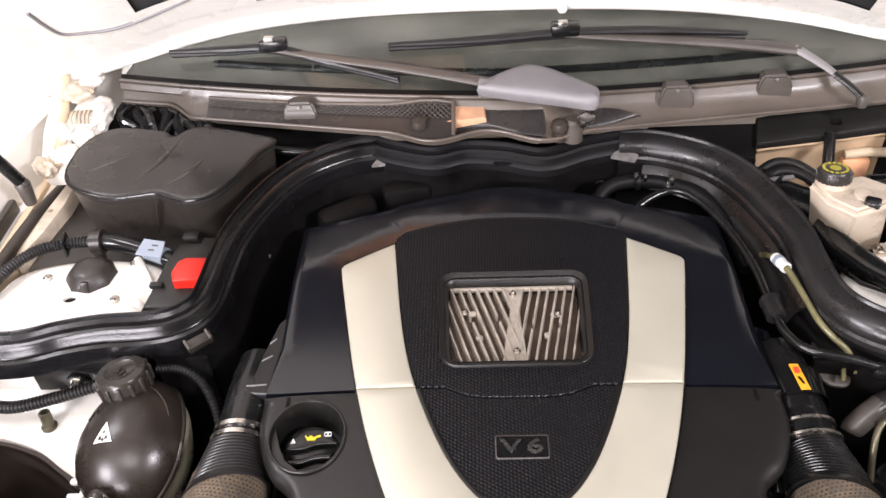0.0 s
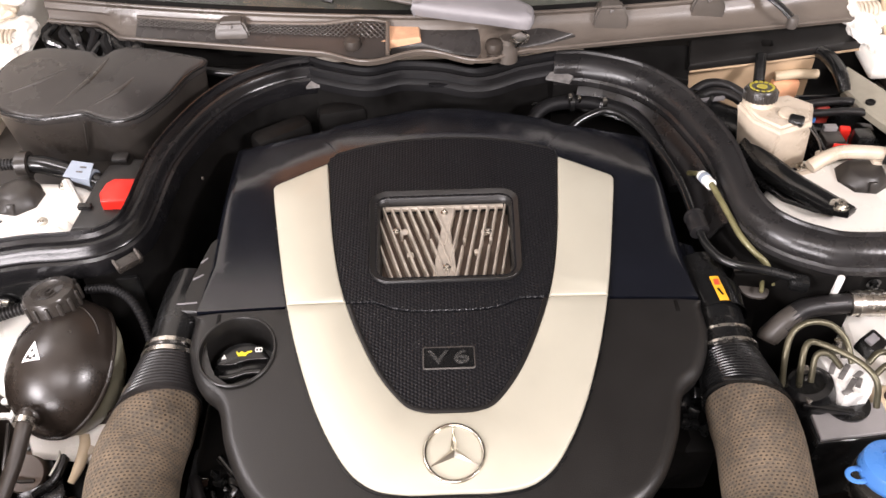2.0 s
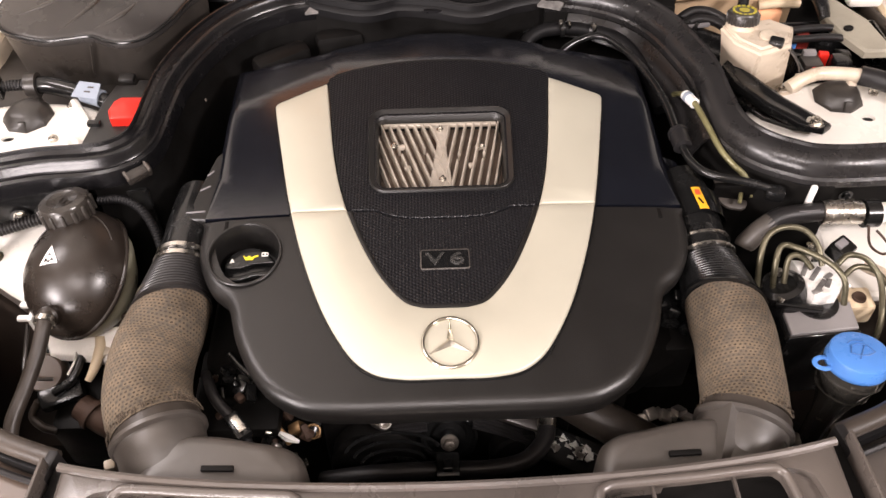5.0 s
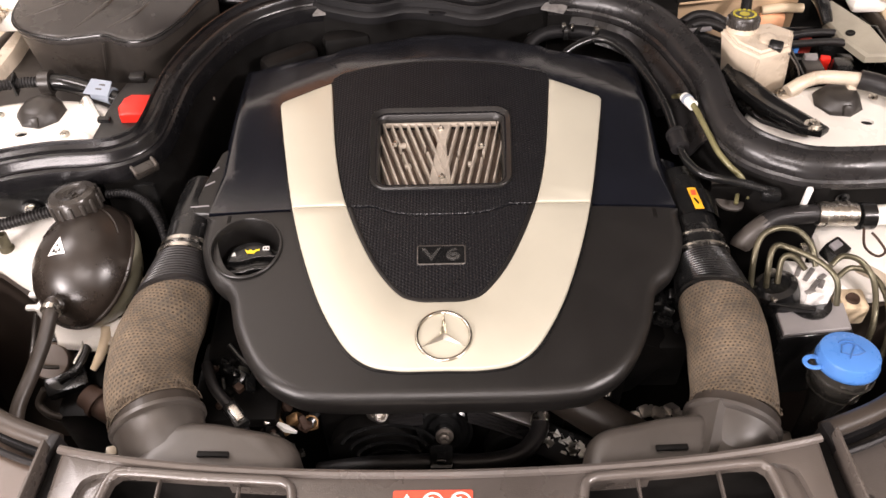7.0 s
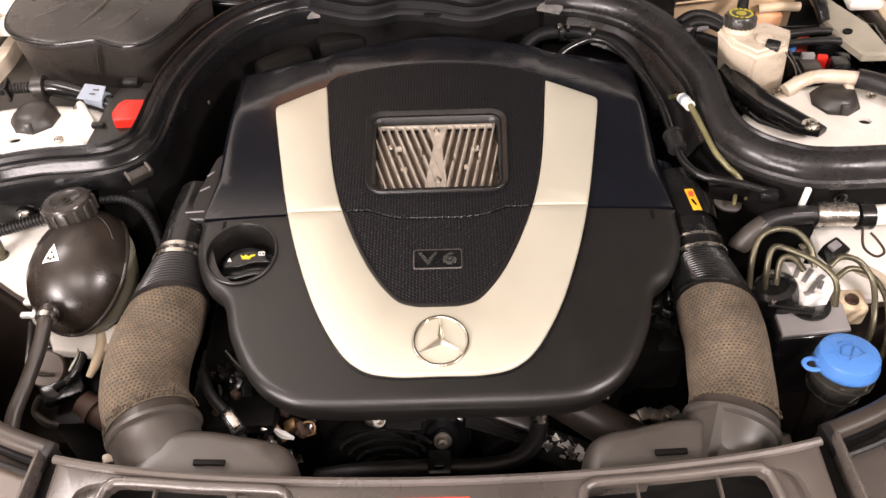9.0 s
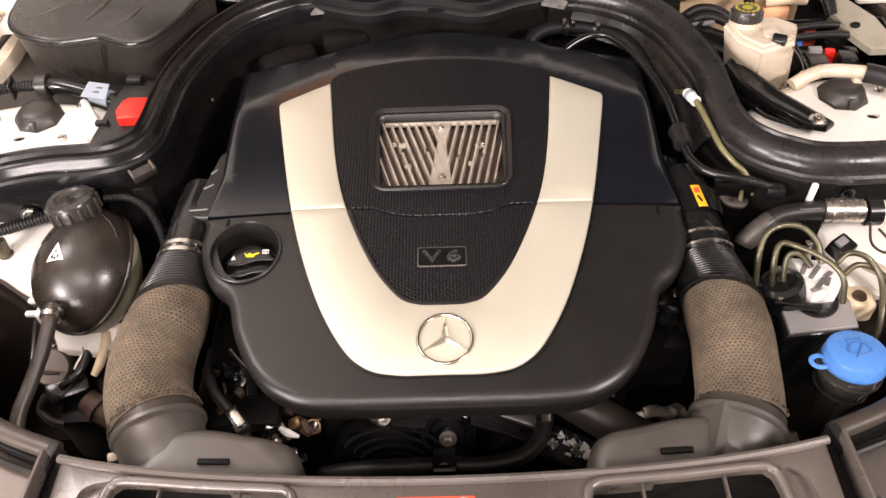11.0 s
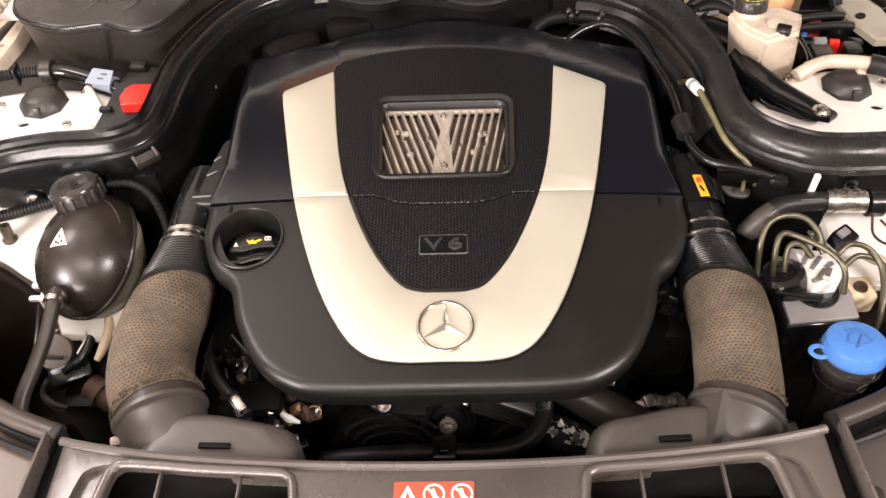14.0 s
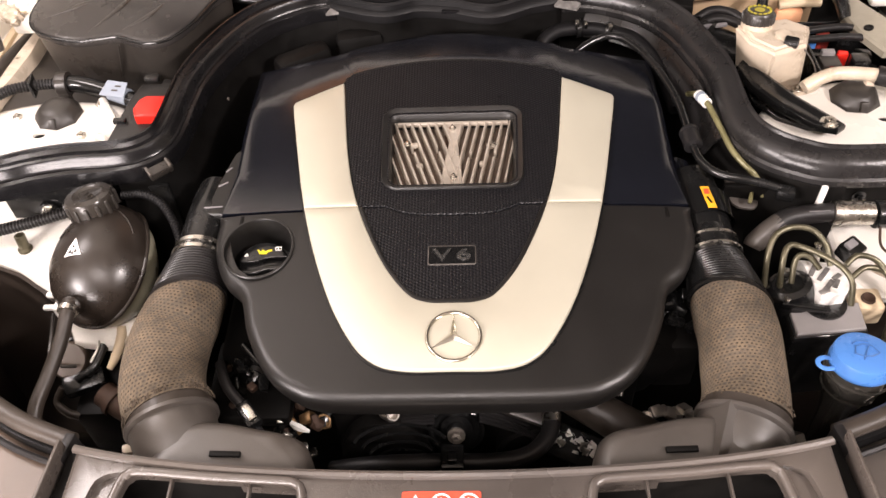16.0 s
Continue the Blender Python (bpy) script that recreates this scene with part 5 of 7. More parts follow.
def side_seals():
    for s in (-1, 1):
        t = thing("side_seal", (s * 0.55, 0.37, 0.9), "grey-black rubber seal along the headlamp panel and fender", "rubber seal", "side seals of the engine bay")
        pts = [(s * -x, y) for x, y in SIDE]
        bulb = [(0.0098 * math.cos(a), 0.0085 * math.sin(a)) for a in (2 * math.pi * k / 12 for k in range(12))]
        foot = [(-0.012, -0.022), (-0.012, -0.006), (0.007, -0.006), (0.007, -0.022)] if s > 0 else [(-0.007, -0.022), (-0.007, -0.006), (0.012, -0.006), (0.012, -0.022)]
        part("bulb", sweep(level(pts, 0.917), bulb, True), M_HOSE, t)
        part("foot", sweep(level(pts[:9], 0.917), foot, True), M_SEALD, t)
        ex, ey = pts[0]
        part("end_block", brick(ex, ey - 0.012, 0.915, 0.010, 0.030, 0.032, 0.002, tilt(0, 0, s * 12)), M_RUBBER, t)


def front_panel():
    t = thing("front_panel", (0, 0.15, 0.88), "grey plastic front cross panel with two air openings", "panel")
    def back(x):
        return 0.2075 + 0.018 * (x / 0.3) ** 2 + 0.006 * (x / 0.34) ** 6
    line = [(-0.344 + 0.688 * k / 48, back(-0.344 + 0.688 * k / 48)) for k in range(49)]
    out = line + [(0.346, 0.06), (-0.346, 0.06)]
    z = lambda x, y: 0.941 + 0.02 * min(0, y - 0.2)
    holes, wells = [], []
    for s in (-1, 1):
        wells.append([(s * x, y) for x, y in ((0.124, 0.150), (0.127, 0.188), (0.134, 0.1975), (0.148, 0.2005), (0.21, 0.2045), (0.275, 0.2105), (0.300, 0.2095), (0.312, 0.2055), (0.318, 0.196), (0.325, 0.160), (0.329, 0.124), (0.16, 0.114), (0.134, 0.130))])
        holes.append([(s * x, y) for x, y in ((0.124, 0.150), (0.127, 0.188), (0.134, 0.1975), (0.148, 0.2005), (0.21, 0.2045), (0.275, 0.2105), (0.288, 0.208), (0.294, 0.200), (0.302, 0.160), (0.305, 0.130), (0.16, 0.120), (0.134, 0.130))])
    wells, holes = [[[(p.x, p.y) for p in spline([(x, y, 0) for x, y in o], 4, True)] for o in os] for os in (wells, holes)]
    part("plate", slab(out, z, [(0, 0.010), (0, 0.006), (0.002, 0.0020), (0.006, 0.0)], wells), M_SLAM, t)
    part("rear_skirt", sweep([Vector((x, y - 0.004, 0.934)) for x, y in line], [(-0.0015, 0.0), (0.0015, 0.0), (0.0015, -0.034), (-0.0015, -0.034)], True), M_SLAM, t)
    part("rear_lip", sweep([Vector((x, y - 0.004, 0.942)) for x, y in line], ring_profile(0.0042, 8), True), M_SLAM, t)
    for s, hole, well in zip((-1, 1), holes, wells):
        dip = lambda x, y: z(x, y) - 0.0015 - 0.007 * max(0.0, min(1.0, (abs(x) - 0.285) / 0.02))
        mid = (sum(q[0] for q in hole) / len(hole), sum(q[1] for q in hole) / len(hole))
        part("recess", slab(well, dip, [(0, 0.012), (0, 0)], [[(mid[0] + 0.985 * (x - mid[0]), mid[1] + 0.965 * (y - mid[1])) for x, y in hole]]), M_SLAM, t)
        ring = [Vector((x, y, dip(x, y) + 0.002)) for x, y in hole]
        part("opening_rim", tube(ring + [ring[0]], 0.0045, 12, smooth=False, caps=False), M_SLAM, t)
        # near-black sheets stand for the shade inside the opening
        part("shade_floor", brick(s * 0.22, 0.140, 0.800, 0.20, 0.16, 0.006, 0.001, tilt(-6)), M_DARK, t)
        part("shade_back", brick(s * 0.215, 0.2110, 0.865, 0.20, 0.003, 0.12, 0.001), M_DARK, t)
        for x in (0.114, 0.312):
            part("shade_side", brick(s * x, 0.15, 0.865, 0.003, 0.12, 0.12, 0.001), M_DARK, t)
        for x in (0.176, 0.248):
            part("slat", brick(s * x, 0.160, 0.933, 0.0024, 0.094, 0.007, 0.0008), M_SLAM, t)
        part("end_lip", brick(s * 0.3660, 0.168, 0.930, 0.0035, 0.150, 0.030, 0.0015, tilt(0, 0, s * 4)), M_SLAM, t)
        # dark bar paints the shade in the gap behind the lip
        part("end_gap_shade", brick(s * 0.3560, 0.158, 0.915, 0.014, 0.170, 0.020, 0.002, tilt(0, 0, s * 4)), M_DARK, t)
    l = thing("warning_label", (0.0, 0.18, 0.943), "red warning label with white symbols stuck on the front panel", "label")
    part("sheet", slab(rounded(-0.004, 0.165, 0.069, 0.048, 0.002, 3), lambda x, y: 0.9416, [(0, 0.0012), (0, 0)]), M_LABELRED, l)
    h = lambda x, y: 0.9421
    st = [(0, 0.0008), (0, 0)]
    part("symbol", slab([(-0.034, 0.172), (-0.019, 0.172), (-0.0265, 0.186)], h, st, [[(-0.0285, 0.174), (-0.0245, 0.174), (-0.0265, 0.181)]]), M_PRINT, l, "white triangle")
    for x in (-0.004, 0.020):
        o = [(x + 0.0095 * math.cos(a), 0.1775 + 0.0095 * math.sin(a)) for a in (2 * math.pi * k / 28 for k in range(28))]
        i = [(x + 0.0078 * math.cos(a), 0.1775 + 0.0078 * math.sin(a)) for a in (2 * math.pi * k / 28 for k in range(28))]
        part("symbol", slab(o, h, st, [i]), M_PRINT, l, "white prohibition ring")
        part("symbol", brick(x, 0.1775, 0.9420, 0.017, 0.0018, 0.0006, 0, tilt(0, 0, -45)), M_PRINT, l, "white bar")
        part("symbol", brick(x, 0.1775, 0.9418, 0.004, 0.010, 0.0006, 0, tilt(0, 0, 20)), M_PRINT, l, "white bar")
    part("text_bar", brick(-0.004, 0.162, 0.9418, 0.055, 0.003, 0.0006, 0), M_PRINT, l, "white bar")


def headlamp_panel(s):
    t = thing("headlamp_panel", (s * 0.5, 0.25, 0.85), "dusty plastic headlamp panel, left one painted lighter and warmer for light", "panel", "headlamp panels")
    pts = [(s * -p.x, p.y) for p in level([(x * 1.0 - 0.004, y - 0.010) for x, y in SIDE[:7]], 0, 5)]
    out = pts + [(s * 0.70, 0.44), (s * 0.78, 0.30), (s * 0.76, 0.10), (s * 0.62, -0.02), (s * 0.40, -0.04), (s * 0.364, 0.02)]
    z = lambda x, y: 0.897 - 0.20 * max(0, abs(x) - 0.50) ** 1.3 - 0.09 * max(0.0, 0.28 - y)
    slot = [(s * x, y) for x, y in ((0.578, 0.347), (0.538, 0.303), (0.546, 0.238), (0.598, 0.232))]
    hole = [(s * 0.5155 + 0.011 * math.cos(a), 0.2555 + 0.011 * math.sin(a)) for a in (2 * math.pi * k / 20 for k in range(20))]
    # warm light on the left panel and shade on the right are in the materials
    part("panel", slab(out, z, [(0, 0.025), (0, 0.005), (0.003, 0.001), (0.006, 0)], [slot, hole]), M_BROWN if s < 0 else M_SLAM, t)
    # the slot's lit floor and shaded edge are put in by colour
    part("slot_lit_floor", brick(s * 0.560, 0.285, 0.872, 0.044, 0.13, 0.006, 0.002, tilt(0, s * 6, s * 12)), M_ABS, t)
    part("slot_shade", brick(s * 0.584, 0.292, 0.884, 0.010, 0.12, 0.016, 0.001, tilt(0, 0, s * -8)), M_DARK, t, "dark strip for the shaded slot edge")
    part("ridge", tube([(s * 0.500, 0.275, 0.893), (s * 0.488, 0.255, 0.892), (s * 0.480, 0.22, 0.889)], [0.002, 0.004, 0.003], 8, 6), M_BROWN, t)
    part("strip", tube([(s * 0.37, 0.236, 0.900), (s * 0.425, 0.256, 0.901), (s * 0.475, 0.283, 0.902), (s * 0.52, 0.312, 0.901)], 0.0035, 8, 6), M_RUBBER, t)
    me = lathe([(0.008, 0), (0.008, 0.003), (0.006, 0.005), (0.002, 0.005)], (0, 0, 0), 18)
    me = mesh_of("rivet", me, M_BOX)
    for x, y in ((0.392, 0.195), (0.420, 0.165)):
        placed("rivet", me, Matrix.Translation((s * x, y, z(x, y))), t, "round plastic rivet")


side_seals()
front_panel()
headlamp_panel(-1)
headlamp_panel(1)


# ---- coolant tank ----
def coolant_tank():
    t = thing("coolant_tank", (-0.413, 0.49, 0.82), "egg-shaped black coolant tank with a ribbed screw cap", "coolant tank")
    c = Vector((-0.414, 0.500, 0.880))
    def egg(u, v, grow=1.0):
        """u round the equator, v up from it; longer and higher towards the neck."""
        x, y, z = math.cos(v) * math.cos(u), math.cos(v) * math.sin(u), math.sin(v)
        ry = 0.064 if y < 0 else 0.088
        w = 0.0615 * (1 - 0.10 * y * y * (1 if y > 0 else 0))
        return c + grow * Vector((w * x, ry * y, 0.057 * z + 0.010 * y))
    bm = bmesh.new()
    seam = lambda u: -14 + (38 if math.cos(u - 0.15) > 0 else 8) * math.cos(u - 0.15)
    turns = [2 * math.pi * k / 40 for k in range(40)]
    rings = [[egg(u, radians(seam(u) + (89 - seam(u)) * f), 1.014) for u in turns] for f in (0, 0.02, 0.14, 0.28, 0.42, 0.56, 0.70, 0.82, 0.92, 1.0)]
    bridge(bm, rings, True, (False, True))
    part("upper_shell", bm, M_TANK, t, "glossy black upper shell")
    bm = bmesh.new()
    rings = [[egg(u, radians(-85 + (seam(u) + 88) * f)) for u in turns] for f in (0, 0.2, 0.4, 0.6, 0.8, 1.0)]
    bridge(bm, rings, True, (True, False))
    part("lower_shell", bm, M_TANKLOW, t, "murky green-white lower half")
    rim = [egg(2 * math.pi * k / 48, radians(seam(2 * math.pi * k / 48)), 1.02) for k in range(49)]
    part("rim", tube(rim, 0.0025, 8, smooth=False, caps=False), M_TANK, t)
    crease = [egg(radians(a), radians(40 + 8 * math.cos(radians(a - 90))), 1.014) for a in range(20, 165, 8)]
    part("crease", tube(crease, 0.0012, 6, 2), M_TANK, t)
    n = Vector((-0.427, 0.560, 0.918))
    turn = tilt(-10, -6)
    part("neck", lathe([(0.028, -0.05), (0.028, 0.0), (0.024, 0.006)], n, 32, turn), M_TANK, t)
    cap = part("cap", lathe([(0.0275, 0.0), (0.0285, 0.003), (0.0285, 0.022), (0.0265, 0.026), (0.018, 0.0275), (0.016, 0.0262), (0.004, 0.0262)], n + Vector((0, 0, 0.004)), 40, turn), M_BOX, t, "black ribbed screw cap")
    rib = mesh_of("cap_rib", brick(0, 0, 0, 0.005, 0.0045, 0.020, 0.0015), M_BOX)
    for k in range(14):
        a = 2 * math.pi * k / 14
        m = Matrix.Translation(n + Vector((0, 0, 0.004))) @ turn.to_4x4() @ Matrix.Rotation(a, 4, "Z") @ Matrix.Translation((0.0285, 0, 0.0125))
        placed("cap_rib", rib, m, t)
    for k in range(3):
        part("cap_mark", brick(n.x - 0.004 + 0.005 * k, n.y + 0.004 - 0.003 * k, n.z + 0.0315, 0.003, 0.008, 0.001, 0, tilt(-10, -6, -20)), M_BOX, t)
    # printed warning triangle, laid on the curved shell
    def skin(x, y, lift):
        xn = (x - c.x) / (0.0615 * 1.014)
        yn = (y - c.y) / ((0.064 if y < c.y else 0.088) * 1.014)
        return Vector((x, y, c.z + 0.010 * yn + 0.057 * 1.014 * math.sqrt(max(0.02, 1 - xn * xn - yn * yn)) + lift))
    def decal(corners, lift):
        bm = bmesh.new()
        m = 8
        a0, b0, c0 = [Vector((x, y)) for x, y in corners]
        grid = {}
        for i in range(m + 1):
            for j in range(m + 1 - i):
                q = a0 + (b0 - a0) * (i / m) + (c0 - a0) * (j / m)
                grid[i, j] = bm.verts.new(skin(q.x, q.y, lift))
        for i in range(m):
            for j in range(m - i):
                bm.faces.new((grid[i, j], grid[i + 1, j], grid[i, j + 1]))
                if j < m - i - 1:
                    bm.faces.new((grid[i + 1, j], grid[i + 1, j + 1], grid[i, j + 1]))
        bmesh.ops.solidify(bm, geom=bm.faces[:], thickness=0.0004)
        return bm
    px, py = -0.428, 0.490
    part("warning_triangle", decal([(px - 0.0105, py - 0.008), (px + 0.0105, py - 0.008), (px, py + 0.014)], 0.0008), M_PRINT, t, "white warning triangle")
    for x, y, w in ((0.0, 0.003, 0.0022), (-0.0035, -0.003, 0.0027), (0.0035, -0.003, 0.0024), (0.0, -0.005, 0.0020)):
        part("triangle_mark", decal([(px + x - w, py + y - w), (px + x + w, py + y - w), (px + x, py + y + w)], 0.0014), M_TANK, t)
    # outlet with its clamp
    o = Vector((-0.428, 0.437, 0.896))
    part("outlet", lathe([(0.013, -0.02), (0.012, 0.004), (0.009, 0.006)], o, 20, tilt(50)), M_TANK, t)
    part("clamp", tube([o + Vector((0, -0.006, 0.004)), o + Vector((0, -0.012, 0.0035))], 0.0115, 18, smooth=False), M_STEEL, t, "bright wire clamp")
    hose("overflow_hose", [(-0.428, 0.438, 0.901), (-0.4285, 0.422, 0.898), (-0.434, 0.398, 0.882), (-0.444, 0.365, 0.865), (-0.453, 0.33, 0.850), (-0.450, 0.30, 0.830), (-0.435, 0.272, 0.80)], 0.0080, "dusty black rubber hose from the coolant tank's outlet", M_HOSE)
    b = thing("tank_clips", (-0.475, 0.46, 0.86), "white plastic clips at the coolant tank's side", "clip")
    for y, z in ((0.478, 0.866), (0.462, 0.862)):
        part("clip", brick(-0.476, y, z, 0.014, 0.007, 0.006, 0.002), M_PRINT, b)
    part("stem", brick(-0.466, 0.47, 0.850, 0.006, 0.03, 0.035, 0.002), M_PRINT, b)
    hose("tank_wire", [(-0.470, 0.455, 0.86), (-0.474, 0.435, 0.84), (-0.475, 0.415, 0.825), (-0.462, 0.408, 0.82), (-0.445, 0.41, 0.815)], 0.0022, "thin grey wire under the coolant tank", M_BOX, 8)


def below_tank():
    t = thing("sensor_housing", (-0.44, 0.43, 0.78), "dusty black sensor housing with a cream bracket under the coolant tank", "sensor")
    part("wing_skirt", slab([(-0.468, 0.470), (-0.455, 0.440), (-0.375, 0.433), (-0.360, 0.475)], lambda x, y: 0.822 + 0.6 * (y - 0.44), [(0, 0.012), (0, 0.003), (0.002, 0)]), M_WHITE, t, "white painted wing edge")
    part("body", lathe([(0.018, -0.03), (0.022, -0.024), (0.0225, 0.012), (0.020, 0.016), (0.006, 0.016)], (-0.466, 0.432, 0.797), 28, tilt(35, 15)), M_BROWN, t, "dusty round sensor face")
    part("holder", lathe([(0.025, -0.03), (0.027, -0.024), (0.027, 0.004), (0.024, 0.006)], (-0.462, 0.434, 0.795), 28, tilt(35, 15), caps=(True, False)), M_GLOSS, t)
    part("bracket", tube([(-0.446, 0.448, 0.815), (-0.428, 0.450, 0.818), (-0.420, 0.438, 0.815), (-0.428, 0.415, 0.806), (-0.448, 0.402, 0.798)], 0.0055, 10, 6), M_GLOSS, t)
    part("bracket_edge", tube([(-0.428, 0.452, 0.823), (-0.424, 0.436, 0.820), (-0.432, 0.418, 0.811)], 0.0016, 8, 6), M_ALU, t, "bright worn edge")
    part("bracket", tube([(-0.398, 0.456, 0.830), (-0.397, 0.444, 0.824), (-0.402, 0.424, 0.814), (-0.409, 0.412, 0.806)], [0.006, 0.0065, 0.006, 0.004], 10, 6), M_CREAM, t, "cream plastic bracket")
    part("lower_bracket", brick(-0.385, 0.450, 0.810, 0.04, 0.02, 0.03, 0.006, tilt(10, 5, 20)), M_MILK, t, "milky plastic bracket")
    part("plug", brick(-0.445, 0.408, 0.785, 0.05, 0.026, 0.022, 0.006, tilt(20, 0, 25)), M_GLOSS, t)
    part("lead", tube([(-0.47, 0.40, 0.785), (-0.478, 0.388, 0.772), (-0.466, 0.378, 0.765), (-0.45, 0.375, 0.76)], 0.005, 10), M_HOSE, t)
    part("pipe", tube([(-0.425, 0.40, 0.77), (-0.40, 0.385, 0.765), (-0.375, 0.375, 0.76), (-0.34, 0.37, 0.76)], 0.016, 16), M_RUST, t, "rusty pipe stub")
    part("clamp", tube([(-0.412, 0.392, 0.768), (-0.406, 0.388, 0.767)], 0.019, 18, smooth=False), M_RUST, t)
    part("bracket", brick(-0.366, 0.312, 0.785, 0.012, 0.012, 0.03, 0.003, tilt(10, 10, 20)), M_MILK, t, "cream plastic bracket")
    part("base", brick(-0.41, 0.42, 0.72, 0.10, 0.10, 0.10, 0.015), M_DARK, t)


coolant_tank()
below_tank()


def corrugated_hoses():
    t = thing("corrugated_hose", (-0.35, 0.56, 0.88), "black corrugated hose between coolant tank and engine", "hose")
    part("tube", ribbed([(-0.400, 0.585, 0.925), (-0.370, 0.580, 0.930), (-0.345, 0.565, 0.925), (-0.325, 0.535, 0.910), (-0.315, 0.50, 0.89), (-0.318, 0.47, 0.86)], 0.0054, 0.0011, 0.0042), M_SEALD, t)
    t = thing("wiring_conduit", (-0.56, 0.57, 0.88), "black corrugated wiring conduit looping round the strut tower", "cable")
    part("conduit", ribbed([(-0.452, 0.592, 0.900), (-0.49, 0.582, 0.897), (-0.535, 0.570, 0.892), (-0.580, 0.562, 0.890), (-0.620, 0.574, 0.893), (-0.641, 0.606, 0.905), (-0.649, 0.665, 0.930), (-0.636, 0.722, 0.944), (-0.606, 0.766, 0.948), (-0.565, 0.785, 0.945), (-0.532, 0.789, 0.943)], 0.0076, 0.0012, 0.0042), M_RUBBER, t)
    part("sleeve", tube([(-0.536, 0.789, 0.943), (-0.510, 0.789, 0.941), (-0.478, 0.780, 0.938), (-0.446, 0.768, 0.935), (-0.42, 0.758, 0.930)], [0.0118, 0.0118, 0.0118, 0.010, 0.010], 18), M_GLOSS, t)
    part("clip", tube([(-0.538, 0.788, 0.943), (-0.524, 0.7885, 0.943)], 0.0165, 20, smooth=False), M_BOX, t)
    part("clip_foot", brick(-0.531, 0.780, 0.930, 0.012, 0.012, 0.022, 0.002), M_BOX, t)
    part("tie", brick(-0.572, 0.783, 0.945, 0.005, 0.026, 0.026, 0.003, tilt(0, 0, 10)), M_GLOSS, t)
    flag = lambda x, y: 0.9535 + 0.36 * (y - 0.777)
    part("label", slab([(-0.438, 0.752), (-0.436, 0.774), (-0.464, 0.779), (-0.472, 0.758)], flag, [(0, 0.0012), (0, 0)]), M_PALE, t, "pale blue paper label with a faded print")
    part("label_wrap", tube([(-0.463, 0.7745, 0.9373), (-0.437, 0.765, 0.9345)], 0.0118, 18, smooth=False), M_PALE, t, "paper wrapped round the cable")
    for k in range(2):
        part("label_bar", brick(-0.448 - 0.004 * k, 0.7690 - 0.006 * k, flag(0, 0.769 - 0.006 * k), 0.008, 0.0020, 0.0014, 0, tilt(20, 0, -8)), M_DUCT, t)
    part("stopper", brick(-0.638, 0.582, 0.893, 0.012, 0.010, 0.012, 0.003), M_GLOSS, t)
    t = thing("wing_stud", (-0.533, 0.55, 0.868), "brass stud standing on the white inner wing", "stud")
    part("stud", lathe([(0.009, 0), (0.009, 0.004), (0.0065, 0.006), (0.0065, 0.024), (0.0045, 0.0245), (0.0045, 0.018), (0.001, 0.018)], (-0.533, 0.550, 0.867), 18, tilt(-8)), M_OLIVE, t)


corrugated_hoses()


# ---- air box, terminal ----
def air_box():
    t = thing("air_box", (-0.45, 0.89, 0.90), "kidney-shaped dark grey plastic air box beside the bulkhead", "air box")
    pts = [(-0.592, 0.890), (-0.580, 0.857), (-0.548, 0.836), (-0.512, 0.8255), (-0.480, 0.828), (-0.453, 0.8315), (-0.432, 0.8225), (-0.409, 0.8165), (-0.381, 0.825), (-0.353, 0.860),
           (-0.333, 0.903), (-0.312, 0.931), (-0.345, 0.945), (-0.415, 0.962), (-0.440, 0.957), (-0.458, 0.942), (-0.476, 0.955), (-0.545, 0.966), (-0.582, 0.940)]
    out = [(p.x, p.y) for p in spline([(x, y, 0) for x, y in pts], 5, True)]
    z = lambda x, y: 0.990 + 0.10 * (y - 0.83) - 0.12 * (x + 0.45) ** 2
    part("body", slab(out, lambda x, y: z(x, y) - 0.012, [(0.016, 0.115), (0.012, 0.09), (0.004, 0.02), (0.003, 0.0)]), M_BOX, t)
    lid = slab(out, z, [(0.001, 0.014), (0.0, 0.010), (0.0005, 0.003), (0.0025, 0.0006), (0.006, 0.0)])
    part("lid", lid, M_LID, t, "dusty dark lid")
    for a, b in (((-0.500, 0.832), (-0.440, 0.950)), ((-0.575, 0.870), (-0.490, 0.925)), ((-0.452, 0.838), (-0.400, 0.900))):
        pa, pb = Vector((*a, z(*a) - 0.001)), Vector((*b, z(*b) - 0.001))
        part("crease", tube([pa, (pa + pb) / 2 + Vector((0.008, 0, 0.0012)), pb], [0.0015, 0.0045, 0.001], 8, 6, squash=0.5), M_BOX, t)
    rim = [(x, y, z(x, y) - 0.0035) for x, y in out]
    part("rim", tube(rim + rim[:1], 0.0022, 8, smooth=False, caps=False), M_GLOSS, t, "glossy lid rim")
    a = Vector((-0.455, 0.828, 0.975))
    part("seam", tube([a, a + Vector((-0.008, 0.004, -0.03)), a + Vector((-0.016, 0.010, -0.060))], 0.0016, 6, 4), M_BOX, t)


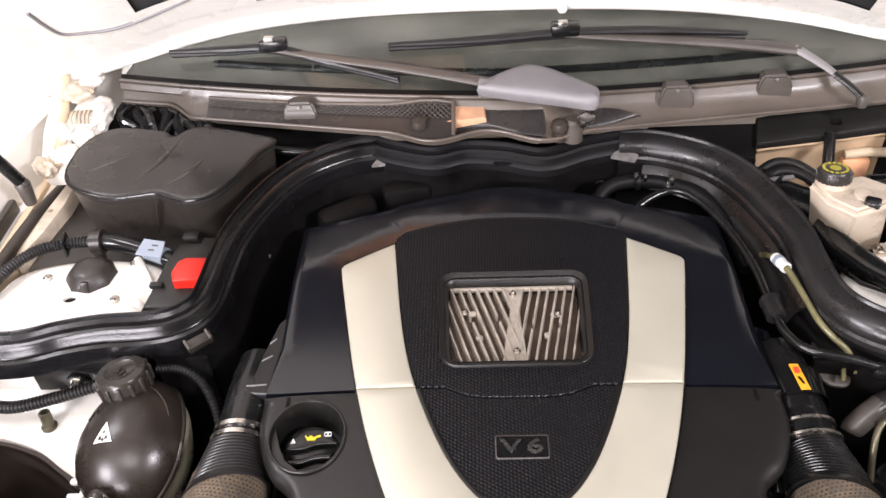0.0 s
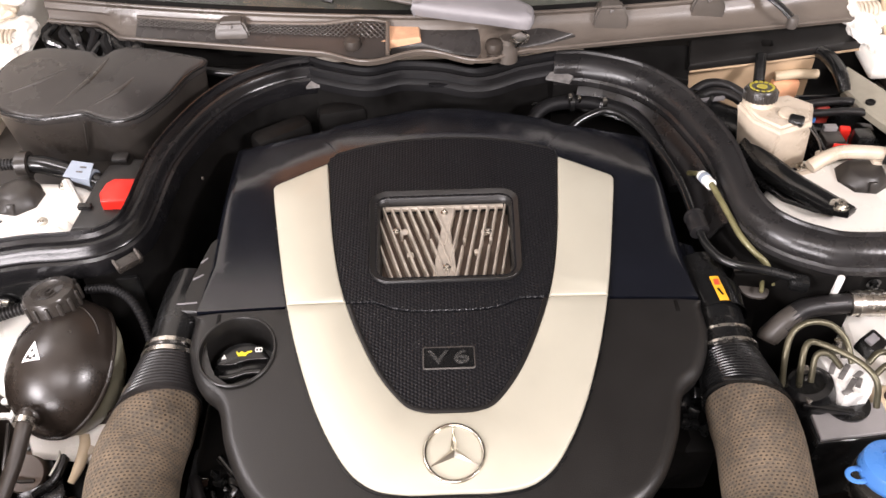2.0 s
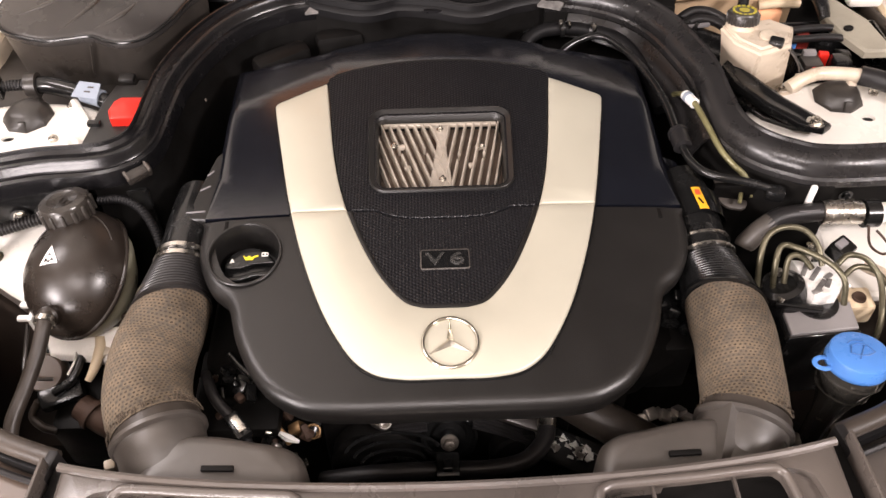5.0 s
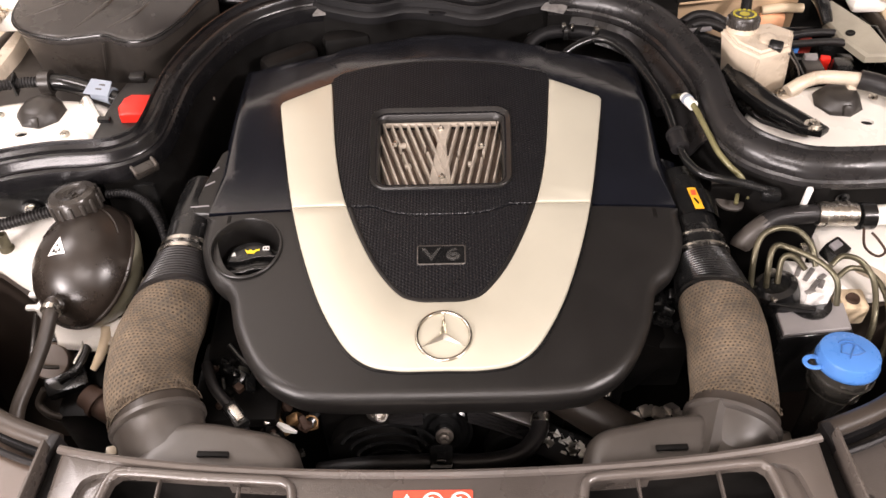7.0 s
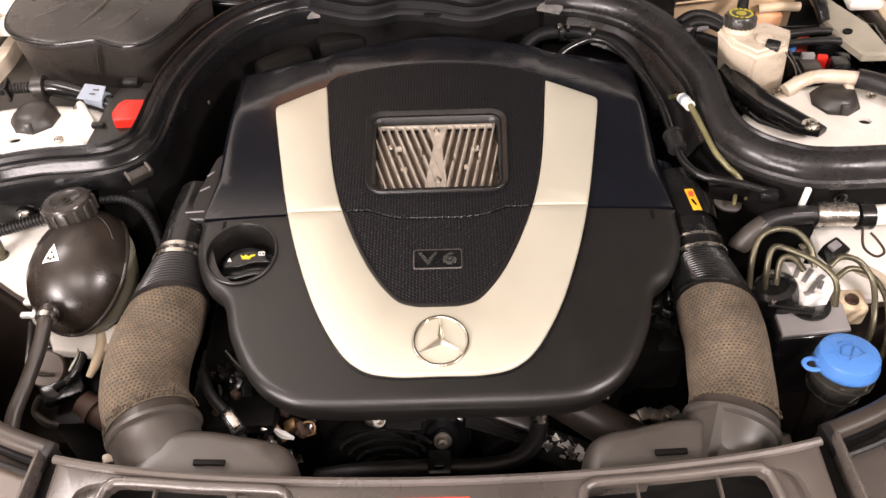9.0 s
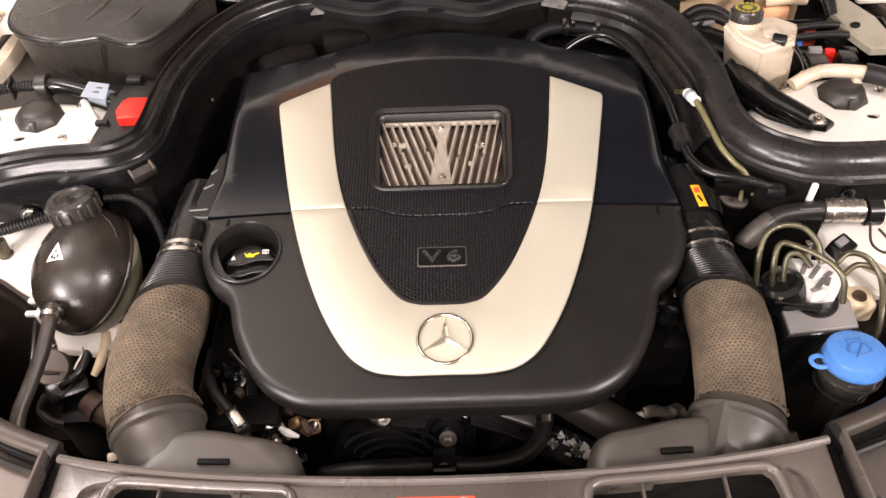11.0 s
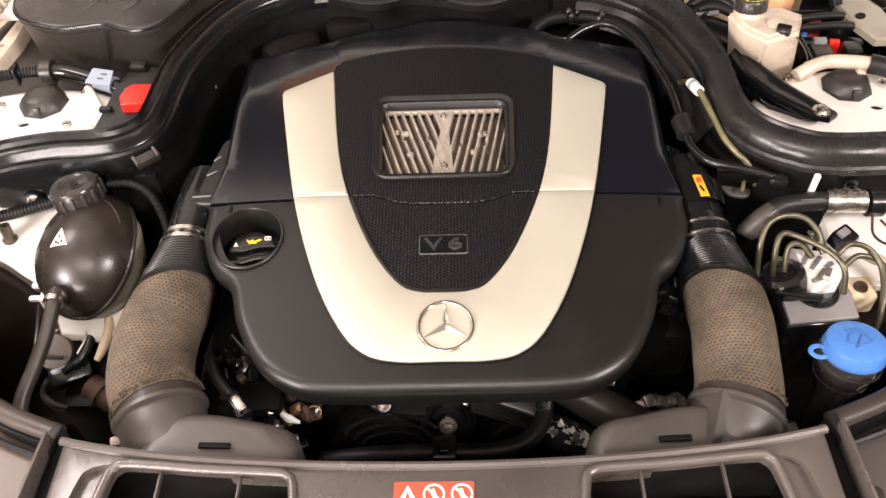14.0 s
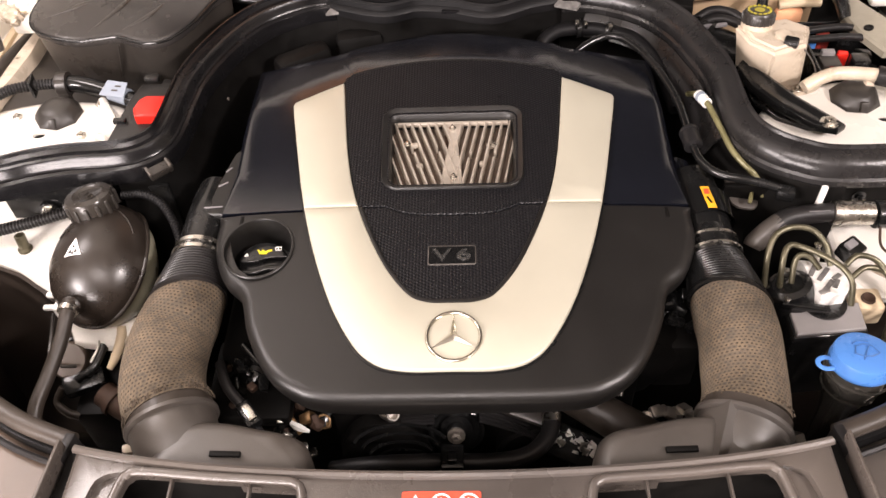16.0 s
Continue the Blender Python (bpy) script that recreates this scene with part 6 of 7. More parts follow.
def terminal_box():
    t = thing("terminal_box", (-0.40, 0.71, 0.93), "black plastic terminal box with a red cap beside the strut tower", "terminal box")
    out = [(-0.436, 0.660), (-0.366, 0.660), (-0.356, 0.705), (-0.360, 0.780), (-0.388, 0.782), (-0.390, 0.772), (-0.416, 0.772), (-0.426, 0.740)]
    part("box", slab(out, lambda x, y: 0.949 + 0.05 * (y - 0.7), [(0, 0.06), (0, 0.004), (0.002, 0.001), (0.004, 0)]), M_FRONT, t)
    red = [(-0.402, 0.691), (-0.370, 0.691), (-0.368, 0.731), (-0.396, 0.732), (-0.404, 0.724), (-0.4075, 0.706)]
    part("cap", slab(red, lambda x, y: 0.963, [(0, 0.020), (0, 0.003), (0.001, 0.001), (0.003, 0)]), M_RED, t, "bright red plastic cap")
    part("clasp", brick(-0.425, 0.695, 0.951, 0.016, 0.008, 0.006, 0.001), M_GLOSS, t)
    part("hole_rim", lathe([(0.0075, 0), (0.0075, 0.003), (0.005, 0.004), (0.0045, 0.001), (0.001, 0.001)], (-0.376, 0.674, 0.946), 18), M_GLOSS, t)
    part("tab", brick(-0.402, 0.780, 0.955, 0.02, 0.014, 0.008, 0.002), M_FRONT, t)


air_box()
terminal_box()


# ---- right side: brake reservoir, fuse box, pipes ----
def brake_reservoir():
    t = thing("brake_fluid_reservoir", (0.42, 0.775, 0.90), "yellowed translucent brake fluid reservoir with a black screw cap", "reservoir")
    top = [(0.373, 0.802), (0.440, 0.814), (0.466, 0.793), (0.452, 0.757), (0.408, 0.740), (0.383, 0.766)]
    base = [(0.386, 0.800), (0.450, 0.808), (0.474, 0.790), (0.462, 0.764), (0.412, 0.755), (0.392, 0.775)]
    bm = bmesh.new()
    rings = []
    for f, z in ((0, 0.915), (0.15, 0.930), (0.7, 0.970), (0.95, 0.986), (1.0, 0.992)):
        rings.append([Vector((b[0] + (a[0] - b[0]) * f, b[1] + (a[1] - b[1]) * f, z)) for a, b in zip(top, base)])
    mid = Vector((sum(p[0] for p in top) / 6, sum(p[1] for p in top) / 6, 0))
    rings.append([Vector((p[0] + (mid.x - p[0]) * 0.10, p[1] + (mid.y - p[1]) * 0.10, 0.997)) for p in top])
    bridge(bm, rings, True, (True, True))
    bmesh.ops.bevel(bm, geom=[e for e in bm.edges if e.calc_length() > 0.008], offset=0.003, segments=2, affect="EDGES")
    part("body", bm, M_MILK, t)
    n = (0.399, 0.799, 0.988)
    part("neck", lathe([(0.020, 0), (0.020, 0.012), (0.018, 0.013)], n, 28, tilt(-10)), M_MILK, t)
    cap = part("cap", lathe([(0.0185, 0.010), (0.0195, 0.012), (0.0195, 0.0235), (0.0175, 0.0265), (0.004, 0.0275)], n, 32, tilt(-10)), M_BOX, t, "black ribbed screw cap")
    rib = mesh_of("cap_rib", brick(0, 0, 0, 0.003, 0.0025, 0.011, 0.0006), M_BOX)
    for k in range(22):
        placed("cap_rib", rib, Matrix.Translation(n) @ tilt(-10).to_4x4() @ Matrix.Rotation(2 * math.pi * k / 22, 4, "Z") @ Matrix.Translation((0.0195, 0, 0.0175)), t)
    for k in range(14):
        a = 2 * math.pi * k / 14
        part("cap_print", brick(n[0] + 0.0135 * math.cos(a), n[1] + 0.0047 + 0.0133 * math.sin(a), n[2] + 0.0272 - 0.0023 * math.sin(a), 0.0040, 0.0028, 0.0008, 0, tilt(-10, 0, math.degrees(a) + 90)), M_WORNY, t, "yellow print")
    part("cap_print", lathe([(0.0065, 0), (0.0065, 0.0008), (0.004, 0.0008)], (n[0], n[1] + 0.0047, n[2] + 0.0267), 20, tilt(-10)), M_WORNY, t, "yellow print")
    part("sensor", brick(0.431, 0.757, 0.997, 0.018, 0.013, 0.013, 0.003, tilt(35, 0, -25)), M_GLOSS, t, "black level sensor plug")
    part("sensor_seat", lathe([(0.011, 0), (0.010, 0.007), (0.007, 0.008)], (0.424, 0.772, 0.993), 18, tilt(10)), M_MILK, t)
    part("wire", tube([(0.448, 0.758, 0.988), (0.460, 0.752, 0.975), (0.468, 0.750, 0.962), (0.474, 0.750, 0.945)], 0.0011, 8), M_DUCT, t)
    part("bracket", tube([(0.400, 0.752, 0.930), (0.440, 0.738, 0.925), (0.474, 0.748, 0.925), (0.486, 0.775, 0.930)], 0.006, 10), M_MILK, t)
    c = thing("brake_master_cylinder", (0.40, 0.86, 0.88), "black brake master cylinder and servo behind the reservoir", "brake cylinder")
    part("cylinder", tube([(0.355, 0.90, 0.905), (0.40, 0.865, 0.905), (0.44, 0.83, 0.900)], 0.028, 20, 4), M_GLOSS, c)
    for k in range(3):
        part("ring", tube([(0.375 - 0.010 * k, 0.884 + 0.008 * k, 0.908), (0.371 - 0.010 * k, 0.887 + 0.008 * k, 0.908)], 0.034, 24, smooth=False), M_GLOSS, c)
    for pts in ([(0.345, 0.906, 0.930), (0.372, 0.914, 0.944), (0.400, 0.908, 0.944), (0.428, 0.884, 0.935)], [(0.348, 0.893, 0.930), (0.376, 0.900, 0.940), (0.404, 0.892, 0.938), (0.425, 0.872, 0.928)]):
        part("cable", tube(pts, 0.0068, 10, 6), M_RUBBER, c, "black cable")
    part("band", brick(0.372, 0.886, 0.938, 0.040, 0.006, 0.006, 0.002, tilt(0, 0, 8)), M_WIPER, c, "pale worn band")
    part("base", brick(0.42, 0.80, 0.885, 0.09, 0.06, 0.06, 0.01), M_DARK, c)


def fuse_box():
    t = thing("fuse_box", (0.56, 0.83, 0.88), "open black fuse box with red, green and grey fuses", "fuse box")
    bm = bmesh.new()
    for x, y, sx, sy in ((0.495, 0.84, 0.004, 0.12), (0.632, 0.84, 0.004, 0.12), (0.5635, 0.899, 0.137, 0.004), (0.5635, 0.781, 0.137, 0.004)):
        brick(x, y, 0.905, sx, sy, 0.05, 0.001, None, bm)
    brick(0.5635, 0.84, 0.878, 0.141, 0.122, 0.008, 0.001, None, bm)
    part("tray", bm, M_GLOSS, t)
    rnd = random.Random(7)
    row = [("fuse", M_GREEN, 0.498, 0.876, 0.014, 0.016, 0.046), ("fuse", M_BLUE, 0.512, 0.872, 0.010, 0.012, 0.040), ("fuse", M_FUSE, 0.531, 0.885, 0.018, 0.012, 0.038), ("fuse", M_PALE, 0.516, 0.905, 0.014, 0.004, 0.030),
           ("relay", M_BOX, 0.516, 0.812, 0.026, 0.026, 0.046), ("relay", M_ABS, 0.516, 0.826, 0.018, 0.010, 0.052), ("fuse", M_RED, 0.524, 0.789, 0.030, 0.008, 0.048), ("relay", M_GLOSS, 0.551, 0.803, 0.022, 0.022, 0.056), ("fuse", M_RED, 0.537, 0.826, 0.014, 0.010, 0.048),
           ("fuse", M_PRINT, 0.540, 0.779, 0.016, 0.012, 0.052), ("fuse", M_FUSE, 0.503, 0.790, 0.016, 0.012, 0.034), ("relay", M_GLOSS, 0.572, 0.840, 0.022, 0.022, 0.036), ("relay", M_GLOSS, 0.515, 0.845, 0.024, 0.018, 0.036)]
    for name, m, x, y, sx, sy, sz in row:
        part(name, brick(x, y, 0.882 + sz / 2, sx, sy, sz, 0.002, tilt(0, 0, rnd.uniform(-12, 12))), m, t)
    for k, (x0, y0, x1, y1) in enumerate(((0.495, 0.885, 0.63, 0.825), (0.50, 0.865, 0.64, 0.795))):
        part("cable", tube([(x0, y0, 0.925), ((x0 + x1) / 2, (y0 + y1) / 2 + 0.012, 0.940), (x1, y1, 0.930)], 0.0055, 10, 8), M_RUBBER, t)


def right_pipes():
    t = thing("air_conditioning_line", (0.46, 0.73, 0.94), "cream air conditioning line ending in a black hose", "pipe")
    part("pipe", tube([(0.452, 0.728, 0.948), (0.470, 0.735, 0.955), (0.492, 0.743, 0.957), (0.520, 0.742, 0.957), (0.548, 0.738, 0.956)], 0.0088, 14), M_MILK, t)
    part("hose", tube([(0.544, 0.739, 0.956), (0.565, 0.730, 0.955), (0.60, 0.708, 0.952), (0.645, 0.68, 0.945)], 0.0125, 16), M_RUBBER, t)
    part("bracket", brick(0.536, 0.735, 0.938, 0.012, 0.010, 0.026, 0.002), M_MILK, t)
    # black strut brace
    b = thing("strut_brace", (0.42, 0.70, 0.94), "glossy black steel brace bolted to the strut tower", "brace")
    out = [(0.374, 0.768), (0.385, 0.782), (0.396, 0.774), (0.438, 0.706), (0.470, 0.668), (0.482, 0.653), (0.470, 0.644), (0.444, 0.652), (0.408, 0.690), (0.384, 0.728)]
    part("bar", slab(out, lambda x, y: 0.951 + 0.05 * (y - 0.65), [(0, 0.010), (0, 0.004), (0.002, 0.001), (0.006, 0.0), (0.010, 0.003)]), M_GLOSS, b)
    # black slab that fills the area below the bar
    part("foot", slab([(0.390, 0.772), (0.389, 0.727), (0.412, 0.690), (0.446, 0.668), (0.470, 0.668), (0.440, 0.720), (0.405, 0.770)], lambda x, y: 0.9335, [(0, 0.006), (0, 0.001), (0.001, 0)]), M_GLOSS, b, "black slab under the brace")
    placed("bolt", bolt_mesh(0.0075, 0.006), Matrix.Translation((0.463, 0.657, 0.949)), b, "dull steel bolt")
    # coolant pipe along the right edge of the cover
    t = thing("coolant_pipe", (0.29, 0.7, 0.9), "black coolant pipe with a rubber sleeve beside the engine cover", "pipe")
    pts = [(0.160, 0.822, 0.932), (0.190, 0.842, 0.945), (0.226, 0.852, 0.950), (0.256, 0.820, 0.950), (0.277, 0.768, 0.949), (0.289, 0.710, 0.948), (0.2925, 0.658, 0.946), (0.2945, 0.628, 0.944), (0.300, 0.600, 0.943), (0.317, 0.579, 0.942), (0.357, 0.568, 0.939), (0.394, 0.558, 0.932)]
    part("pipe", tube(pts, 0.0050, 12), M_GLOSS, t)
    part("sleeve_ring", tube([(0.2929, 0.651, 0.946), (0.2932, 0.647, 0.946)], 0.0122, 18, smooth=False), M_RUBBER, t)
    part("sleeve", tube([(0.2930, 0.650, 0.946), (0.2946, 0.626, 0.944)], 0.0112, 18, smooth=False), M_RUBBER, t)
    part("union", brick(0.389, 0.557, 0.930, 0.022, 0.016, 0.016, 0.004, tilt(0, 0, -15)), M_GLOSS, t)
    t = thing("fuel_line", (0.32, 0.65, 0.9), "olive fuel line with a pale blue quick connector", "pipe")
    part("pipe", tube([(0.312, 0.745, 0.930), (0.317, 0.715, 0.952), (0.3215, 0.690, 0.957), (0.3295, 0.649, 0.953), (0.3375, 0.617, 0.946), (0.350, 0.598, 0.938), (0.364, 0.587, 0.928), (0.374, 0.578, 0.905)], 0.0036, 12), M_FUEL, t)
    part("connector", tube([(0.3165, 0.716, 0.951), (0.3215, 0.692, 0.956)], 0.0066, 14, smooth=False), M_PRINT, t, "pale connector")
    part("connector_band", tube([(0.3175, 0.711, 0.9523), (0.3188, 0.705, 0.9536)], 0.0072, 14, smooth=False), M_PALE, t, "pale blue band")
    part("heat_shield", slab(rounded(0.352, 0.592, 0.036, 0.058, 0.014), lambda x, y: 0.906 + 0.15 * (y - 0.59) - 0.2 * (x - 0.35), [(0, 0.004), (0, 0.001), (0.002, 0)]), M_DUCT, t, "dusty grey shield")
    part("nipple", brick(0.357, 0.570, 0.912, 0.005, 0.020, 0.005, 0.002, tilt(0, 0, -20)), M_FUEL, t, "yellow-green nipple")
    t = thing("heater_hose", (0.15, 0.88, 0.88), "black heater hose with clamps below the seal", "hose")
    part("hose", tube([(0.120, 0.846, 0.90), (0.127, 0.868, 0.925), (0.148, 0.886, 0.935), (0.182, 0.893, 0.936), (0.222, 0.888, 0.934), (0.262, 0.868, 0.930), (0.290, 0.82, 0.915), (0.302, 0.75, 0.90)], 0.0095, 14), M_SEALD, t)
    for a, b in (((0.180, 0.893, 0.936), (0.186, 0.893, 0.936)), ((0.222, 0.888, 0.934), (0.228, 0.886, 0.9335))):
        part("clamp", tube([a, b], 0.0135, 18, smooth=False), M_GLOSS, t)
    part("clamp_ear", brick(0.180, 0.888, 0.946, 0.005, 0.010, 0.010, 0.001), M_STEEL, t, "bright clamp ear")
    part("clamp_ear", brick(0.192, 0.887, 0.946, 0.004, 0.010, 0.008, 0.001), M_STEEL, t, "bright clamp ear")
    part("clamp_ear", brick(0.226, 0.880, 0.944, 0.006, 0.010, 0.010, 0.001), M_STEEL, t, "bright clamp ear")
    l = thing("warning_tag", (0.298, 0.548, 0.93), "yellow warning label stuck on the black intake pipe", "label")
    part("sheet", tube([(0.3005, 0.566, 0.9058), (0.3002, 0.530, 0.9048)], 0.0300, 40, smooth=False, caps=False), M_GLOSS, l)
    bm = bmesh.new()
    rings = []
    for y in (0.5655, 0.548, 0.5305):
        rings.append([Vector((0.2985 + 0.10 * (0.548 - y) + 0.0306 * math.sin(a), y, 0.9055 + 0.0306 * math.cos(a))) for a in (radians(-9.5 + 19 * k / 8) for k in range(9))])
    bridge(bm, rings, False)
    bmesh.ops.solidify(bm, geom=bm.faces[:], thickness=0.0006)
    part("label", bm, M_YELLOW, l, "yellow paper")
    part("symbol", brick(0.2976, 0.5565, 0.9366, 0.0055, 0.008, 0.0006, 0), M_LABELRED, l, "red square")
    part("symbol", brick(0.2985, 0.5430, 0.9366, 0.002, 0.010, 0.0006, 0, tilt(0, 0, 20)), M_DARK, l, "dark bar")
    # air conditioning hose with its crimped aluminium end
    a = thing("refrigerant_hose", (0.40, 0.525, 0.90), "black refrigerant hose with a crimped aluminium end", "hose")
    part("hose", tube([(0.364, 0.517, 0.905), (0.374, 0.523, 0.912), (0.392, 0.530, 0.919), (0.430, 0.533, 0.921), (0.445, 0.533, 0.921)], 0.0112, 16), M_RUBBER, a)
    part("hose_end", tube([(0.349, 0.509, 0.891), (0.352, 0.512, 0.895), (0.366, 0.5195, 0.907), (0.380, 0.5265, 0.915)], [0.0100, 0.0122, 0.0122, 0.0116], 16), M_DUCT, a, "dusty pale grey sleeve")
    part("hose_print", brick(0.420, 0.527, 0.9305, 0.024, 0.0016, 0.0006, 0, tilt(-25, 0, 3)), M_WIPER, a, "worn printed line")
    part("crimp", tube([(0.438, 0.533, 0.921), (0.482, 0.531, 0.921)], 0.0138, 20, smooth=False), M_STEEL, a, "bright crimped sleeve")
    for k in range(3):
        part("crimp_ring", tube([(0.446 + 0.012 * k, 0.5325, 0.921), (0.450 + 0.012 * k, 0.5325, 0.921)], 0.0146, 20, smooth=False), M_STEEL, a, "bright crimp ring")
    part("band", tube([(0.484, 0.529, 0.921), (0.500, 0.529, 0.921)], 0.0165, 20, smooth=False), M_GLOSS, a)
    part("pipe", tube([(0.498, 0.529, 0.921), (0.53, 0.531, 0.921), (0.60, 0.535, 0.922), (0.655, 0.54, 0.92)], 0.0120, 16), M_WHITE, a, "cream metal pipe")
    part("wire_loop", tube([(0.488, 0.515, 0.915), (0.486, 0.495, 0.905), (0.498, 0.485, 0.900), (0.510, 0.492, 0.900), (0.505, 0.505, 0.905), (0.498, 0.512, 0.910)], 0.0016, 8), M_RUST, a)
    p = thing("pipe_post", (0.424, 0.565, 0.85), "white plastic post beside the refrigerant hose", "post")
    part("post", brick(0.426, 0.5465, 0.929, 0.007, 0.006, 0.040, 0.002, tilt(-5, 4, 0)), M_PRINT, p)


def brake_unit():
    t = thing("abs_unit", (0.41, 0.43, 0.80), "black brake control unit with an aluminium block and olive pipes", "brake unit")
    part("control_box", slab([(0.366, 0.385), (0.450, 0.393), (0.452, 0.436), (0.366, 0.434)], lambda x, y: 0.880, [(0, 0.11), (0, 0.004), (0.002, 0.001), (0.004, 0)]), M_GLOSS, t)
    part("box_lid", slab([(0.371, 0.390), (0.446, 0.397), (0.448, 0.432), (0.371, 0.430)], lambda x, y: 0.884, [(0, 0.005), (0, 0.001), (0.001, 0)]), M_ABS, t, "plain grey lid")
    block = part("valve_block", slab([(0.392, 0.482), (0.436, 0.474), (0.440, 0.446), (0.428, 0.428), (0.399, 0.423), (0.396, 0.450)], lambda x, y: 0.904 - 0.12 * (y - 0.45), [(0, 0.04), (0, 0.002), (0.0015, 0)]), M_BRIGHT, t, "bright aluminium valve block")
    for x, y, a, w in ((0.402, 0.463, 58, 0.020), (0.411, 0.456, 50, 0.024), (0.424, 0.452, 35, 0.012), (0.409, 0.436, 48, 0.026), (0.420, 0.441, 60, 0.014), (0.404, 0.430, 20, 0.012)):
        part("slot", brick(x, y, 0.9045 - 0.12 * (y - 0.45), w, 0.0055, 0.002, 0.0008, tilt(0, 0, a)), M_FOIL, block, "dull machined slot")
    part("motor", lathe([(0.026, -0.03), (0.027, 0.0), (0.025, 0.012), (0.019, 0.016), (0.016, 0.013), (0.004, 0.014)], (0.376, 0.446, 0.886), 28, tilt(-10, -18)), M_GLOSS, t, "black pump motor")
    part("motor_strap", brick(0.385, 0.420, 0.893, 0.050, 0.008, 0.008, 0.002, tilt(0, 0, -12)), M_GLOSS, t)
    part("strap_clip", brick(0.368, 0.427, 0.897, 0.010, 0.007, 0.008, 0.001, tilt(0, 0, 20)), M_STEEL, t, "bright strap clip")
    part("strap_clip", brick(0.372, 0.462, 0.902, 0.008, 0.007, 0.008, 0.001, tilt(0, 0, -10)), M_STEEL, t, "bright strap clip")
    # black disc paints the shade between motor and lid
    part("shade_disc", lathe([(0.024, -0.01), (0.024, 0.0), (0.010, 0.001)], (0.410, 0.432, 0.887), 26), M_GLOSS, t)
    for x, y in ((0.402, 0.470),):
        part("union", lathe([(0.006, 0), (0.006, 0.012), (0.004, 0.014), (0.004, 0.022)], (x, y, 0.912), 12, tilt(-10)), M_STEEL, t, "steel pipe union")
    lines = ([(0.352, 0.440, 0.860), (0.348, 0.462, 0.915), (0.356, 0.482, 0.937), (0.375, 0.492, 0.942), (0.398, 0.490, 0.940), (0.412, 0.476, 0.930), (0.416, 0.458, 0.915)],
             [(0.366, 0.438, 0.870), (0.362, 0.455, 0.920), (0.368, 0.469, 0.936), (0.382, 0.468, 0.937), (0.410, 0.446, 0.937), (0.424, 0.426, 0.930), (0.427, 0.412, 0.905)],
             [(0.375, 0.448, 0.90), (0.378, 0.462, 0.925), (0.390, 0.462, 0.928), (0.402, 0.452, 0.918)],
             [(0.430, 0.455, 0.920), (0.444, 0.464, 0.925), (0.466, 0.462, 0.918), (0.478, 0.442, 0.905), (0.472, 0.405, 0.885), (0.464, 0.385, 0.85)],
             [(0.440, 0.450, 0.905), (0.456, 0.458, 0.912), (0.480, 0.453, 0.905), (0.490, 0.425, 0.895), (0.484, 0.388, 0.875), (0.476, 0.370, 0.84)])
    for pts in lines:
        part("brake_pipe", tube(pts, 0.0033, 10), M_OLIVE, t, "olive zinc brake pipe")
    part("cream_pipe", tube([(0.478, 0.478, 0.890), (0.500, 0.455, 0.890), (0.506, 0.420, 0.880), (0.498, 0.385, 0.86)], 0.007, 12), M_MILK, t, "cream pipe")
    part("plug", brick(0.446, 0.483, 0.912, 0.024, 0.022, 0.020, 0.003, tilt(10, 0, 35)), M_GLOSS, t)
    part("plug_latch", brick(0.443, 0.482, 0.923, 0.014, 0.009, 0.005, 0.001, tilt(10, 0, 35)), M_WIPER, t)
    part("connector_block", brick(0.463, 0.440, 0.866, 0.030, 0.030, 0.03, 0.004), M_CREAM, t, "cream connector block")
    part("connector_core", lathe([(0.008, 0), (0.007, 0.003), (0.003, 0.001)], (0.461, 0.438, 0.882), 14), M_RUST, t)


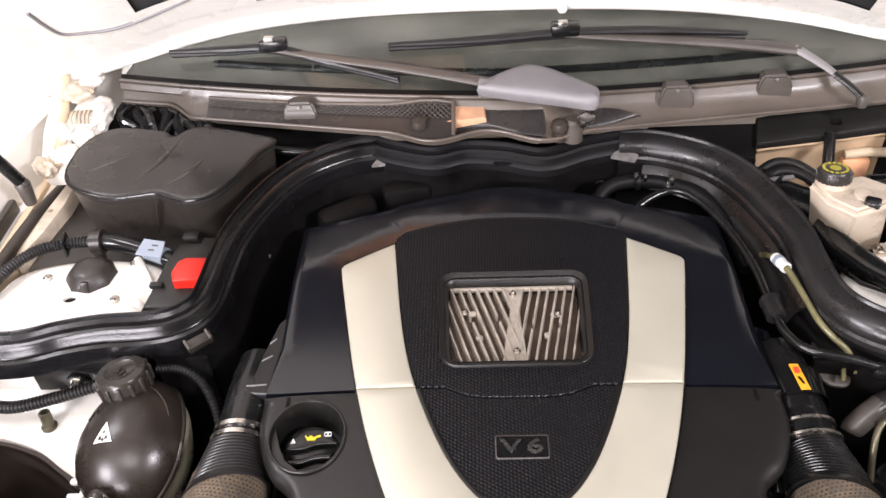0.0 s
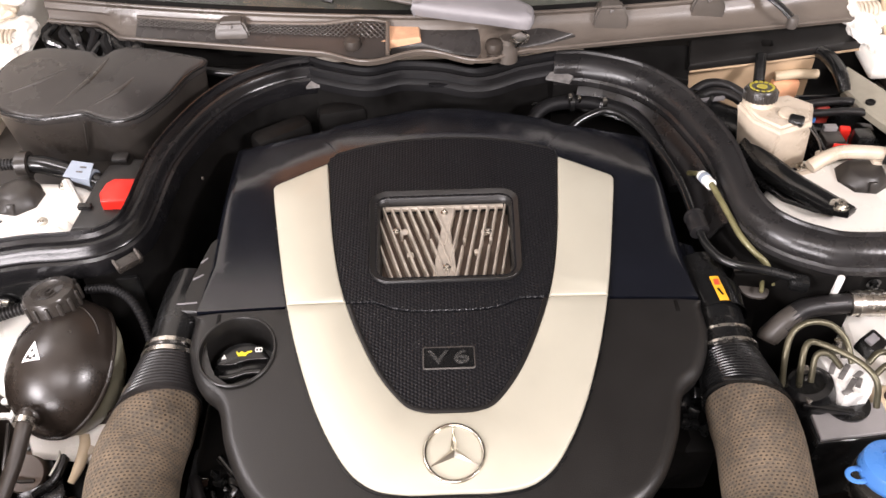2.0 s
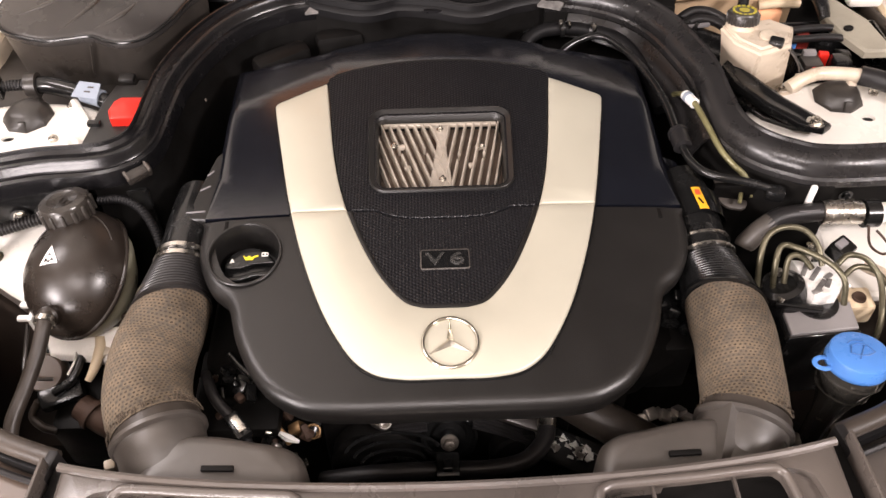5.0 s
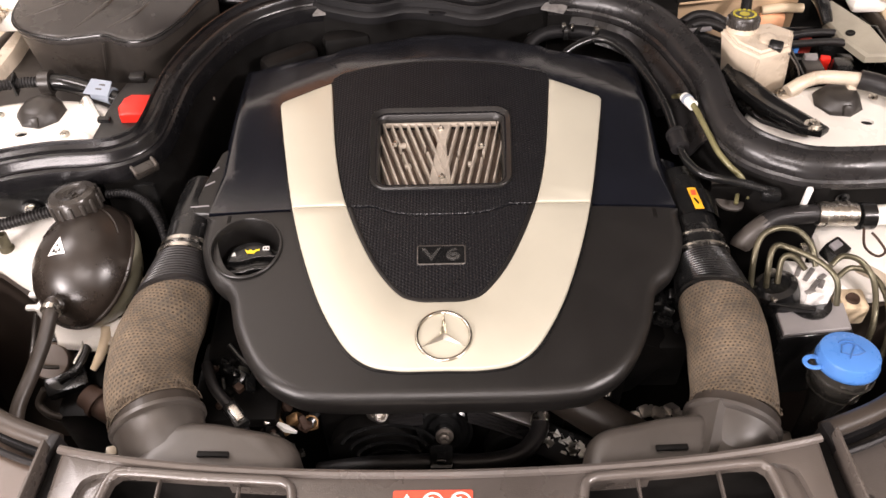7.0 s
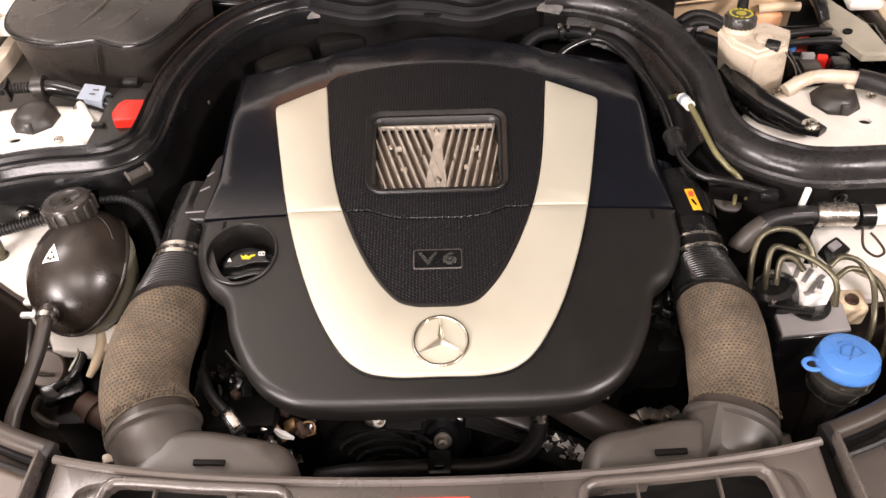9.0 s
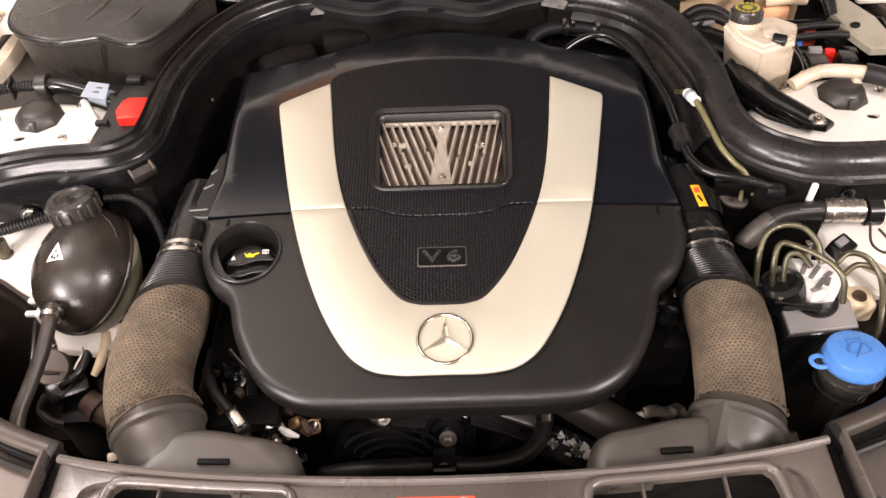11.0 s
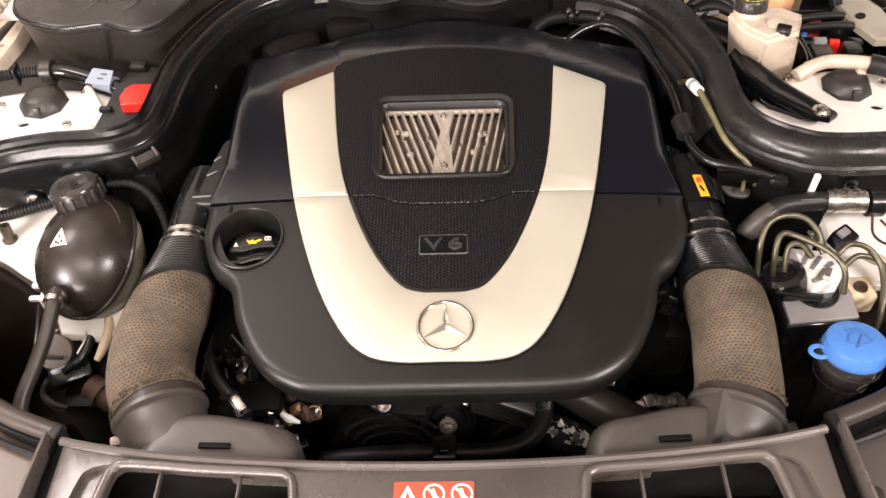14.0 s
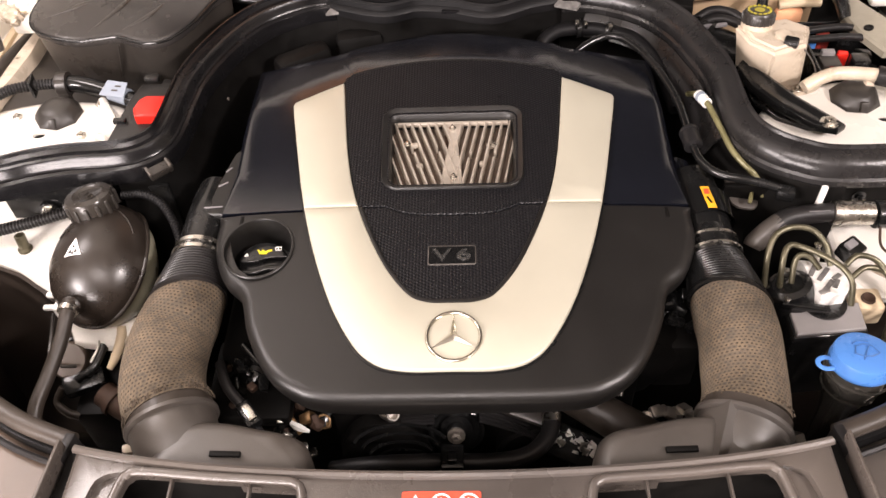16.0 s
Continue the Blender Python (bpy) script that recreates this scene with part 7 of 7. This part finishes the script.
def washer_filler():
    t = thing("washer_filler", (0.415, 0.34, 0.80), "blue washer fluid cap on a clear smoky filler neck", "washer filler")
    c = Vector((0.4145, 0.340, 0.906))
    r = tilt(-9, 0)
    cap = part("cap", lathe([(0.0300, -0.004), (0.0313, -0.002), (0.0313, 0.002), (0.0303, 0.004), (0.0298, 0.010), (0.0284, 0.0130), (0.024, 0.0145), (0.004, 0.0150)], c, 44, r), M_BLUE, t, "bright blue plastic cap")
    me = [(c.x - 0.0355 + 0.0088 * math.cos(a), c.y - 0.003 + 0.0068 * math.sin(a), c.z + 0.003) for a in (radians(30 + 300 * k / 16) for k in range(17))]
    part("ring_tab", tube(me, 0.0026, 10, 2, squash=0.6), M_BLUE, t, "blue pull ring")
    part("neck", lathe([(0.012, -0.16), (0.014, -0.10), (0.019, -0.07), (0.0255, -0.045), (0.0305, -0.022), (0.0312, -0.010), (0.029, -0.002)], c, 36, caps=(True, False)), M_NECK, t, "smoky plastic neck")
    for rr, z in ((0.0316, -0.012), (0.0270, -0.040)):
        part("thread", tube([c + Vector((rr * math.cos(a), rr * math.sin(a), z + 0.002 * math.sin(2 * a))) for a in (2 * math.pi * q / 32 for q in range(33))], 0.0013, 6, smooth=False, caps=False), M_NECK, t)
    # embossed windscreen symbol
    h = c + r @ Vector((0.001, 0.001, 0.0154))
    fan = [(-0.012, -0.004), (-0.008, 0.006), (0.0, 0.009), (0.008, 0.006), (0.012, -0.004), (0.004, -0.008), (-0.004, -0.008), (-0.012, -0.004)]
    part("symbol", tube([h + r @ Vector((x, y, 0)) for x, y in fan], 0.0007, 6, smooth=False), M_NAVY, t, "moulded windscreen symbol")
    part("symbol", tube([h + r @ Vector((-0.006, -0.012, 0)), h + r @ Vector((0.005, 0.006, 0))], 0.0007, 6, smooth=False), M_NAVY, t, "moulded wiper stroke")
    part("symbol", tube([h + r @ Vector((-0.010, 0.010, 0)), h + r @ Vector((-0.004, 0.013, 0)), h + r @ Vector((0.006, 0.012, 0))], 0.0007, 6), M_NAVY, t, "moulded spray stroke")
    b = thing("steel_tab", (0.365, 0.33, 0.80), "bright steel tab in the dark beside the washer filler", "bracket")
    part("tab", brick(0.372, 0.312, 0.80, 0.012, 0.014, 0.016, 0.002, tilt(40, 0, 20)), M_STEEL, b)
    part("stalk", brick(0.372, 0.320, 0.72, 0.006, 0.006, 0.15, 0.001), M_DARK, b)


brake_reservoir()
fuse_box()
right_pipes()
brake_unit()
washer_filler()


# ---- cowl, windscreen, wipers, hood ----
def lip_y(x):
    """Front edge of the cowl: waved behind the engine, running back towards the sides."""
    wave = 0.0
    if -0.168 < x < 0.132:
        wave = 0.0122 * math.cos((x + 0.018) / 0.075 * math.pi) - 0.0122
    base = 0.9322 - 0.04 * min(max(x, -0.168), 0.132) + 0.19 * max(0, -x - 0.168) + 0.115 * max(0, x - 0.132)
    return base + wave + 0.030 * min(1.0, max(0.0, (-x - 0.445) / 0.035))


def glass_y(x):
    return 0.972 + 0.16 * x * x + 0.065 * max(0, -x)


def cowl():
    t = thing("cowl", (0, 0.95, 0.98), "faded grey plastic cowl panel below the windscreen", "cowl panel")
    bm = bmesh.new()
    xs = [-0.56 + 1.14 * k / 90 for k in range(91)]
    rings = []
    for x in xs:
        a, b = lip_y(x), glass_y(x) + 0.004
        deep = 0.022 if -0.41 < x < 0.05 else 0.0
        rows = [(a + 0.0015, 0.9935), (a, 0.998), (a + 0.002, 1.000), (a + 0.005, 0.998 - deep * 0.4)]
        for f in (0.25, 0.5, 0.75):
            rows.append((a + 0.005 + (b - a - 0.012) * f, 0.999 + 0.020 * f ** 1.5 - deep * math.sin(math.pi * f)))
        rows += [(b - 0.012, 1.017), (b - 0.008, 1.024), (b, 1.027)]
        rings.append([Vector((x, y, z)) for y, z in rows])
    bridge(bm, rings, False)
    bmesh.ops.solidify(bm, geom=bm.faces[:], thickness=0.002)
    part("panel", bm, M_COWL, t)
    part("front_lip", sweep([Vector((x, lip_y(x), 1.000)) for x in xs], ring_profile(0.0022, 8), True), M_COWL, t, "pale worn front lip")
    part("rear_bead", sweep([Vector((x, glass_y(x) - 0.001, 1.028)) for x in xs], ring_profile(0.0025, 8), True), M_COWL, t)
    # recess with a mesh grille
    gx0, gx1 = -0.420, -0.065
    f0 = lambda x: lip_y(x) + 0.003
    f1 = lambda x: glass_y(x) - 0.010
    out = [(gx0 + (gx1 - gx0) * k / 16, f0(gx0 + (gx1 - gx0) * k / 16)) for k in range(17)] + [(gx1 - (gx1 - gx0) * k / 16, f1(gx1 - (gx1 - gx0) * k / 16)) for k in range(17)]
    part("grille_well", slab(out, lambda x, y: 1.001 + 0.45 * (y - f0(x)), [(0, 0.004), (0, 0)]), M_LID, t)
    part("grille_frame", tube([(x, y, 1.003 + 0.45 * (y - f0(x))) for x, y in out[16:]], 0.0030, 8, smooth=False), M_COWL, t)
    bm = bmesh.new()
    span = 0.022
    k = gx0
    while k < gx1:
        for s in (-1, 1):
            pts = []
            for f in (0.0, 1.0):
                x = k + s * (f - 0.5) * span
                x = min(max(x, gx0 + 0.002), gx1 - 0.002)
                ff = f if abs(x - (k + s * (f - 0.5) * span)) < 1e-6 else 0.5 + (x - k) / (s * span)
                ff = 0.50 + 0.42 * ff
                pts.append(Vector((x, f0(x) + (f1(x) - f0(x)) * ff, 1.0045 + 0.45 * (f1(x) - f0(x)) * ff)))
            if (pts[1] - pts[0]).length > 0.004:
                tube(pts, 0.0009, 4, smooth=False, bm=bm)
        k += 0.0075
    tagged(part("grille_mesh", bm, M_BOX, t, "dark diamond mesh"), kind="stuff")
    # nozzles
    for x, y, up_z in ((-0.280, 0.977, 0.0), (0.239, 0.970, 0.009), (0.375, 0.988, 0.010)):
        n = thing("washer_nozzle", (x, y, 1.01), "grey plastic washer nozzle on the cowl panel", "washer nozzle", "washer nozzles")
        bm = bmesh.new()
        b, tp = [(-0.025, -0.008), (0.025, -0.008), (0.020, 0.022), (-0.020, 0.022)], [(-0.017, -0.002), (0.017, -0.002), (0.015, 0.018), (-0.015, 0.018)]
        rings = [[Vector((x + p[0], y + p[1], 1.002)) for p in b], [Vector((x + p[0] * 0.95, y + p[1] * 0.95, 1.015 + up_z)) for p in b], [Vector((x + p[0], y + p[1], 1.027 + up_z)) for p in tp]]
        bridge(bm, rings, True, (True, True))
        bmesh.ops.bevel(bm, geom=bm.edges[:], offset=0.003, segments=2, affect="EDGES")
        part("housing", bm, M_ARM, n)
        part("jet", lathe([(0.0028, 0), (0.0026, 0.003), (0.001, 0.0035)], (x, y - 0.0045, 1.022 + up_z), 10, tilt(60)), M_SLAM, n)
    for x, y in ((-0.112, 0.936), (0.077, 0.918)):
        n = thing("rubber_buffer", (x, y, 1.0), "round black rubber buffer on the cowl's edge", "buffer", "rubber buffers")
        part("stem", lathe([(0.010, -0.008), (0.010, 0.004), (0.007, 0.006)], (x, y, 1.0), 18), M_HOSE, n)
        part("knob", lathe([(0.006, 0.004), (0.011, 0.007), (0.0125, 0.012), (0.0105, 0.019), (0.003, 0.022)], (x, y, 1.0), 20), M_HOSE, n)
    n = thing("shipping_pad", (-0.04, 0.955, 1.0), "piece of orange-brown foam on the dark cowl recess", "foam pad")
    part("pad", slab([(-0.080, 0.938), (-0.020, 0.945), (-0.022, 0.974), (-0.086, 0.969)], lambda x, y: 1.012 + 0.22 * (y - 0.945), [(0, 0.014), (0, 0.003), (0.002, 0)]), M_PAD, n)
    n = thing("wiper_linkage_cover", (0.02, 0.94, 0.99), "black cover over the wiper linkage in the cowl", "cover")
    part("cover", slab([(-0.062, 0.940), (-0.02, 0.942), (0.03, 0.925), (0.065, 0.917), (0.105, 0.930), (0.150, 0.938), (0.190, 0.950), (0.160, 0.962), (0.06, 0.974), (-0.062, 0.980)], lambda x, y: 0.9995 + 0.38 * max(0.0, y - 0.93), [(0, 0.012), (0, 0.003), (0.003, 0)]), M_LID, n)
    # dark cavities and clutter below the left end
    n = thing("cowl_drain", (-0.42, 0.96, 0.95), "crumpled black rubber drain and cables below the cowl", "drain")
    part("wall", brick(-0.36, 1.000, 0.93, 0.36, 0.010, 0.10, 0.003), M_DARK, n)
    part("trough", brick(-0.50, 1.035, 0.965, 0.17, 0.08, 0.02, 0.006, tilt(8, 0, -4)), M_DARK, n)
    rnd = random.Random(3)
    for k in range(16):
        x, y = -0.56 + 0.010 * k, 1.03 - 0.0032 * k
        part("fold", tube([(x, y + 0.018, 0.992), (x + rnd.uniform(-0.01, 0.02), y + rnd.uniform(-0.012, 0.010), 0.988), (x + rnd.uniform(0, 0.02), y - 0.022, 0.975), (x + 0.02, y - 0.045, 0.955)], [0.004, rnd.uniform(0.005, 0.009), rnd.uniform(0.004, 0.008), 0.005], 8, 5), M_GLOSS if k % 3 else M_SEALD, n)
    part("cable", tube([(-0.48, 0.975, 0.975), (-0.38, 0.962, 0.968), (-0.28, 0.950, 0.962), (-0.20, 0.942, 0.955)], 0.007, 10), M_GLOSS, n)
    # right-hand bracket over the brake reservoir
    n = thing("cowl_bracket", (0.47, 0.96, 0.93), "dark grey steel bracket under the cowl's end", "bracket")
    hole = rounded(0.467, 0.974, 0.016, 0.010, 0.002, 3)
    part("plate", slab([(0.352, 0.944), (0.47, 0.956), (0.60, 0.972), (0.615, 1.03), (0.36, 0.985)], lambda x, y: 0.957 + 0.45 * (y - 0.95), [(0, 0.012), (0, 0.003), (0.002, 0)], [hole]), M_FRONT, n)
    part("side_plate", slab([(0.20, 0.965), (0.352, 0.930), (0.36, 0.985), (0.21, 0.985)], lambda x, y: 0.948 + 0.45 * (y - 0.95), [(0, 0.05), (0, 0.003), (0.002, 0)]), M_DARK, n)
    part("lip", tube([(0.355, 0.945, 0.944), (0.47, 0.957, 0.948), (0.602, 0.973, 0.954)], 0.0022, 8), M_TAN, n, "pale folded lip")
    part("rod", tube([(0.455, 0.955, 0.962), (0.450, 0.930, 0.94), (0.442, 0.89, 0.90)], 0.008, 12), M_GLOSS, n, "black rod")


def windscreen():
    t = thing("windscreen", (0, 1.3, 1.02), "tinted car windscreen above the cowl", "windscreen")
    bm = bmesh.new()
    rings = []
    for k in range(29):
        x = -0.56 + 1.16 * k / 28
        rings.append([Vector((x, glass_y(x) + 0.002 + 0.86 * d, 1.026 + 0.50 * d - 0.05 * d * d)) for d in (0, 0.1, 0.2, 0.4, 0.6, 0.8)])
    bridge(bm, rings, False)
    bmesh.ops.solidify(bm, geom=bm.faces[:], thickness=0.005)
    g = part("pane", bm, M_GLASS, t)
    g.visible_shadow = False
    bm = bmesh.new()
    rings = []
    for k in range(29):
        x = -0.56 + 1.16 * k / 28
        rings.append([Vector((x, glass_y(x) + 0.002 + 0.86 * d, 1.0262 + 0.50 * d - 0.05 * d * d + 0.0012)) for d in (0.0, 0.004, 0.009)])
    bridge(bm, rings, False)
    bmesh.ops.solidify(bm, geom=bm.faces[:], thickness=0.0006)
    part("frit_band", bm, M_DARK, t, "black printed border")
    n = thing("dashboard", (0, 1.2, 0.9), "dark dashboard seen through the windscreen", "dashboard")
    bm = bmesh.new()
    rings = []
    for k in range(15):
        x = -0.55 + 1.14 * k / 14
        rings.append([Vector((x, glass_y(x) + y, z)) for y, z in ((0.02, 0.99), (0.05, 1.015), (0.25, 1.05), (0.45, 1.06), (0.52, 1.02), (0.54, 0.85))])
    bridge(bm, rings, False)
    bmesh.ops.solidify(bm, geom=bm.faces[:], thickness=0.004)
    part("top", bm, M_DASH, n)
    part("vent", tube([(-0.42 + 0.07 * k, glass_y(-0.42 + 0.07 * k) + 0.060, 1.026) for k in range(13)], 0.006, 8, 3), M_GLOSS, n, "dark demister slot")
    # dark sheet stands for the shaded cabin
    part("cabin_shade", brick(0, 1.95, 0.85, 1.5, 0.02, 1.0, 0.004), M_DARK, n)


def wiper(name_label, pivot, arm, blade, head):
    t = thing("wiper", pivot, name_label, "wiper", "windscreen wipers")
    if head:
        out = [(-0.030, 0.962), (-0.004, 0.985), (0.036, 1.004), (0.066, 0.995), (0.090, 0.978), (0.126, 0.950), (0.130, 0.930), (0.120, 0.917), (0.070, 0.930), (0.005, 0.947), (-0.028, 0.957)]
        pts = [(p.x, p.y) for p in spline([(x, y, 0) for x, y in out], 4, True)]
        part("head", slab(pts, lambda x, y: 1.058 + 0.10 * (y - 0.95), [(0.004, 0.022), (0, 0.012), (0.002, 0.004), (0.006, 0.001), (0.012, 0)]), M_WIPER, t, "grey plastic wiper head cover")
        part("pivot", lathe([(0.014, -0.03), (0.014, 0.0), (0.010, 0.004)], (0.096, 0.926, 1.016), 20), M_ARM, t)
        part("clamp", brick(0.110, 0.914, 1.024, 0.024, 0.014, 0.012, 0.002, tilt(15, 0, 40)), M_STEEL, t, "bright bent clamp")
    else:
        part("pivot", lathe([(0.007, -0.012), (0.008, 0.0), (0.006, 0.004), (0.003, 0.005)], pivot, 18), M_ARM, t)
        part("stem", tube([pivot, (0.470, 0.972, 1.026), (0.452, 0.988, 1.036)], 0.006, 12, 4, squash=0.7), M_GLOSS, t, "black arm foot")
        part("arm_joint", tube([(0.462, 0.978, 1.031), (0.440, 1.002, 1.042), (0.408, 1.030, 1.054)], [0.005, 0.0075, 0.009], 14, 5, squash=0.5), M_ABS, t, "light grey spring housing")
    part("arm", tube(arm, [0.011, 0.010, 0.0085, 0.006] if head else [0.0125, 0.0115, 0.010, 0.008, 0.006], 12, 6, squash=0.6), M_ARM, t)
    part("blade_spine", tube(blade, [0.004] + [0.0075] * (len(blade) - 2) + [0.004], 10, 6, squash=0.7), M_RUBBER, t)
    part("rubber", tube([(x, y + 0.004, z - 0.008) for x, y, z in blade], 0.0035, 6, 6), M_RUBBER, t)
    m = blade[2]
    part("joint", brick(m[0], m[1], m[2] + 0.006, 0.040, 0.020, 0.018, 0.004), M_GLOSS, t)
    part("joint_clip", brick(m[0] - 0.004, m[1] - 0.004, m[2] + 0.015, 0.014, 0.010, 0.010, 0.002), M_STEEL, t, "bright joint clip")


def hood():
    t = thing("hood", (0, 1.12, 1.12), "open white hood with a dark liner hinged at the windscreen", "hood")
    def edge(x):
        return 1.0897 - 0.0138 * x - 0.1087 * x * x - 0.219 * x ** 4 + 0.021 * max(0.0, 1 - (x / 0.52) ** 4)
    a = radians(52)
    def place(x, d, off=0.0):
        return Vector((x * (1 - 0.2 * d), 1.085 + 0.02 * x * x - d * math.cos(a) + off * math.sin(a), edge(x) + d * math.sin(a) + off * math.cos(a)))
    def patch(x0, x1, d0, d1, off, thick, nx=30, nd=6):
        bm = bmesh.new()
        rings = [[place(x0 + (x1 - x0) * i / nx, d0 + (d1 - d0) * k / nd, off) for k in range(nd + 1)] for i in range(nx + 1)]
        bridge(bm, rings, False)
        bmesh.ops.solidify(bm, geom=bm.faces[:], thickness=thick)
        return bm
    part("skin", patch(-0.80, 0.80, 0.0, 1.05, 0.035, 0.003), M_WHITE, t)
    part("rear_frame", patch(-0.78, 0.78, 0.0, 0.058, 0.0, 0.030), M_WHITE, t)
    part("side_frame", patch(-0.78, -0.50, 0.055, 1.0, 0.0, 0.030, 4), M_WHITE, t)
    # unseen white patch, added to brighten reflections on the cover's left
    part("left_reflector", patch(-0.51, -0.20, 0.325, 0.92, 0.001, 0.026, 8), M_WHITE, t)
    part("side_frame", patch(0.51, 0.78, 0.055, 0.26, 0.0, 0.030, 4), M_WHITE, t)
    part("side_frame", patch(0.757, 0.78, 0.255, 1.0, 0.0, 0.030, 4), M_WHITE, t)
    part("front_frame", patch(-0.78, 0.78, 0.90, 1.0, 0.0, 0.030), M_WHITE, t)
    part("liner", patch(-0.05, 0.52, 0.059, 0.92, 0.004, 0.020), M_LINER, t, "dark felt liner")
    part("rear_corner", patch(-0.51, -0.335, 0.056, 0.118, -0.0015, 0.030, 8), M_WHITE, t)
    part("rear_edge", patch(-0.055, 0.52, 0.056, 0.072, -0.0015, 0.030, 12), M_WHITE, t)
    part("liner", patch(-0.51, -0.05, 0.059, 0.90, 0.005, 0.020, 8), M_LINER, t, "dark felt liner")
    # unseen liner piece, added to darken reflections on the right
    part("liner", patch(0.50, 0.76, 0.25, 0.92, 0.003, 0.020, 8), M_LINER, t, "dark felt liner")
    part("rear_edge", patch(-0.334, -0.056, 0.056, 0.064, -0.0015, 0.028, 8), M_WHITE, t)
    # added out of view so that the rear shell mirrors a warm glow
    part("glow_patch", patch(-0.325, -0.06, 0.068, 0.160, -0.002, 0.010, 8), M_ORANGE, t, "unseen orange-brown patch, mirrored as a warm glow")
    part("gasket", tube([place(x, d, -0.001) for x, d in ((-0.631, 0.202), (-0.624, 0.162), (-0.612, 0.127), (-0.581, 0.109), (-0.550, 0.098), (-0.507, 0.095), (-0.45, 0.100), (-0.40, 0.112))], 0.0026, 8, 6), M_WIPER, t, "dark rubber gasket")
    part("bead", tube([place(-0.72 + 1.44 * k / 24, 0.0, 0.0) for k in range(25)], 0.010, 10, 2), M_WHITE, t)
    part("nozzle_stub", lathe([(0.008, 0), (0.007, 0.012), (0.004, 0.016)], place(0.09, 0.01, -0.004), 12, tilt(140)), M_PRINT, t, "white plastic stub")
    def lump(at, size, seed, turn=0.0):
        """A soft, folded blob of old sealing compound."""
        bm = bmesh.new()
        bmesh.ops.create_icosphere(bm, subdivisions=4, radius=1.0)
        off = Vector((seed * 3.1, seed * 1.7, seed * 0.9))
        rot = tilt(0, 0, turn)
        for v in bm.verts:
            k = 1.0 + 0.30 * noise.noise(v.co * 1.6 + off) + 0.16 * noise.noise(v.co * 4.0 + off) + 0.06 * noise.noise(v.co * 9.0 + off)
            v.co = Vector(at) + rot @ Vector((v.co.x * size[0], v.co.y * size[1], v.co.z * size[2])) * k
        return bm
    for s in (-1, 1):
        x = s * 0.625
        h = part("hinge", brick(x, 0.985, 0.955, 0.050, 0.13, 0.030, 0.006, tilt(4)), M_WHITE, t, "white painted hinge")
        part("arm", tube([(x + s * 0.020, 0.93, 0.965), (x + s * 0.024, 0.98, 0.992), (x + s * 0.030, 1.04, 1.010), (x + s * 0.045, 1.095, 1.03)], [0.008, 0.010, 0.009, 0.011], 14, 6, squash=0.5), M_WHITE, h)
        part("link", tube([(x + s * 0.002, 0.925, 0.970), (x + s * 0.006, 0.97, 0.988), (x + s * 0.018, 1.03, 1.004), (x + s * 0.030, 1.08, 1.022)], [0.006, 0.009, 0.007, 0.009], 14, 6, squash=0.6), M_CREAM, h)
        for k, (dx, y, z, sx, sy, sz) in enumerate(((-0.032, 1.012, 0.995, 0.023, 0.040, 0.018), (-0.028, 0.975, 0.985, 0.018, 0.024, 0.016), (0.004, 1.055, 1.012, 0.026, 0.022, 0.014), (0.014, 0.985, 0.985, 0.016, 0.034, 0.016),
                                                    (-0.006, 0.945, 0.975, 0.020, 0.018, 0.014), (0.020, 0.925, 0.968, 0.014, 0.020, 0.014), (-0.014, 1.075, 1.020, 0.022, 0.016, 0.012))):
            part("sealant", lump((x + s * dx, y, z), (sx, sy, sz), k + 4 * s + 7, 12 * k), (M_WHITE, M_WHITE, M_MILK)[k % 3], h, "lumpy white sealing compound")
        for k in range(5):
            part("coil", tube([(x - s * (0.036 - 0.006 * k) , 0.990 + 0.012 * math.sin(a), 1.006 + 0.009 * math.cos(a)) for a in (radians(-100 + 20 * q) for q in range(11))], 0.0022, 8, 2), M_MILK, h, "pale spring coil")
        part("plate", brick(x - s * 0.005, 1.02, 0.975, 0.020, 0.09, 0.05, 0.004, tilt(6, 0, s * 6)), M_WHITE, h)
    g = thing("gas_strut", (-0.68, 0.88, 0.95), "dark gas strut holding up the hood", "gas strut")
    part("tube", tube([(-0.660, 0.880, 0.978), (-0.80, 0.79, 1.45)], 0.009, 14, smooth=False), M_GLOSS, g)
    part("rod", tube([(-0.80, 0.79, 1.45), (-0.785, 0.75, 1.62)], 0.005, 10, smooth=False), M_STEEL, g)
    part("ball_joint", lathe([(0.008, -0.03), (0.010, -0.01), (0.011, 0.004), (0.008, 0.010)], (-0.660, 0.882, 0.968), 16), M_SLAM, g)


cowl()
windscreen()
wiper("grey wiper with a black blade and a broad head cover", (0.104, 0.93, 1.03),
      [(-0.010, 0.978, 1.046), (-0.129, 1.010, 1.055), (-0.225, 1.029, 1.063), (-0.320, 1.050, 1.071)],
      [(-0.476, 1.063, 1.067), (-0.392, 1.058, 1.070), (-0.320, 1.052, 1.072), (-0.240, 1.030, 1.060), (-0.140, 0.998, 1.047)], True)
wiper("grey wiper with a black blade pivoting at the cowl's end", (0.486, 0.958, 1.014),
      [(0.415, 1.030, 1.050), (0.340, 1.037, 1.058), (0.247, 1.042, 1.066), (0.160, 1.046, 1.072), (0.093, 1.050, 1.077)],
      [(-0.155, 1.045, 1.074), (-0.026, 1.044, 1.077), (0.093, 1.050, 1.080), (0.210, 1.052, 1.078), (0.345, 1.050, 1.069)], False)
hood()
